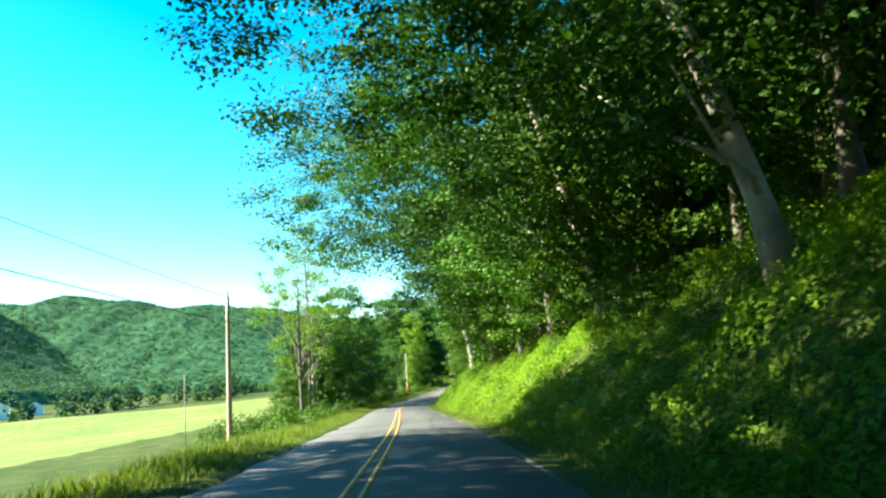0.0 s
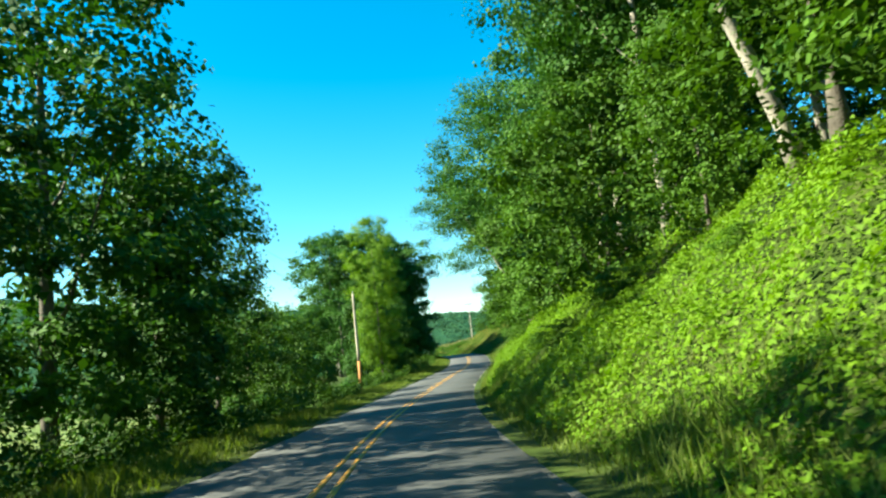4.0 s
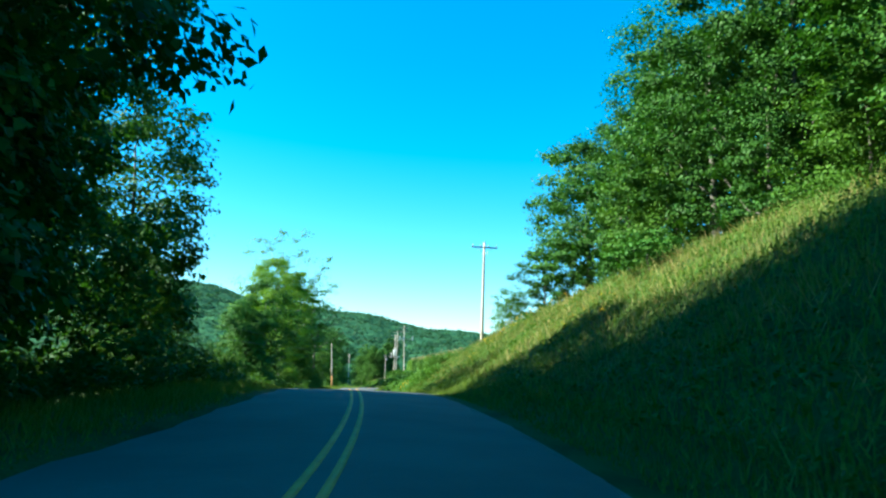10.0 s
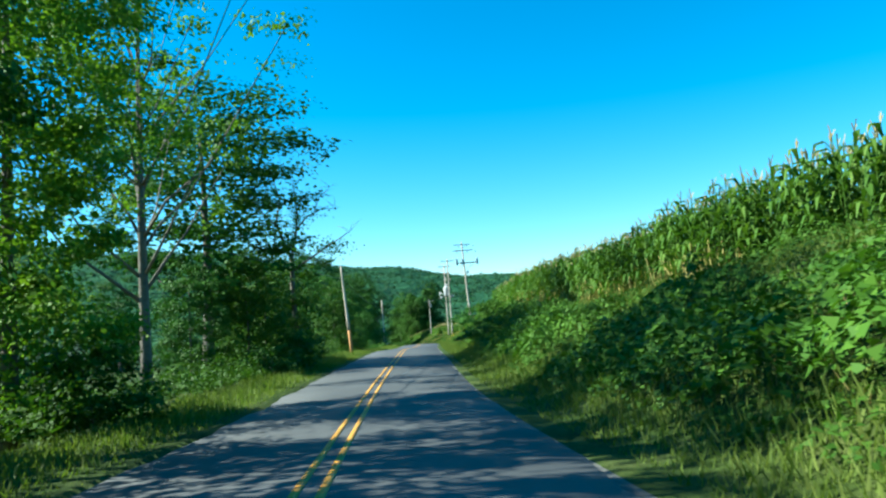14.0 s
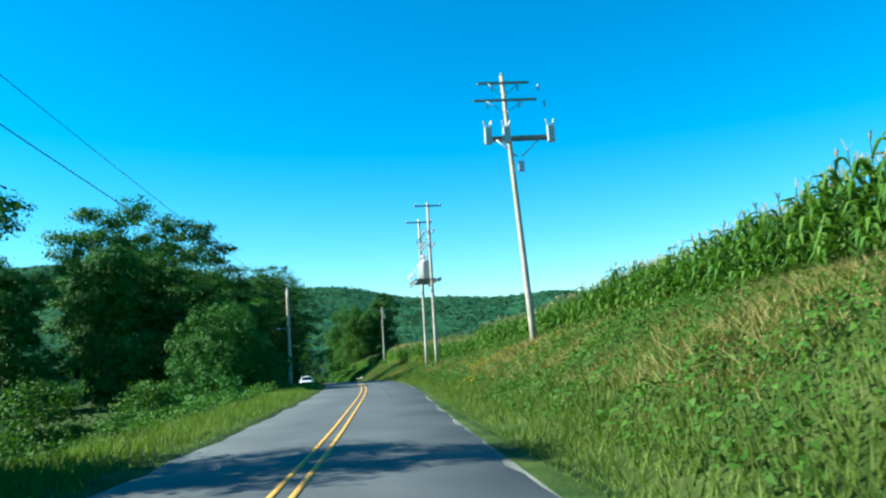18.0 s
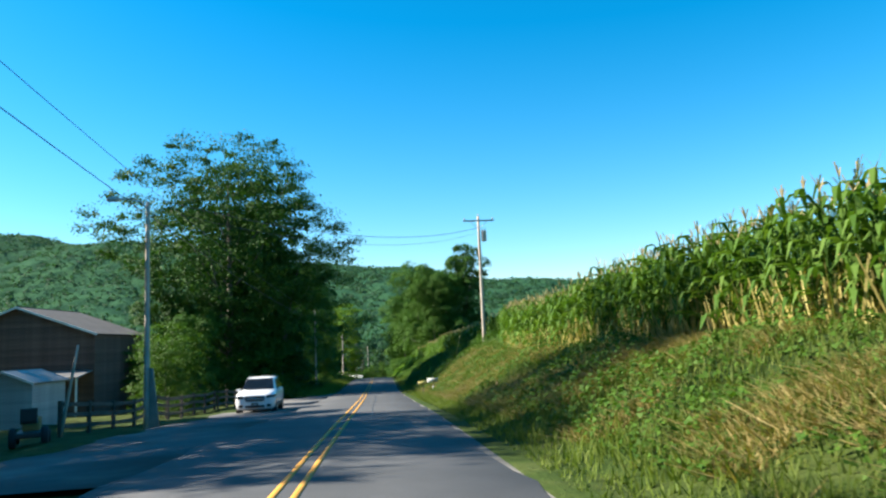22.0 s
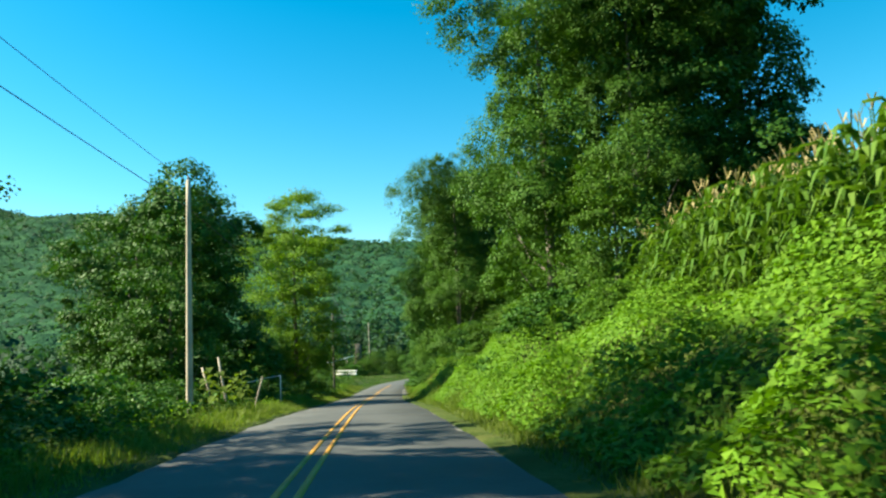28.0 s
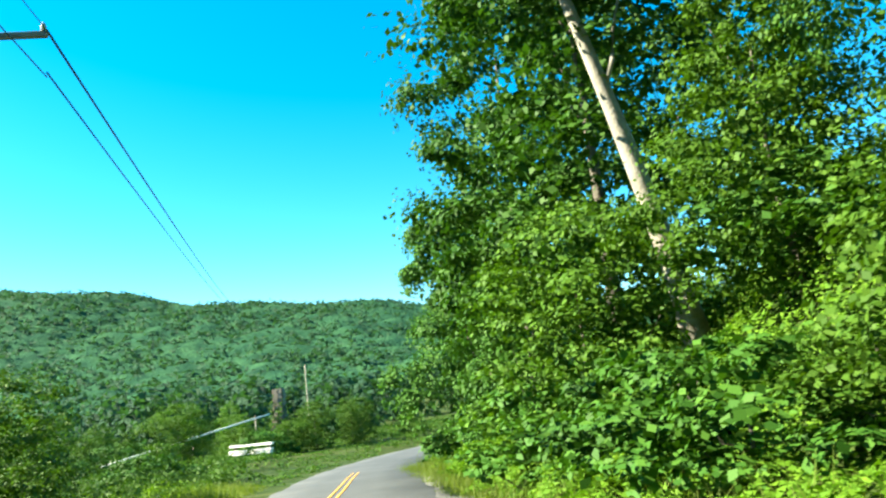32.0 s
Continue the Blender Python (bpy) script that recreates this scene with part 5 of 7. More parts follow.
def capacitor_pole():
    s, u, h, r = 393.0, 8.45, 13.6, 0.17
    root = pole(s, u, h, r, 0.0, ((0.45, 2.6, 0), (1.35, 3.2, 0)), label="tall pole with three crossarms and capacitor tanks", lean=(-0.045, 0.0))
    for below, ln in ((0.45, 2.6), (1.35, 3.2)):
        for k in (-0.45, 0.05, 0.45):
            bm = bmesh.new()
            c = Matrix.Translation((ln * k, -r - 0.02, h - below - 0.08))
            add_lathe(bm, ((0.03, -0.34), (0.06, -0.28), (0.04, -0.22), (0.06, -0.16), (0.04, -0.1), (0.05, -0.02)), 10, c)
            part("hanging_insulator", bm, M_PORCELAIN, root)
    z = h - 3.3
    for y in (-r - 0.06, r + 0.06):
        bm = bmesh.new()
        add_box(bm, (3.4, 0.1, 0.14), Matrix.Translation((0, y, z)), 0.012)
        part("rack_beam", bm, M_ARM, root)
    for sg in (-1, 1):
        bm = bmesh.new()
        add_tube(bm, [(sg * 1.1, 0, z - 0.05), (sg * 0.55, 0, z - 0.55), (sg * 0.1, 0, z - 0.95)], [0.035, 0.035, 0.035], 6)
        part("rack_brace", bm, M_METAL, root)
    for x in (-1.55, -0.62, 1.6):
        bm = bmesh.new()
        add_box(bm, (0.36, 0.34, 0.85), Matrix.Translation((x, -0.32, z + 0.1)), 0.04)
        tank = part("capacitor_tank", bm, M_TANK, root, "pale grey capacitor tank")
        for k in (-0.1, 0.1):
            bm = bmesh.new()
            add_lathe(bm, ((0.03, 0), (0.055, 0.06), (0.035, 0.12), (0.055, 0.18), (0.035, 0.26), (0.05, 0.32), (0.02, 0.4)), 10, Matrix.Translation((x + k, -0.32, z + 0.5)) @ Matrix.Rotation(k * 3, 4, "Y"))
            part("bushing", bm, M_PORCELAIN, tank)
    bm = bmesh.new()
    add_box(bm, (0.3, 0.22, 0.5), Matrix.Translation((0.0, -r - 0.1, z - 1.5)), 0.02)
    part("control_box", bm, M_METAL, root)
    return root


capacitor_pole()


def regulator_platform():
    """Two poles, one behind the other, that carry a steel platform with three regulator tanks."""
    loc = at(428.0, 7.25)
    root = thing("regulator_platform", "twin-pole utility platform with pale regulator tanks", "utility platform", "", loc, heading(428))
    tops = ((0.02, -2.3, 15.5), (-0.28, 2.5, 14.8))
    for x, y, h in tops:
        bm = bmesh.new()
        add_tube(bm, [Vector((x, y, -0.5 + (h + 0.5) * i / 6)) for i in range(7)], [0.172 - 0.05 * i / 6 for i in range(7)], 12)
        part("support_pole", bm, M_POLE, root)
    for x, y, h in tops:
        for z, ln in ((h - 0.35, 2.6),):
            bm = bmesh.new()
            add_box(bm, (ln, 0.11, 0.14), Matrix.Translation((x, y - 0.16, z)), 0.012)
            arm = part("crossarm", bm, M_ARM, root)
            for k in (-0.46, 0.46):
                bm = bmesh.new()
                add_lathe(bm, ((0.02, 0.06), (0.055, 0.1), (0.04, 0.16), (0.06, 0.2), (0.02, 0.3)), 10, Matrix.Translation((x + k * ln, y - 0.16, z)))
                part("insulator", bm, M_PORCELAIN, arm)
    zt = 12.8
    for x in (-0.32, 0.42):
        for z in (zt, zt - 1.3):
            bm = bmesh.new()
            add_box(bm, (0.1, 5.6, 0.16), Matrix.Translation((x, 0.1, z)), 0.012)
            part("tie_beam", bm, M_ARM, root)
    for k in range(6):
        bm = bmesh.new()
        y = -1.8 + 0.72 * k
        add_lathe(bm, ((0.03, 0), (0.07, 0.06), (0.05, 0.14), (0.07, 0.2), (0.03, 0.34)), 10, Matrix.Translation((-0.45, y, zt - 1.2)))
        part("switch_insulator", bm, M_PORCELAIN, root)
        bm = bmesh.new()
        add_tube(bm, [(-0.45, y, zt - 0.9), (-0.75, y + 0.1, zt - 0.5), (-0.4, y, zt - 0.02)], [0.02, 0.02, 0.02], 5)
        part("jumper_wire", bm, M_WIRE, root)
    zp = 8.0
    for x in (-1.45, 0.42):
        bm = bmesh.new()
        add_box(bm, (0.12, 6.0, 0.24), Matrix.Translation((x, 0.1, zp)), 0.01)
        part("platform_beam", bm, M_METAL, root)
    for k in range(9):
        bm = bmesh.new()
        add_box(bm, (2.2, 0.16, 0.08), Matrix.Translation((-0.5, -2.6 + 0.68 * k, zp + 0.16)), 0.008)
        part("deck_bar", bm, M_ARM, root)
    for k in range(3):
        bm = bmesh.new()
        c = Matrix.Translation((-0.42, -1.35 + 1.4 * k, zp + 0.2))
        add_lathe(bm, ((0.3, 0.0), (0.4, 0.06), (0.4, 1.7), (0.42, 1.75), (0.3, 1.9), (0.1, 1.95)), 20, c)
        tank = part("regulator_tank", bm, M_TANK, root, "white cylindrical regulator tank")
        for a in range(3):
            bm = bmesh.new()
            q = c @ Matrix.Rotation(a * 2.1, 4, "Z")
            add_lathe(bm, ((0.05, 0), (0.085, 0.1), (0.055, 0.2), (0.085, 0.3), (0.055, 0.42), (0.08, 0.52), (0.03, 0.75)), 10, q @ Matrix.Translation((0.2, 0, 1.8)))
            part("bushing", bm, M_PORCELAIN, tank)
    for y in (-2.6, 0.1, 2.8):
        bm = bmesh.new()
        add_tube(bm, [(-1.5, y, zp), (-1.62, y, zp + 1.15)], [0.03, 0.03], 6)
        part("rail_post", bm, M_METAL, root)
    for z in (0.6, 1.12):
        bm = bmesh.new()
        add_tube(bm, [(-1.6, -2.6, zp + z), (-1.6, 2.8, zp + z)], [0.028, 0.028], 6)
        part("rail", bm, M_METAL, root)
    bm = bmesh.new()
    add_lathe(bm, ((0.16, -0.3), (0.2, -0.26), (0.2, 0.26), (0.14, 0.32)), 14, Matrix.Translation((0.72, -2.3, zp + 0.1)) @ Matrix.Rotation(radians(90), 4, "X"))
    part("control_can", bm, M_METAL, root)


regulator_platform()


def wire(a, b, sag, r=0.016, label="dark overhead utility wire"):
    a, b = Vector(a), Vector(b)
    bm = bmesh.new()
    n = 18
    add_tube(bm, [a.lerp(b, i / n) - Vector((0, 0, sag * 4 * (i / n) * (1 - i / n))) for i in range(n + 1)], [r] * (n + 1), 5)
    me = bpy.data.meshes.new("overhead_wire")
    bm.to_mesh(me)
    bm.free()
    me.materials.append(M_WIRE)
    thing("overhead_wire", label, "wire", "overhead wires", data=me)


LEFT_LINE = ((-60, -7, 6.5), (30.3, -6.6, 5.85), (89, -10.7, 12.4), (148.6, -6.9, 8.1), (346.4, -5.2, 7.9), (430.3, -6.4, 9.3), (532, -6.6, 9.1), (596, -6, 9.3), (664, -4.0, 10.2))
for (s0, u0, h0), (s1, u1, h1) in zip(LEFT_LINE, LEFT_LINE[1:]):
    for d in (0.0, -1.0):
        wire(at(s0, u0, h0 + d), at(s1, u1, h1 + d), 0.010 * (s1 - s0), 0.014 if d else 0.01)
for d in (0.0, 0.9):
    wire(at(664, -4.0, 10.2 - d), Vector((-174.8, 794.9, 12.7 - d)), 1.2, 0.02 if d else 0.028)
wire(at(469.2, -7.6, 8.9), at(500.7, 10.1, 9.6), 1.2, 0.016, "service wire drooping across the road")
wire(at(469.2, -7.6, 8.5), at(500.7, 10.1, 9.2), 1.3, 0.010, "service wire drooping across the road")

# ---------------------------------------------------------------- dead tree


def dead_tree():
    root = thing("dead_tree", "bare grey dead tree with vine scraps", "dead tree", "", at(327.4, -6.4, -0.1), 10)
    rng = random.Random(4)
    bm = bmesh.new()
    add_tube(bm, [(0, 0, -0.2), (0.05, 0, 2.5), (-0.05, 0, 5), (0, 0, 7.2)], [0.22, 0.19, 0.16, 0.14], 9)
    part("trunk", bm, M_BARK, root)
    for pts, r in ((((0, 0, 7.0), (-0.5, 0, 8.2), (-0.9, 0.1, 9.4), (-0.6, 0, 11.0), (-1.0, 0.1, 12.4)), 0.12), (((-0.8, 0.1, 9.1), (-1.6, 0.1, 10.0), (-2.6, 0, 11.2), (-3.4, 0, 12.2)), 0.07),
                   (((0, 0, 7.1), (0.35, 0, 8.6), (0.5, 0, 10.0), (0.3, 0, 12.0)), 0.11), (((0.4, 0, 8.9), (1.1, 0, 9.7), (2.2, 0, 10.2), (3.0, 0, 10.1)), 0.06),
                   (((0, 0, 6.2), (1.2, 0.2, 7.0), (2.5, 0.3, 7.8), (3.8, 0.4, 8.6)), 0.09), (((-1.5, 0, 9.9), (-2.4, 0.2, 9.9), (-3.2, 0.3, 10.2)), 0.035), (((1.6, 0, 10.0), (2.0, 0, 11.0), (2.7, 0, 11.6)), 0.03)):
        bm = bmesh.new()
        n = len(pts)
        add_tube(bm, pts, [r * (1 - 0.75 * i / (n - 1)) for i in range(n)], 7)
        for i in range(1, n):
            for _ in range(3):
                a = Vector(pts[i])
                d = Vector((rng.uniform(-1, 1), rng.uniform(-0.6, 0.6), rng.uniform(0.0, 1.0))) * 0.9
                add_tube(bm, [a, a + d * 0.5 + Vector((0, 0, 0.05)), a + d], [0.018, 0.012, 0.004], 4)
        part("limb", bm, M_BARK, root)
    g = np.random.default_rng(6)
    p = np.vstack([np.array(c) + g.normal(size=(k, 3)) * sp for c, k, sp in (((2.5, 0.3, 7.6), 420, (0.7, 0.3, 0.3)), ((0.4, 0, 9.8), 260, (0.25, 0.2, 0.7)), ((-1.1, 0, 9.3), 240, (0.5, 0.2, 0.4)), ((1.4, 0, 9.8), 90, (0.5, 0.2, 0.25)))])
    scraps = part("vine_scraps", mesh_np("vine_scraps", *leaf_arrays(p, 0.16, g, 0.3), M_VINE), None, root)
    tagged(scraps, "clinging vine leaves", kind="stuff")


dead_tree()

# ---------------------------------------------------------------- the white car


def simple(name, col, rough, metal=0.0, coat=0.0):
    mat, n, l, b = material(name)
    nz = noise_node(n, l, 3.0, 3)
    r = ramp(n, ((0.3, tuple(c * 0.92 for c in col)), (0.7, tuple(min(1, c * 1.06) for c in col))))
    l.new(nz.outputs[0], r.inputs[0])
    l.new(r.outputs[0], b.inputs["Base Color"])
    b.inputs["Roughness"].default_value, b.inputs["Metallic"].default_value, b.inputs["Coat Weight"].default_value = rough, metal, coat
    return mat


M_CARWHITE = simple("white_car_paint", (0.78, 0.79, 0.80), 0.35, 0.0, 0.6)
M_CARGLASS = simple("dark_car_glass", (0.012, 0.014, 0.016), 0.06, 0.0, 0.5)
M_RUBBER = simple("black_rubber", (0.018, 0.018, 0.019), 0.8)
M_RIM = simple("alloy_rim", (0.45, 0.46, 0.47), 0.35, 0.8)
M_BLACK = simple("black_plastic", (0.02, 0.02, 0.021), 0.55)
M_CHROME = simple("chrome_trim", (0.7, 0.71, 0.72), 0.15, 1.0)
M_LAMP = simple("headlamp_lens", (0.10, 0.105, 0.11), 0.08, 0.1, 0.8)
M_PLATE = simple("number_plate", (0.45, 0.46, 0.47), 0.5)


def loft(bm, sections):
    """Joins closed cross-sections of equal length into a skin with end caps."""
    rings = [[bm.verts.new(p) for p in sec] for sec in sections]
    n = len(rings[0])
    for a, b in zip(rings, rings[1:]):
        for k in range(n):
            f = bm.faces.new((a[k], a[(k + 1) % n], b[(k + 1) % n], b[k]))
            f.smooth = True
    bm.faces.new(rings[0][::-1])
    bm.faces.new(rings[-1])
    bmesh.ops.recalc_face_normals(bm, faces=bm.faces)
    return bm


def car_section(y, half, low, high, shoulder):
    """A rounded car cross-section at y, from the sill to the beltline."""
    pts = []
    for x, z in ((0.0, low), (0.80, low), (0.95, low + 0.10), (1.0, low + 0.32), (1.0, shoulder - 0.12), (0.965, shoulder), (0.86, high - 0.01), (0.5, high), (0.0, high + 0.012)):
        pts.append((x * half, y, z))
    return pts + [(-x, y, z) for x, y, z in pts[-2:0:-1]]


def build_car():
    s, u = 480.6, -5.15
    p = road_xyz(np.array([s]), np.array([u]))[0]
    root = thing("white_car", "white sport utility car parked on the gravel pull-off", "car", "", Vector((p[0], p[1], p[2] - 0.02)), heading(s) + 2)
    # local -y is the front, towards the oncoming camera
    bm = bmesh.new()
    secs = [(-2.62, 0.72, 0.40, 0.92, 0.82), (-2.57, 0.87, 0.30, 1.01, 0.92), (-2.44, 0.95, 0.24, 1.08, 0.97), (-2.15, 0.985, 0.24, 1.13, 1.0), (-1.6, 1.0, 0.26, 1.16, 1.03), (-1.15, 1.0, 0.27, 1.18, 1.04), (0.0, 1.0, 0.27, 1.19, 1.07),
            (1.2, 1.0, 0.27, 1.20, 1.09), (2.0, 0.99, 0.27, 1.19, 1.08), (2.4, 0.95, 0.3, 1.16, 1.05), (2.58, 0.86, 0.40, 1.08, 0.98)]
    loft(bm, [car_section(y, h, lo, hi, sh) for y, h, lo, hi, sh in secs])
    body = part("body", bm, M_CARWHITE, root, "glossy white body shell")
    bm = bmesh.new()

    def cabin(y, half_low, half_top, z0, z1):
        q = [(half_low, z0), (half_low * 0.985, z0 + 0.1), (half_top, z1 - 0.09), (half_top * 0.93, z1 - 0.02), (half_top * 0.5, z1 + 0.01), (0, z1 + 0.015)]
        r = [(x, y, z) for x, z in q]
        return r + [(-x, yy, z) for x, yy, z in r[-2::-1]]

    loft(bm, [cabin(-1.12, 0.80, 0.70, 1.06, 1.13), cabin(-0.75, 0.86, 0.74, 1.08, 1.40), cabin(-0.35, 0.88, 0.74, 1.09, 1.66), cabin(-0.05, 0.89, 0.74, 1.1, 1.74), cabin(0.9, 0.89, 0.74, 1.1, 1.77), cabin(1.8, 0.87, 0.72, 1.1, 1.73), cabin(2.15, 0.84, 0.70, 1.1, 1.62), cabin(2.45, 0.80, 0.72, 1.08, 1.16)])
    part("cabin", bm, M_CARWHITE, root)
    # glass
    bm = bmesh.new()
    bm.faces.new([bm.verts.new(v) for v in ((-0.80, -1.22, 1.20), (0.80, -1.22, 1.20), (0.66, -0.42, 1.715), (-0.66, -0.42, 1.715))])
    bmesh.ops.solidify(bm, geom=bm.faces[:], thickness=0.02)
    part("windshield", bm, M_CARGLASS, root, "dark tinted windshield")
    for sg in (-1, 1):
        for y0, y1, slope in ((-0.62, 0.28, 0.42), (0.36, 1.22, 0.0), (1.3, 2.05, -0.25)):
            bm = bmesh.new()
            vs = [(sg * 0.905, y0, 1.16), (sg * 0.905, y1, 1.16), (sg * 0.768, y1 + min(0, slope), 1.64), (sg * 0.768, y0 + max(0, slope), 1.64)]
            bm.faces.new([bm.verts.new(v) for v in vs])
            bmesh.ops.solidify(bm, geom=bm.faces[:], thickness=0.012)
            part("side_window", bm, M_CARGLASS, root)
        bm = bmesh.new()
        add_box(bm, (0.2, 0.10, 0.16), Matrix.Translation((sg * 1.06, -0.72, 1.16)), 0.035)
        part("mirror", bm, M_CARWHITE, root)
        bm = bmesh.new()
        add_tube(bm, [(sg * 0.66, -0.1, 1.80), (sg * 0.66, 1.9, 1.80)], [0.02, 0.02], 6)
        part("roof_rail", bm, M_CHROME, root)
        bm = bmesh.new()
        loft(bm, [[(sg * x, y, z) for x, z in ((w0, 0.82), (w1, 0.84), (w1 + 0.015, 0.97), (w0, 0.95))] for y, w0, w1 in ((-2.632, 0.56, 0.80), (-2.50, 0.60, 0.945), (-2.02, 0.74, 1.0))])
        part("headlight", bm, M_LAMP, root, "clear swept-back headlight")
        bm = bmesh.new()
        add_lathe(bm, ((0.04, 0), (0.07, 0.01), (0.07, 0.05)), 12, Matrix.Translation((sg * 0.73, -2.575, 0.46)) @ Matrix.Rotation(radians(90), 4, "X"))
        part("fog_light", bm, M_LAMP, root)
        for y in (-1.62, 1.45):
            bm = bmesh.new()
            m = Matrix.Translation((sg * 0.86, y, 0.37)) @ Matrix.Rotation(radians(90) * sg, 4, "Y")
            add_lathe(bm, ((0.24, -0.12), (0.34, -0.12), (0.37, -0.08), (0.37, 0.08), (0.34, 0.125), (0.24, 0.125)), 28, m)
            wheel = part("wheel", bm, M_RUBBER, root, "black tyre")
            bm = bmesh.new()
            add_lathe(bm, ((0.05, 0.10), (0.235, 0.11), (0.245, 0.132), (0.21, 0.10), (0.06, 0.135), (0.02, 0.14)), 24, m)
            for k in range(5):
                a = k * math.tau / 5
                add_box(bm, (0.2, 0.05, 0.03), m @ Matrix.Translation((0.13 * math.cos(a), 0.13 * math.sin(a), 0.13)) @ Matrix.Rotation(a, 4, "Z"), 0.008)
            part("rim", bm, M_RIM, wheel)
            bm = bmesh.new()
            add_lathe(bm, ((0.385, -0.1), (0.43, -0.1), (0.43, 0.137), (0.385, 0.137)), 26, m)
            part("wheel_arch", bm, M_BLACK, root)
        bm = bmesh.new()
        add_box(bm, (0.03, 2.4, 0.12), Matrix.Translation((sg * 0.985, -0.08, 0.34)), 0.01)
        part("sill", bm, M_BLACK, root)
    bm = bmesh.new()
    loft(bm, [[(-w * 0.86, y, 0.68), (w * 0.86, y, 0.68), (w * 1.12, y, 0.80), (w, y, 0.94), (-w, y, 0.94), (-w * 1.12, y, 0.80)] for y, w in ((-2.645, 0.46), (-2.45, 0.48))])
    grille = part("grille", bm, M_BLACK, root, "dark upper grille")
    for z, w in ((0.74, 0.88), (0.805, 0.98), (0.87, 0.92)):
        bm = bmesh.new()
        add_box(bm, (w, 0.02, 0.014 if z != 0.805 else 0.04), Matrix.Translation((0, -2.652, z)), 0.005)
        part("grille_bar", bm, M_CHROME, grille)
    bm = bmesh.new()
    add_box(bm, (0.17, 0.025, 0.06), Matrix.Translation((0, -2.665, 0.805)), 0.012)
    part("badge", bm, M_CHROME, root, "plain bright badge")
    bm = bmesh.new()
    add_box(bm, (0.95, 0.08, 0.12), Matrix.Translation((0, -2.60, 0.43)), 0.03)
    part("lower_grille", bm, M_BLACK, root)
    for sg in (-1, 1):
        bm = bmesh.new()
        add_box(bm, (0.28, 0.12, 0.15), Matrix.Translation((sg * 0.70, -2.55, 0.47)) @ Matrix.Rotation(sg * 0.42, 4, "Z"), 0.04)
        part("fog_light_recess", bm, M_BLACK, root)
    bm = bmesh.new()
    add_box(bm, (1.55, 0.12, 0.10), Matrix.Translation((0, -2.48, 0.28)), 0.03)
    part("lower_bumper", bm, M_BLACK, root)
    bm = bmesh.new()
    add_box(bm, (0.34, 0.02, 0.17), Matrix.Translation((0, -2.655, 0.52)), 0.006)
    plate = part("front_plate", bm, M_BLACK, root, "dark number plate")
    bm = bmesh.new()
    add_box(bm, (0.22, 0.01, 0.05), Matrix.Translation((0, -2.668, 0.52)), 0.002)
    part("plate_bar", bm, M_PLATE, plate)


build_car()

# ---------------------------------------------------------------- the homestead on the left

M_SIDING = surface("weathered_red_brown_boards", ((0.3, (0.085, 0.045, 0.032)), (0.7, (0.17, 0.095, 0.07))), 1.2, 0.85, fine=10, bump=0.4, spread=0.2)
M_GREYSIDING = surface("pale_grey_clapboard", ((0.3, (0.30, 0.31, 0.30)), (0.7, (0.44, 0.45, 0.43))), 1.2, 0.75, fine=12, bump=0.3, spread=0.1)
M_ROOFTIN = surface("dull_tin_roof", ((0.3, (0.16, 0.165, 0.17)), (0.7, (0.27, 0.275, 0.28))), 0.8, 0.5, 0.5, bump=0.2)
M_SHINGLE = surface("dark_shingles", ((0.3, (0.045, 0.042, 0.04)), (0.7, (0.09, 0.085, 0.08))), 1.0, 0.9, fine=8, bump=0.6)
M_TRIM = surface("white_trim_paint", ((0.3, (0.58, 0.58, 0.55)), (0.7, (0.74, 0.74, 0.71))), 1.5, 0.6, bump=0.15)
M_PANE = simple("window_pane", (0.03, 0.035, 0.04), 0.08)
M_FENCE = surface("dark_fence_boards", ((0.3, (0.045, 0.038, 0.03)), (0.7, (0.11, 0.095, 0.075))), 1.5, 0.9, bump=0.5)


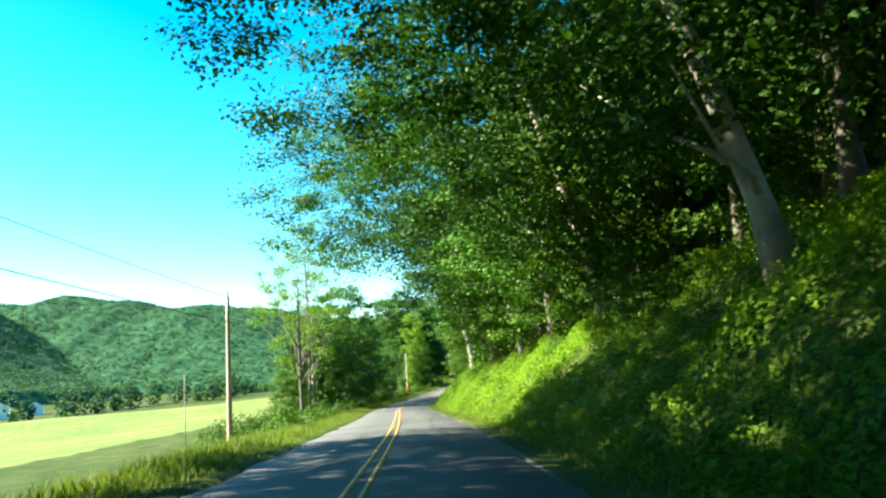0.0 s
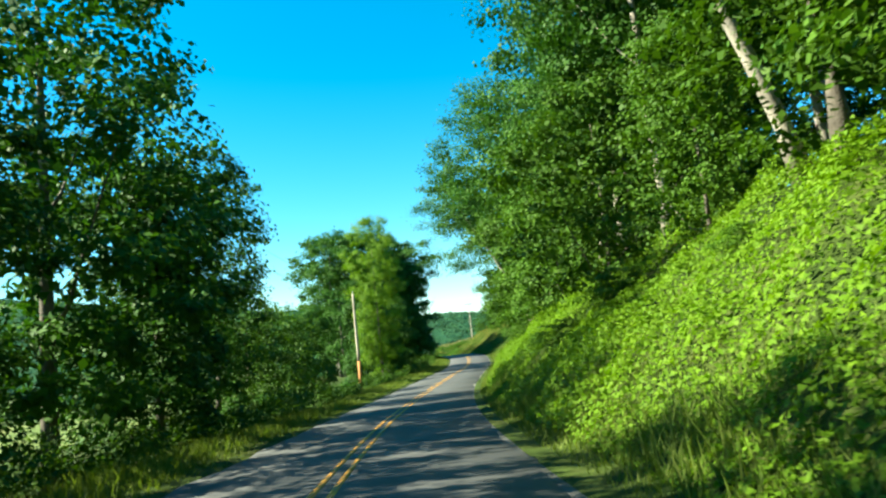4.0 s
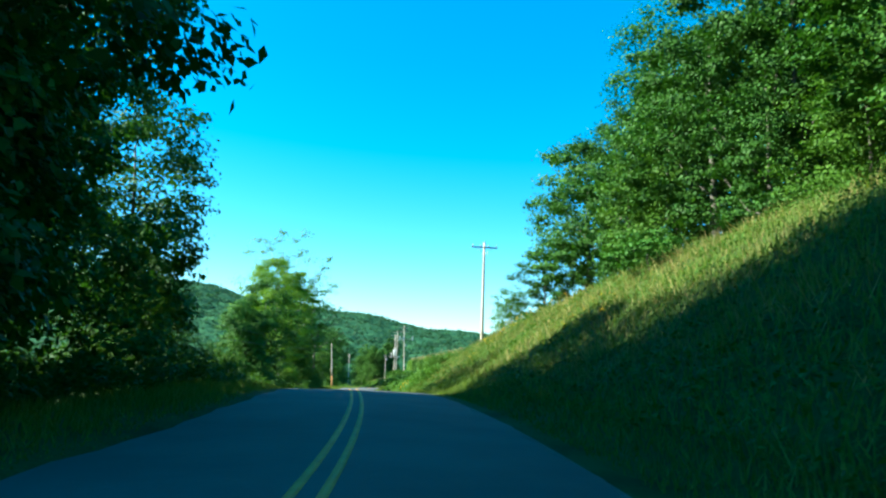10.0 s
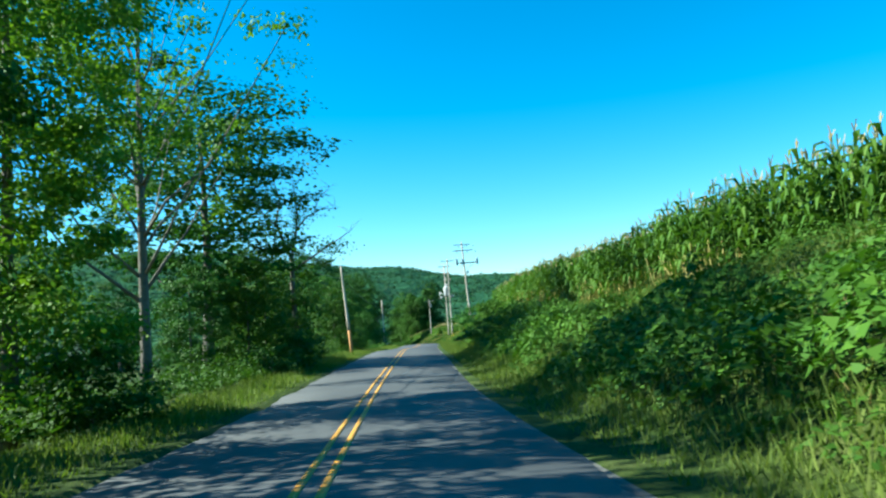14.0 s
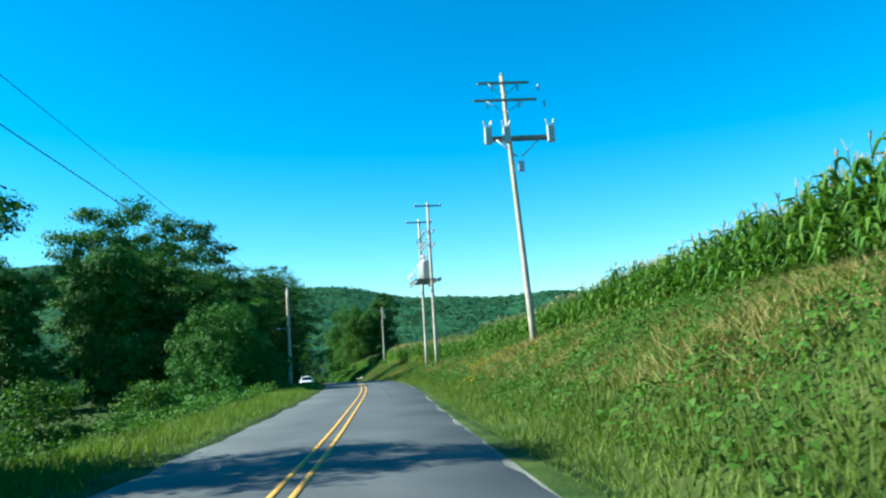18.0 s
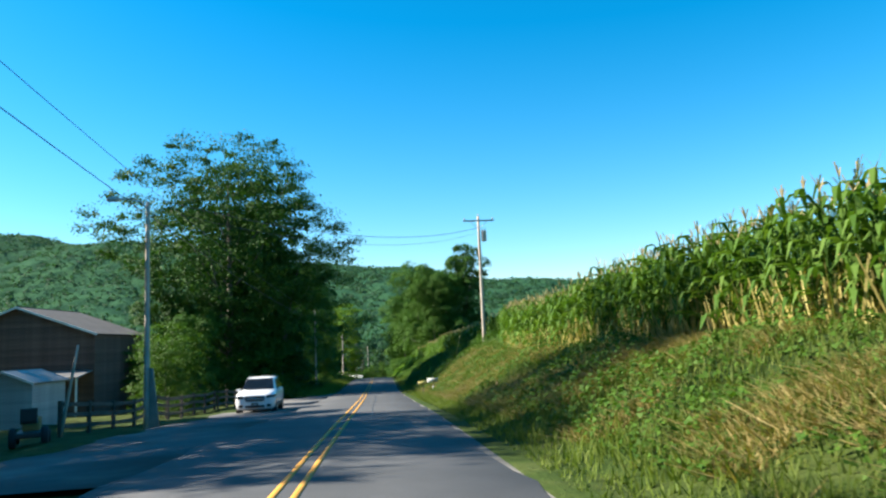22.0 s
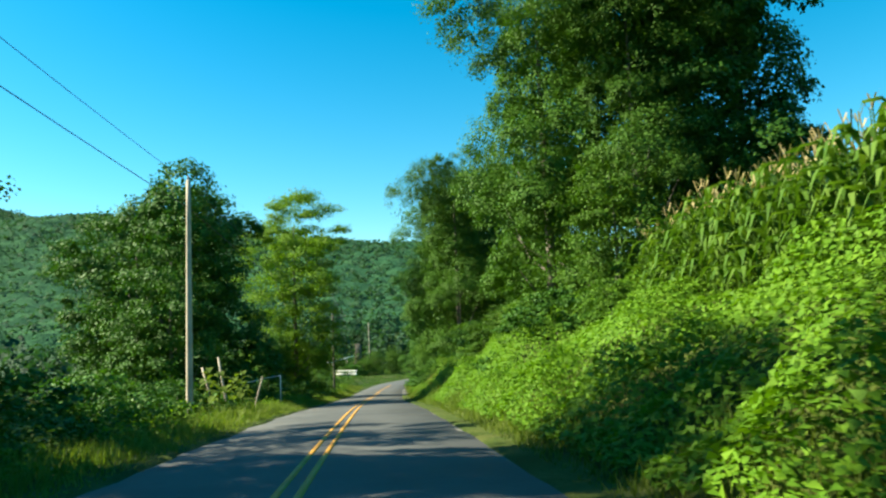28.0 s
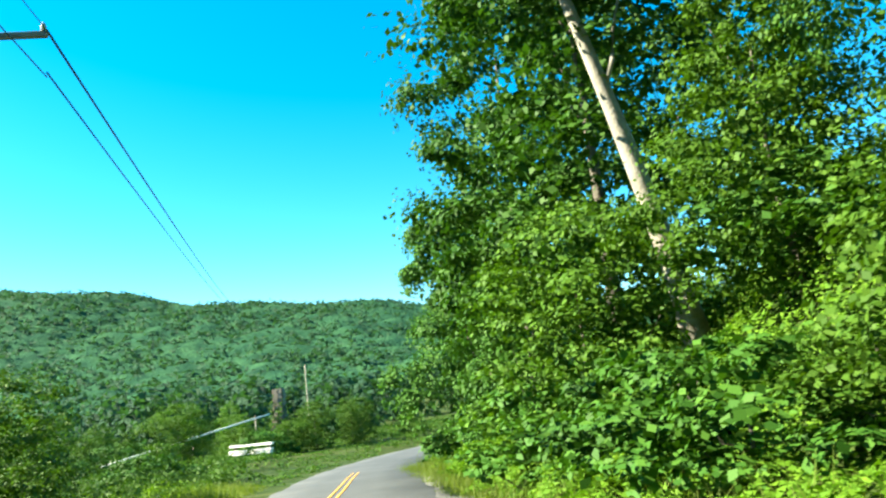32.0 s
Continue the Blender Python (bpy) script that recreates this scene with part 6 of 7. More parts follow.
def gable_house(name, label, loc, rz, w, d, wall, rise, mat, roof, board, eave=0.35, windows=(), door=None, trim=True):
    """A gabled building: local -y is the front gable; boards clad the walls."""
    root = thing(name, label, "building", "", loc, rz)
    bm = bmesh.new()
    secs = [(-w / 2, -0.6), (w / 2, -0.6), (w / 2, wall), (0, wall + rise), (-w / 2, wall)]
    loft(bm, [[(x, y, z) for x, z in secs] for y in (-d / 2, d / 2)])
    for f in bm.faces:
        f.smooth = False
    part("wall", bm, mat, root)
    shared = {}
    rows = int((wall + rise) / board)
    for k in range(rows):
        z = (k + 0.5) * board
        half = w / 2 if z < wall else max(0.0, w / 2 * (1 - (z - wall) / rise))
        if half < 0.25:
            continue
        key = round(half, 2)
        if key not in shared:
            bm = bmesh.new()
            add_box(bm, (2 * half + 0.02, 0.03, board * 0.94), Matrix.Rotation(radians(-4), 4, "X"))
            me = bpy.data.meshes.new("board")
            bm.to_mesh(me)
            bm.free()
            me.materials.append(mat)
            shared[key] = me
        ob = part("board", shared[key], None, root)
        ob.location = (0, -d / 2 - 0.012, z)
        if z < wall:
            if "side" not in shared:
                bm = bmesh.new()
                add_box(bm, (0.03, d, board * 0.94), Matrix.Rotation(radians(4), 4, "Y"))
                me = bpy.data.meshes.new("board")
                bm.to_mesh(me)
                bm.free()
                me.materials.append(mat)
                shared["side"] = me
            ob = part("board", shared["side"], None, root)
            ob.location = (w / 2 + 0.012, 0, z)
    ln = math.hypot(w / 2, rise)
    a = math.atan2(rise, w / 2)
    for sg in (-1, 1):
        bm = bmesh.new()
        m = Matrix.Translation((sg * w / 4, 0, wall + rise / 2 + 0.06)) @ Matrix.Rotation(sg * a, 4, "Y")
        add_box(bm, (ln + eave * 1.2, d + 2 * eave, 0.09), m @ Matrix.Translation((sg * eave * 0.4, 0, 0)), 0.01)
        part("roof_slope", bm, roof, root)
        if trim:
            bm = bmesh.new()
            add_box(bm, (ln + eave * 1.2, 0.04, 0.14), m @ Matrix.Translation((sg * eave * 0.4, -d / 2 - eave - 0.022, -0.02)), 0.006)
            part("barge_board", bm, M_TRIM, root)
    for x, z, ww, hh in windows:
        win = None
        bm = bmesh.new()
        for dx, dz, sx, sz in ((-ww / 2, 0, 0.08, hh + 0.16), (ww / 2, 0, 0.08, hh + 0.16), (0, hh / 2 + 0.04, ww, 0.08), (0, -hh / 2 - 0.04, ww, 0.08), (0, 0, ww, 0.04), (0, 0, 0.035, hh)):
            add_box(bm, (sx, 0.06, sz), Matrix.Translation((x + dx, -d / 2 - 0.055, z + dz)), 0.006)
        win = part("window_frame", bm, M_TRIM, root, "white window frame")
        bm = bmesh.new()
        add_box(bm, (ww, 0.02, hh), Matrix.Translation((x, -d / 2 - 0.04, z)))
        part("pane", bm, M_PANE, win)
    if door:
        x, ww, hh = door
        bm = bmesh.new()
        add_box(bm, (ww, 0.05, hh), Matrix.Translation((x, -d / 2 - 0.045, hh / 2)), 0.01)
        part("door", bm, M_TRIM, root, "pale panelled door")
    return root


house = gable_house("house", "two-storey house with weathered red-brown boards", at(501.5, -24.9, 0.0), heading(500) - 4, 11.2, 9.0, 6.1, 2.1, M_SIDING, M_SHINGLE, 0.26)
bm = bmesh.new()
add_box(bm, (6.2, 2.4, 0.08), Matrix.Translation((2.4, -5.7, 3.2)) @ Matrix.Rotation(radians(10), 4, "X"), 0.01)
part("porch_roof", bm, M_ROOFTIN, house, "tin porch roof")
for x in (-0.5, 2.4, 5.3):
    bm = bmesh.new()
    add_box(bm, (0.12, 0.12, 3.5), Matrix.Translation((x, -6.6, 1.25)), 0.01)
    part("porch_post", bm, M_TRIM, house)
shed = gable_house("shed", "small pale grey clapboard shed with a window", at(483, -18.4, -0.05), heading(481) - 3, 2.9, 3.6, 2.5, 0.6, M_GREYSIDING, M_ROOFTIN, 0.16, 0.22, windows=((-0.55, 1.5, 0.55, 0.85),))
gable_house("garage", "dark old garage behind the roadside trees", at(456, -16.5, -0.05), heading(461) + 3, 4.6, 5.0, 2.3, 0.9, M_FENCE, M_ROOFTIN, 0.24, 0.25, door=(0.5, 0.95, 1.95))


def lamp_post():
    s, u = 469.2, -7.6
    root = thing("street_lamp", "grey street lamp on a tall slim pole", "street lamp", "", at(s, u), heading(s))
    bm = bmesh.new()
    add_tube(bm, [Vector((0, 0, -0.4 + 9.1 * i / 6)) for i in range(7)], [0.12 - 0.045 * i / 6 for i in range(7)], 12)
    part("shaft", bm, M_POLE, root)
    bm = bmesh.new()
    add_tube(bm, [(0, 0, 8.4), (-0.25, 0, 8.7), (-0.7, 0, 8.85), (-1.15, 0, 8.85)], [0.035, 0.035, 0.03, 0.03], 8)
    part("arm", bm, M_METAL, root)
    bm = bmesh.new()
    add_lathe(bm, ((0.05, 0.12), (0.16, 0.06), (0.18, 0.0), (0.15, -0.05), (0.05, -0.07)), 16, Matrix.Translation((-1.3, 0, 8.82)) @ Matrix.Diagonal((1.5, 0.8, 1, 1)))
    part("lamp_head", bm, M_TANK, root)

    bm = bmesh.new()
    loft(bm, [[(0.1, y, -0.1), (0.5, y, -0.1), (0.22, y, 2.3), (0.12, y, 2.3)] for y in (-0.06, 0.06)])
    part("side_brace", bm, M_ARM, root, "grey boards leaning against the lamp post")


lamp_post()


def board_fence(s0, s1, u0, u1):
    root = thing("fence", "dark board fence with three rails", "fence", "", at(s0, u0))
    inv = root.matrix_basis.inverted()
    n = max(2, int((s1 - s0) / 2.4))
    tops = [inv @ at(s0 + (s1 - s0) * i / n, u0 + (u1 - u0) * i / n) for i in range(n + 1)]
    bm = bmesh.new()
    add_box(bm, (0.13, 0.13, 1.6), Matrix.Translation((0, 0, 0.45)), 0.012)
    me = bpy.data.meshes.new("post")
    bm.to_mesh(me)
    bm.free()
    me.materials.append(M_FENCE)
    for p in tops:
        part("post", me, None, root).location = p
    for a, b in zip(tops, tops[1:]):
        d = b - a
        for z in (0.35, 0.75, 1.12):
            bm = bmesh.new()
            add_box(bm, (0.035, d.length, 0.15), Matrix.Translation((a + b) / 2 + Vector((0, 0, z))) @ d.to_track_quat("Y", "Z").to_matrix().to_4x4(), 0.006)
            part("rail", bm, M_FENCE, root)


board_fence(468, 490, -10.2, -9.6)
board_fence(491, 512, -9.6, -9.0)

M_MAILWHITE = simple("white_mailbox_paint", (0.50, 0.50, 0.47), 0.45)
M_MAILYELLOW = simple("dull_yellow_tube", (0.42, 0.36, 0.10), 0.6)


def mailbox():
    root = thing("mailbox", "white mailbox on a bent metal post", "mailbox", "", at(490.0, 4.75, -0.42), heading(490) + 8)
    bm = bmesh.new()
    prof = [(-0.13, 0.0), (0.13, 0.0), (0.13, 0.16)] + [(0.13 * math.cos(a), 0.16 + 0.11 * math.sin(a)) for a in (0.5, 1.0, 1.57, 2.1, 2.64)] + [(-0.13, 0.16)]
    loft(bm, [[(y, x, z + 0.98) for x, z in prof] for y in (-0.34, 0.34)])
    box = part("box", bm, M_MAILWHITE, root)
    bm = bmesh.new()
    add_box(bm, (0.02, 0.25, 0.24), Matrix.Translation((-0.352, 0, 1.1)), 0.008)
    part("door", bm, M_MAILWHITE, box)
    bm = bmesh.new()
    add_box(bm, (0.03, 0.012, 0.14), Matrix.Translation((0.1, -0.145, 1.2)), 0.003)
    part("flag", bm, M_POLEFOOT, box, "small red flag")
    bm = bmesh.new()
    add_tube(bm, [(0.0, 0, -0.4), (-0.02, 0, 0.5), (0.02, 0, 0.8), (0.12, 0, 0.97)], [0.035] * 4, 8)
    part("post", bm, M_TRIM, root)


def paper_tube():
    root = thing("newspaper_tube", "dull yellow newspaper tube on a dark stake", "newspaper tube", "", at(490.2, 4.1, -0.16), heading(490) + 15)
    bm = bmesh.new()
    prof = [(0.11 * math.cos(k * math.tau / 12), 0.11 * math.sin(k * math.tau / 12)) for k in range(12)]
    loft(bm, [[(y, x, z + 1.0 + y * 0.14) for x, z in prof] for y in (-0.36, 0.3)])
    tube = part("tube", bm, M_MAILYELLOW, root)
    bm = bmesh.new()
    loft(bm, [[(y, x * 0.85, z * 0.85 + 1.0 + y * 0.14) for x, z in prof] for y in (-0.372, -0.362)])
    part("opening", bm, M_BLACK, tube)
    bm = bmesh.new()
    add_box(bm, (0.05, 0.05, 1.3), Matrix.Translation((0.0, 0, 0.33)), 0.008)
    part("stake", bm, M_FENCE, root)


mailbox()
paper_tube()

# dirt farm lane that climbs to the corn


def farm_lane():
    n, m = 26, 7
    v = []
    for i in range(n):
        t = i / (n - 1)
        u = 3.0 + 16 * t
        w = 2.6 - 1.1 * min(1, t * 3)
        for j in range(m):
            s = 436.6 - 1.2 * t + (j / (m - 1) - 0.5) * 2 * w + 0.25 * math.sin(i * 0.9 + j)
            p = ground_xyz(np.array([s]), np.array([u]))[0]
            v.append((p[0], p[1], p[2] + (0.05 if 0 < j < m - 1 else -0.08)))
    idx = np.arange(n * m).reshape(n, m)
    f = np.stack([idx[:-1, :-1], idx[1:, :-1], idx[1:, 1:], idx[:-1, 1:]], -1).reshape(-1, 4)[:, ::-1]
    thing("farm_lane", "dry pale dirt lane climbing to the corn", "dirt lane", data=mesh_np("farm_lane", np.array(v), f, M_DIRT, True), kind="structure")


farm_lane()

# tar lines across and along the road


def tar_line(s0, u0, s1, u1, w, wob, seed):
    rng = random.Random(seed)
    n = max(6, int(math.hypot(s1 - s0, u1 - u0) / 0.6))
    v, f = [], []
    ph = rng.uniform(0, 6)
    for i in range(n + 1):
        t = i / n
        s, u = s0 + (s1 - s0) * t + wob * math.sin(t * 7 + ph), u0 + (u1 - u0) * t + wob * 0.6 * math.sin(t * 11 + ph)
        k = w * rng.uniform(0.6, 1.3)
        across = abs(u1 - u0) > abs(s1 - s0)
        for sg in (-1, 1):
            p = road_xyz(np.array([s + (sg * k if across else 0)]), np.array([u + (0 if across else sg * k)]))[0]
            v.append((p[0], p[1], p[2] + 0.005))
        if i:
            f.append((2 * i - 2, 2 * i - 1, 2 * i + 1, 2 * i))
    part("tar_line", mesh_np("tar_line", np.array(v), np.array(f), M_TAR), None, road, "black crack-sealing tar line")


for k, a in enumerate(((58, 1.9, 70, 1.2, 0.015, 0.04), (310, 0.7, 322, 1.9, 0.02, 0.05),
                       (352, 1.1, 366, 1.9, 0.02, 0.05), (392, 1.35, 424, 1.15, 0.022, 0.09), (466, 0.8, 500, 0.9, 0.018, 0.07))):
    tar_line(*a, seed=k)

# ---------------------------------------------------------------- the ruin at the bend


def land(x, y, dz=0.0):
    """A point on the ground at world x, y."""
    k = int(np.argmin((BASE[:, 0] - x) ** 2 + (BASE[:, 1] - y) ** 2))
    t = np.array([BASE_N[k][1] * -1, BASE_N[k][0]])
    d = np.array([x, y]) - BASE[k, :2]
    return at(BASE_S[k] + float(d @ t), float(d @ BASE_N[k]), dz)


M_RUIN = surface("old_chimney_stone", ((0.3, (0.09, 0.07, 0.055)), (0.7, (0.22, 0.18, 0.145))), 1.6, 0.9, fine=9, bump=0.8, dist=0.03, spread=0.25)


def chimney_ruin():
    root = thing("chimney_ruin", "old stone chimney overgrown with vines", "chimney ruin", "", land(-141.5, 718))
    rng = random.Random(8)
    shapes = []
    for _ in range(5):
        bm = bmesh.new()
        add_box(bm, (rng.uniform(0.42, 0.62), 0.4, 0.25))
        for v in bm.verts:
            v.co += Vector((rng.uniform(-0.03, 0.03), rng.uniform(-0.03, 0.03), rng.uniform(-0.02, 0.02)))
        me = bpy.data.meshes.new("stone")
        bm.to_mesh(me)
        bm.free()
        me.materials.append(M_RUIN)
        shapes.append(me)
    z = 0.0
    while z < 7.0:
        w = 1.5 if z < 2.6 else (1.1 if z < 4.0 else 0.8)
        n = 3 if w > 1.2 else 2
        for side in range(4):
            for k in range(n):
                a = side * math.pi / 2
                off = (k - (n - 1) / 2) * (2 * w / n) * 0.5 * 1.0
                p = Matrix.Rotation(a, 4, "Z") @ Vector((off, -w / 2, z + 0.13))
                ob = part("stone", shapes[rng.randrange(5)], None, root)
                ob.location = p
                ob.rotation_euler = (0, 0, a + rng.uniform(-0.06, 0.06))
        z += 0.26
    g = np.random.default_rng(9)
    p = np.vstack([np.array(c) + g.normal(size=(k, 3)) * sp for c, k, sp in (((0, -0.3, 1.2), 1500, (2.0, 1.2, 0.8)), ((0.3, -0.4, 2.6), 800, (0.9, 0.6, 0.9)), ((0.1, -0.3, 4.4), 380, (0.5, 0.4, 0.9)))])
    p = p[p[:, 2] > 0]
    part("vines", mesh_np("vines", *leaf_arrays(p, 0.3, g, 0.4), M_BRUSH), None, root, "vines climbing the chimney")


chimney_ruin()


def plank_stack():
    root = thing("plank_stack", "pale weathered boards stacked on low supports", "boards", "", land(-141.0, 707), -25)
    for k, z in enumerate((0.55, 0.8, 1.3)):
        bm = bmesh.new()
        add_box(bm, (5.6, 0.35, 0.2), Matrix.Translation((0.1 * k, 0, z)), 0.02)
        part("board", bm, M_TRIM, root)
    for x in (-2.3, 2.3):
        bm = bmesh.new()
        add_box(bm, (0.2, 0.25, 1.5), Matrix.Translation((x, 0.32, 0.55)), 0.02)
        part("support", bm, M_FENCE, root)


plank_stack()


def long_rail():
    root = thing("rail_fence", "long pale pole rail on thin posts", "fence", "", land(-150, 704))
    inv = root.matrix_basis.inverted()
    a, b = inv @ land(-153, 702, 1.2), inv @ land(-142, 716, 4.2)
    bm = bmesh.new()
    add_tube(bm, [a.lerp(b, i / 6) for i in range(7)], [0.09] * 7, 8)
    part("rail", bm, M_TRIM, root)
    for t in (0.05, 0.5, 0.9):
        q = a.lerp(b, t)
        bm = bmesh.new()
        add_tube(bm, [Vector((q.x, q.y, q.z - 3.4)), q + Vector((0, 0, 0.25))], [0.07, 0.06], 8)
        part("post", bm, M_POLE, root)


long_rail()
far = pole(760, -60, 12.5, 0.16, label="far utility pole beyond the ruin")
far.matrix_basis = Matrix.Translation(land(-151.8, 764))

# ---------------------------------------------------------------- smaller things along the way


def flower_clump(s, u, n, wide, high, seed):
    """Stems with yellow flower heads on the bank."""
    g = np.random.default_rng(seed)
    base = at(s, u)
    root = thing("wildflowers", "clump of yellow wild flowers in the bank grass", "flowers", "yellow wild flowers", base, kind="stuff")
    c = g.normal(size=(n, 3)) * (wide, wide, 0)
    c[:, 2] = [at(s + y, u + x).z - base.z for x, y, _ in c] + high * g.uniform(0.6, 1.1, n)
    p = np.repeat(c, 6, 0) + g.normal(size=(6 * n, 3)) * 0.035
    part("flower_heads", mesh_np("flower_heads", *leaf_arrays(p, 0.055, g, 0.6), M_FLOWER), None, root, "yellow flower heads")
    w = np.array([0.006, 0, 0])
    v = np.stack([c - (0, 0, high) - w, c - (0, 0, high) + w, c], 1).reshape(-1, 3)
    part("stems", mesh_np("stems", v, np.arange(3 * n).reshape(-1, 3), M_GRASS), None, root)


for k, (s, u, n, w, h) in enumerate(((273.3, 5.3, 26, 0.25, 0.75), (392.5, 5.6, 24, 0.3, 0.7), (398, 6.2, 14, 0.5, 0.5), (236, 7.5, 18, 0.6, 0.7),
                                     (240, 8.4, 12, 0.6, 0.7), (161, 5.6, 9, 0.5, 0.6), (384, 6.6, 18, 0.7, 0.55), (216, 7.0, 14, 0.8, 0.7), (255.5, 9.2, 22, 0.9, 0.7), (258.5, 10.6, 26, 1.0, 0.7), (253.5, 11.2, 18, 0.8, 0.7), (391.4, 6.3, 14, 0.5, 0.6), (389.4, 4.8, 12, 0.3, 0.5))):
    flower_clump(s, u, n, w, h, 300 + k)


def dirt_scar(name, label, pts, half, seed, mat, dry):
    """A bare strip that runs up the bank, with dead stalks along it. pts: (s, u) along its middle."""
    rng = random.Random(seed)
    v, n, m = [], 22, 6
    for i in range(n):
        t = i / (n - 1) * (len(pts) - 1)
        k = min(int(t), len(pts) - 2)
        s = pts[k][0] + (pts[k + 1][0] - pts[k][0]) * (t - k)
        u = pts[k][1] + (pts[k + 1][1] - pts[k][1]) * (t - k)
        w = half * (0.55 + 0.45 * math.sin(math.pi * i / (n - 1))) * rng.uniform(0.85, 1.15)
        for j in range(m):
            p = at(s + (j / (m - 1) - 0.5) * 2 * w, u + rng.uniform(-0.05, 0.05))
            edge = j in (0, m - 1) or i in (0, n - 1)
            v.append((p.x, p.y, p.z + (-0.1 if edge else dry + rng.uniform(-0.04, 0.05))))
    idx = np.arange(n * m).reshape(n, m)
    f = np.stack([idx[:-1, :-1], idx[1:, :-1], idx[1:, 1:], idx[:-1, 1:]], -1).reshape(-1, 4)[:, ::-1]
    thing(name, label, "bare dirt", data=mesh_np(name, np.array(v), f, mat, True), kind="structure")


M_SCAR = surface("pale_brown_slope", ((0.3, (0.13, 0.085, 0.055)), (0.5, (0.20, 0.14, 0.095)), (0.7, (0.28, 0.21, 0.15))), 1.1, 0.95, fine=12, bump=0.9, dist=0.06)
dirt_scar("dirt_scar", "pale brown eroded strip climbing the bank", ((628.5, 4.6), (627.5, 6.2), (626, 8.0), (624.5, 10.5), (624, 12.5)), 1.25, 1, M_SCAR, 0.12)
M_REDEARTH = surface("reddish_bare_earth", ((0.3, (0.09, 0.048, 0.026)), (0.5, (0.15, 0.085, 0.048)), (0.7, (0.22, 0.14, 0.085))), 1.4, 0.95, fine=12, bump=0.9, dist=0.05)
for k, (a, b, h) in enumerate((((494, 5.8), (496.5, 6.8), 0.5), ((468, 5.0), (470, 6.0), 0.6), ((474, 5.4), (475, 6.3), 0.6), ((490.5, 4.7), (491, 5.6), 0.5), ((320, 8.2), (321, 9.2), 1.2))):
    dirt_scar("bare_patch", "reddish bare earth patch on the grassy bank", (a, b), h, 10 + k, M_REDEARTH, 0.02)


def dry_stalks():
    """Dead brown stalks along the eroded strip and under the corn."""
    g = np.random.default_rng(41)
    n = 1500
    t = g.random(n)
    s, u = 627.8 - 3.8 * t + g.normal(0, 0.9, n), 5.0 + 7.5 * t
    p = ground_xyz(s, u)
    lean = np.stack([g.normal(0, 0.25, n), g.normal(0, 0.25, n), np.ones(n)], 1) * g.uniform(0.4, 1.0, n)[:, None]
    a = g.uniform(0, math.tau, n)
    w = np.stack([np.cos(a), np.sin(a), 0 * a], 1) * 0.02
    v = np.stack([p - w, p + w, p + lean], 1).reshape(-1, 3)
    thing("dead_weeds", "dead brown weed stalks on the eroded strip", "weeds", data=mesh_np("dead_weeds", v, np.arange(3 * n).reshape(-1, 3), M_DRYGRASS), kind="stuff")


dry_stalks()


def corn_feet():
    """Yellowed lower leaves and stalks at the edge of the corn."""
    g = np.random.default_rng(42)
    s = np.r_[g.uniform(448, 497, 2600), g.uniform(300, 345, 1300), g.uniform(385, 447, 900)]
    u = np.interp(s, CORN_U[:, 0], CORN_U[:, 1]) + g.uniform(-0.25, 0.7, len(s))
    p = ground_xyz(s, u)
    n = len(s)
    a = g.uniform(0, math.tau, n)
    side = np.stack([np.cos(a), np.sin(a), 0 * a], 1)
    up = np.stack([g.normal(0, 0.2, n), g.normal(0, 0.2, n), np.ones(n)], 1) * g.uniform(0.5, 1.25, n)[:, None]
    w = side * g.uniform(0.014, 0.035, n)[:, None]
    v = np.stack([p - w, p + w, p + up + w * 0.4, p + up - w * 0.4], 1).reshape(-1, 3)
    thing("dry_corn_feet", "yellowed lower stalks along the corn edge", "corn", data=mesh_np("dry_corn_feet", v, np.arange(4 * n).reshape(-1, 4), M_CORNDRY), kind="stuff")


corn_feet()


def guy_wire(top, foot, label):
    root = thing("guy_wire", label, "guy wire", "", foot)
    a = Vector(top) - Vector(foot)
    bm = bmesh.new()
    add_tube(bm, [Vector((0, 0, -0.1)), a], [0.008, 0.008], 5)
    part("cable", bm, M_WIRE, root)
    bm = bmesh.new()
    d = a.normalized()
    add_tube(bm, [d * 0.3, d * 2.4], [0.035, 0.035], 8)
    part("marker", bm, M_MAILYELLOW, root, "yellow plastic guy marker")


guy_wire(at(500.7, 10.2, 9.4), at(508.5, 8.4, 0.0), "guy wire with a yellow marker below the corn")


def leaning_stake(s, u, h, lx, ly, r, label):
    root = thing("wooden_stake", label, "stake", "", at(s, u))
    bm = bmesh.new()
    add_tube(bm, [Vector((lx * t, ly * t, h * t - 0.2)) for t in (0, 0.4, 0.75, 1.0)], [r, r * 0.95, r * 0.85, r * 0.7], 8)
    part("shaft", bm, M_POLE, root)


leaning_stake(602, -6.2, 2.6, -0.9, 0.2, 0.06, "bare leaning stake among roadside weeds")
leaning_stake(603, -5.9, 3.0, -0.7, 0.3, 0.07, "bare leaning stake among roadside weeds")
leaning_stake(605, -5.2, 2.0, 0.5, 0.2, 0.05, "short leaning stake among roadside weeds")
leaning_stake(468, -10.2, 3.4, 0.5, 0.2, 0.06, "thin leaning pole beside the shed")
leaning_stake(66, -18.5, 6.2, -0.1, 0, 0.05, "slim pale post at the edge of the field")


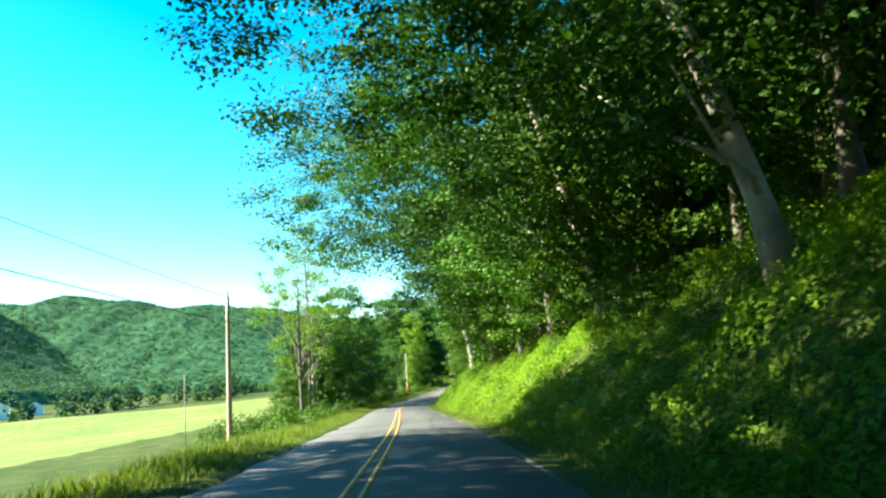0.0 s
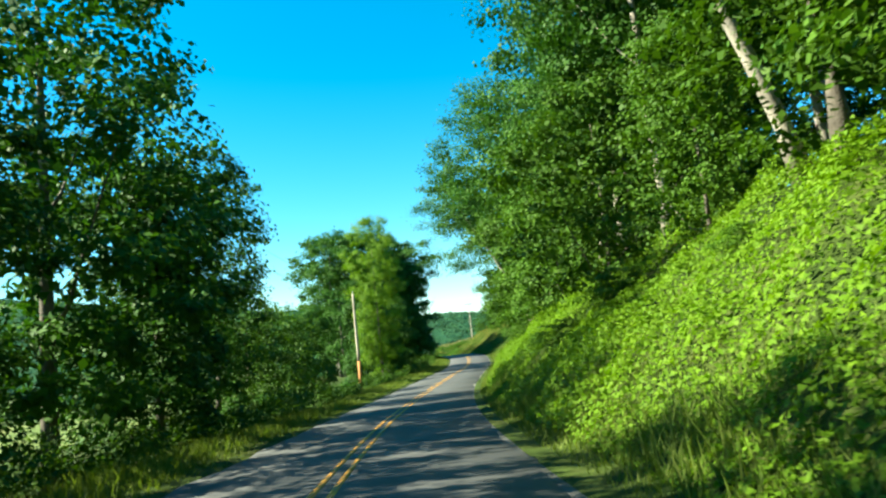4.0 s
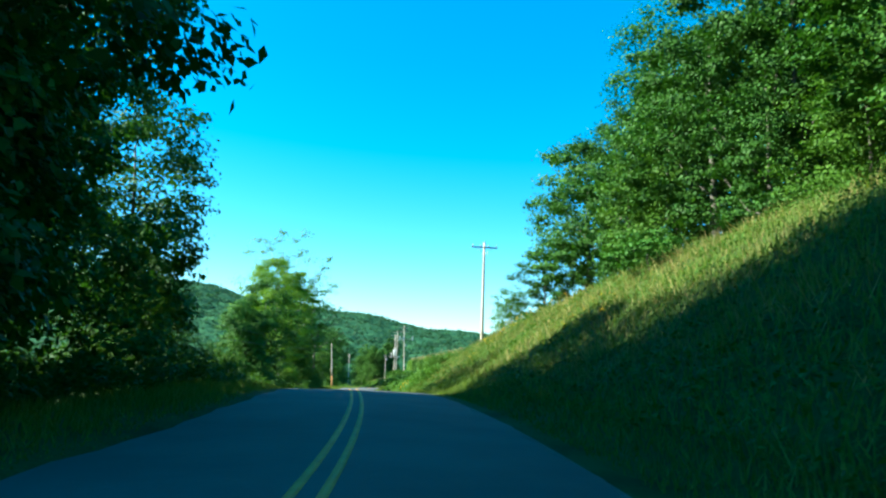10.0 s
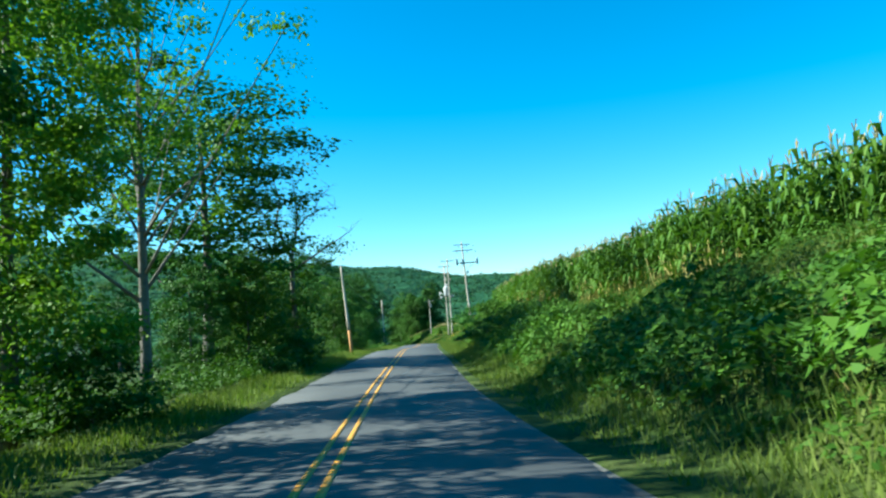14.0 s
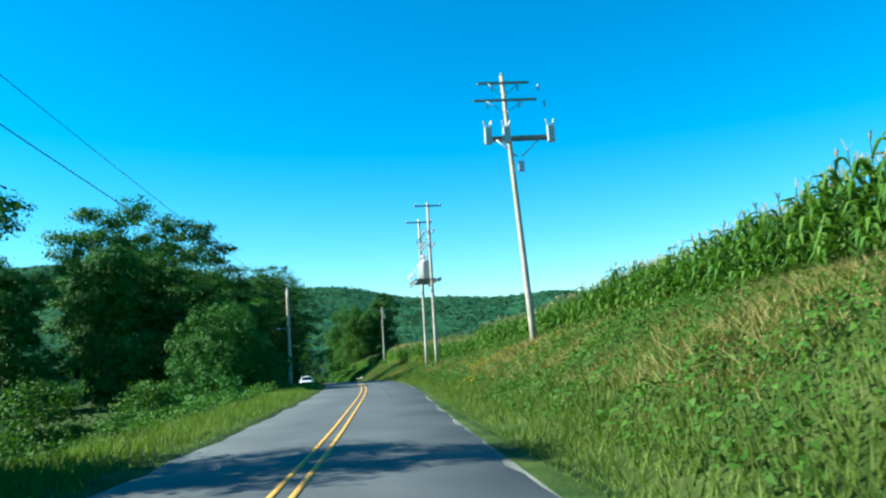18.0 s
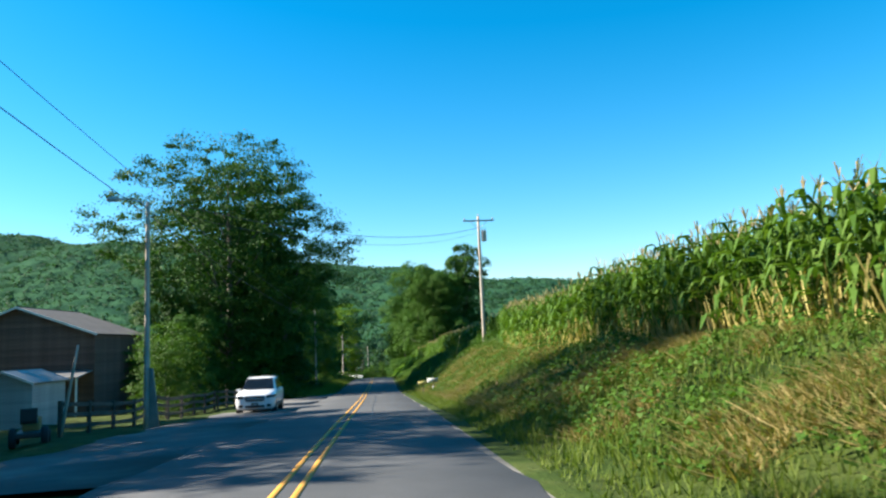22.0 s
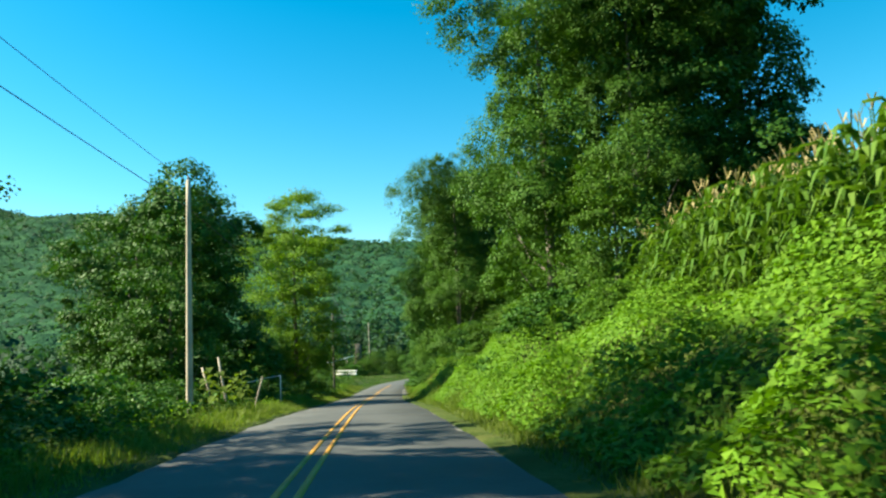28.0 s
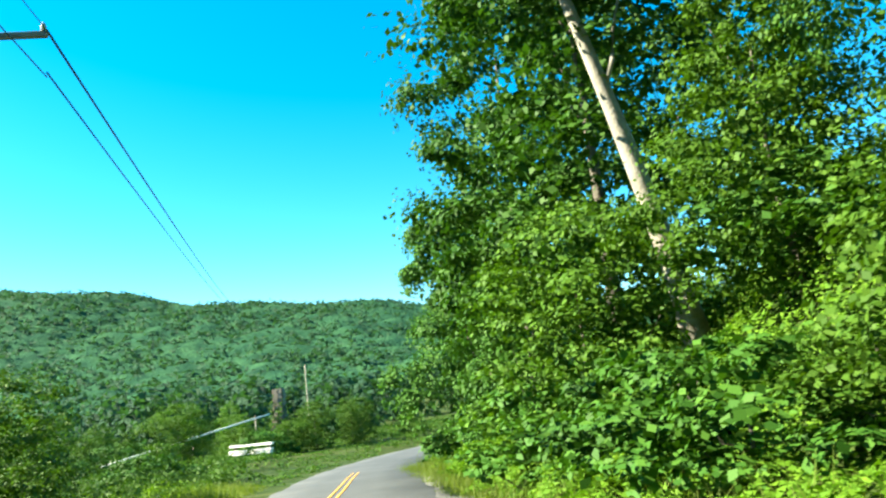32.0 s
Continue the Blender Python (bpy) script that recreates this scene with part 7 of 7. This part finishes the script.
def big_leaf_plant(s, u, h, seed):
    """A tall plant with whorls of large drooping leaves."""
    rng = random.Random(seed)
    root = thing("large_leaf_plant", "tall plant with large drooping pale green leaves", "plant", "large-leaved plants", at(s, u))
    bm = bmesh.new()
    add_tube(bm, [(0, 0, -0.1), (0.05, 0, h * 0.5), (0.02, 0.03, h)], [0.04, 0.03, 0.012], 7)
    part("stem", bm, M_BRUSH, root)
    for k in range(11):
        t = 0.3 + 0.7 * k / 10
        a = k * 2.4 + rng.uniform(-0.3, 0.3)
        ln = rng.uniform(0.75, 1.15) * (1.15 - 0.5 * t)
        d, e = Vector((math.cos(a), math.sin(a), 0)), Vector((-math.sin(a), math.cos(a), 0))
        bm = bmesh.new()
        rows = []
        for q, z, w in ((0.05, 0.02, 0.02), (0.3, 0.16, 0.14), (0.6, 0.15, 0.17), (0.85, 0.0, 0.11), (1.0, -0.14, 0.015)):
            c = Vector((0.02, 0, h * t)) + d * (ln * q) + Vector((0, 0, z * ln))
            rows.append((bm.verts.new(c - e * w + Vector((0, 0, 0.03))), bm.verts.new(c), bm.verts.new(c + e * w + Vector((0, 0, 0.03)))))
        for r0, r1 in zip(rows, rows[1:]):
            for x in (0, 1):
                bm.faces.new((r0[x], r0[x + 1], r1[x + 1], r1[x])).smooth = True
        part("leaf", bm, M_GRASS, root)


for k, (s, u, h) in enumerate(((600.5, -5.9, 1.9), (602, -6.6, 2.3), (604.5, -5.6, 2.0), (607, -6.4, 1.7))):
    big_leaf_plant(s, u, h, 50 + k)


def pipe_frame():
    root = thing("pipe_frame", "white pipe frame standing in the brush", "pipe frame", "", at(616, -5.9), heading(616))
    for pts in (((-0.7, 0, -0.1), (-0.7, 0, 1.9), (0.7, 0, 2.1)), ((0.7, 0, -0.1), (0.7, 0, 2.1)), ((-0.7, 0, 1.9), (-1.9, 0.6, 1.6))):
        bm = bmesh.new()
        add_tube(bm, pts, [0.03] * len(pts), 7)
        part("pipe", bm, M_TRIM, root)


pipe_frame()


def farmstead():
    """Far white farm buildings in the valley."""
    for s, u, w, d, wall, rise, mat in ((330, -190, 9, 14, 4.5, 2.5, M_TRIM), (342, -181, 7, 8, 3.5, 2.0, M_TRIM), (352, -172, 5, 6, 3.0, 1.4, M_GREYSIDING)):
        gable_house("farm_building", "far white farm building in the valley field", at(s, u), heading(s) + 25, w, d, wall, rise, mat, M_ROOFTIN, 0.6)


farmstead()


def garden_tractor():
    root = thing("garden_tractor", "dark garden tractor with a red hood beside the shed", "tractor", "", at(464.0, -9.4), heading(464) + 200)
    bm = bmesh.new()
    add_box(bm, (0.5, 0.8, 0.4), Matrix.Translation((0, -0.45, 0.62)), 0.08)
    part("hood", bm, M_POLEFOOT, root, "faded red hood")
    bm = bmesh.new()
    add_box(bm, (0.7, 1.5, 0.16), Matrix.Translation((0, 0, 0.36)), 0.04)
    part("chassis", bm, M_BLACK, root)
    bm = bmesh.new()
    add_box(bm, (0.45, 0.45, 0.1), Matrix.Translation((0, 0.45, 0.74)), 0.03)
    add_box(bm, (0.45, 0.1, 0.4), Matrix.Translation((0, 0.68, 0.95)), 0.03)
    part("seat", bm, M_BLACK, root)
    for x in (-0.42, 0.42):
        for y, r in ((-0.6, 0.2), (0.5, 0.3)):
            bm = bmesh.new()
            add_lathe(bm, ((r * 0.5, -0.09), (r * 0.9, -0.09), (r, -0.05), (r, 0.05), (r * 0.9, 0.09), (r * 0.5, 0.09)), 18, Matrix.Translation((x, y, r)) @ Matrix.Rotation(radians(90), 4, "Y"))
            part("wheel", bm, M_RUBBER, root)
    bm = bmesh.new()
    add_tube(bm, [(0, -0.05, 0.8), (0, 0.12, 1.02)], [0.02, 0.02], 6)
    add_lathe(bm, ((0.16, -0.015), (0.18, 0.0), (0.16, 0.015)), 16, Matrix.Translation((0, 0.12, 1.03)) @ Matrix.Rotation(-0.5, 4, "X"))
    part("steering_wheel", bm, M_BLACK, root)


garden_tractor()

# vine heaps round the ruin and beyond the bend
for x, y, proto, k in ((-143.5, 714, T_BUSH[0], 1.6), (-139, 713, T_BUSH[0], 1.7), (-141, 711, T_BUSH[1], 1.6), (-137, 716, T_EDGE[1], 0.6), (-146, 717, T_EDGE[1], 0.55), (-150, 712, T_BUSH[0], 1.8), (-155, 708, T_BUSH[1], 1.8),
                       (-147, 706, T_BUSH[0], 1.2), (-134, 720, T_EDGE[0], 0.6), (-158, 716, T_EDGE[0], 0.6), (-163, 704, T_EDGE[1], 0.7), (-168, 712, T_EDGE[0], 0.8), (-128, 724, T_BUSH[0], 1.6), (-172, 700, T_BROAD[1], 0.55)):
    copy_thing(proto, Matrix.Translation(land(x, y, -0.1)) @ Matrix.Rotation(R.uniform(0, 6.28), 4, "Z") @ Matrix.Diagonal((k, k, k, 1)))
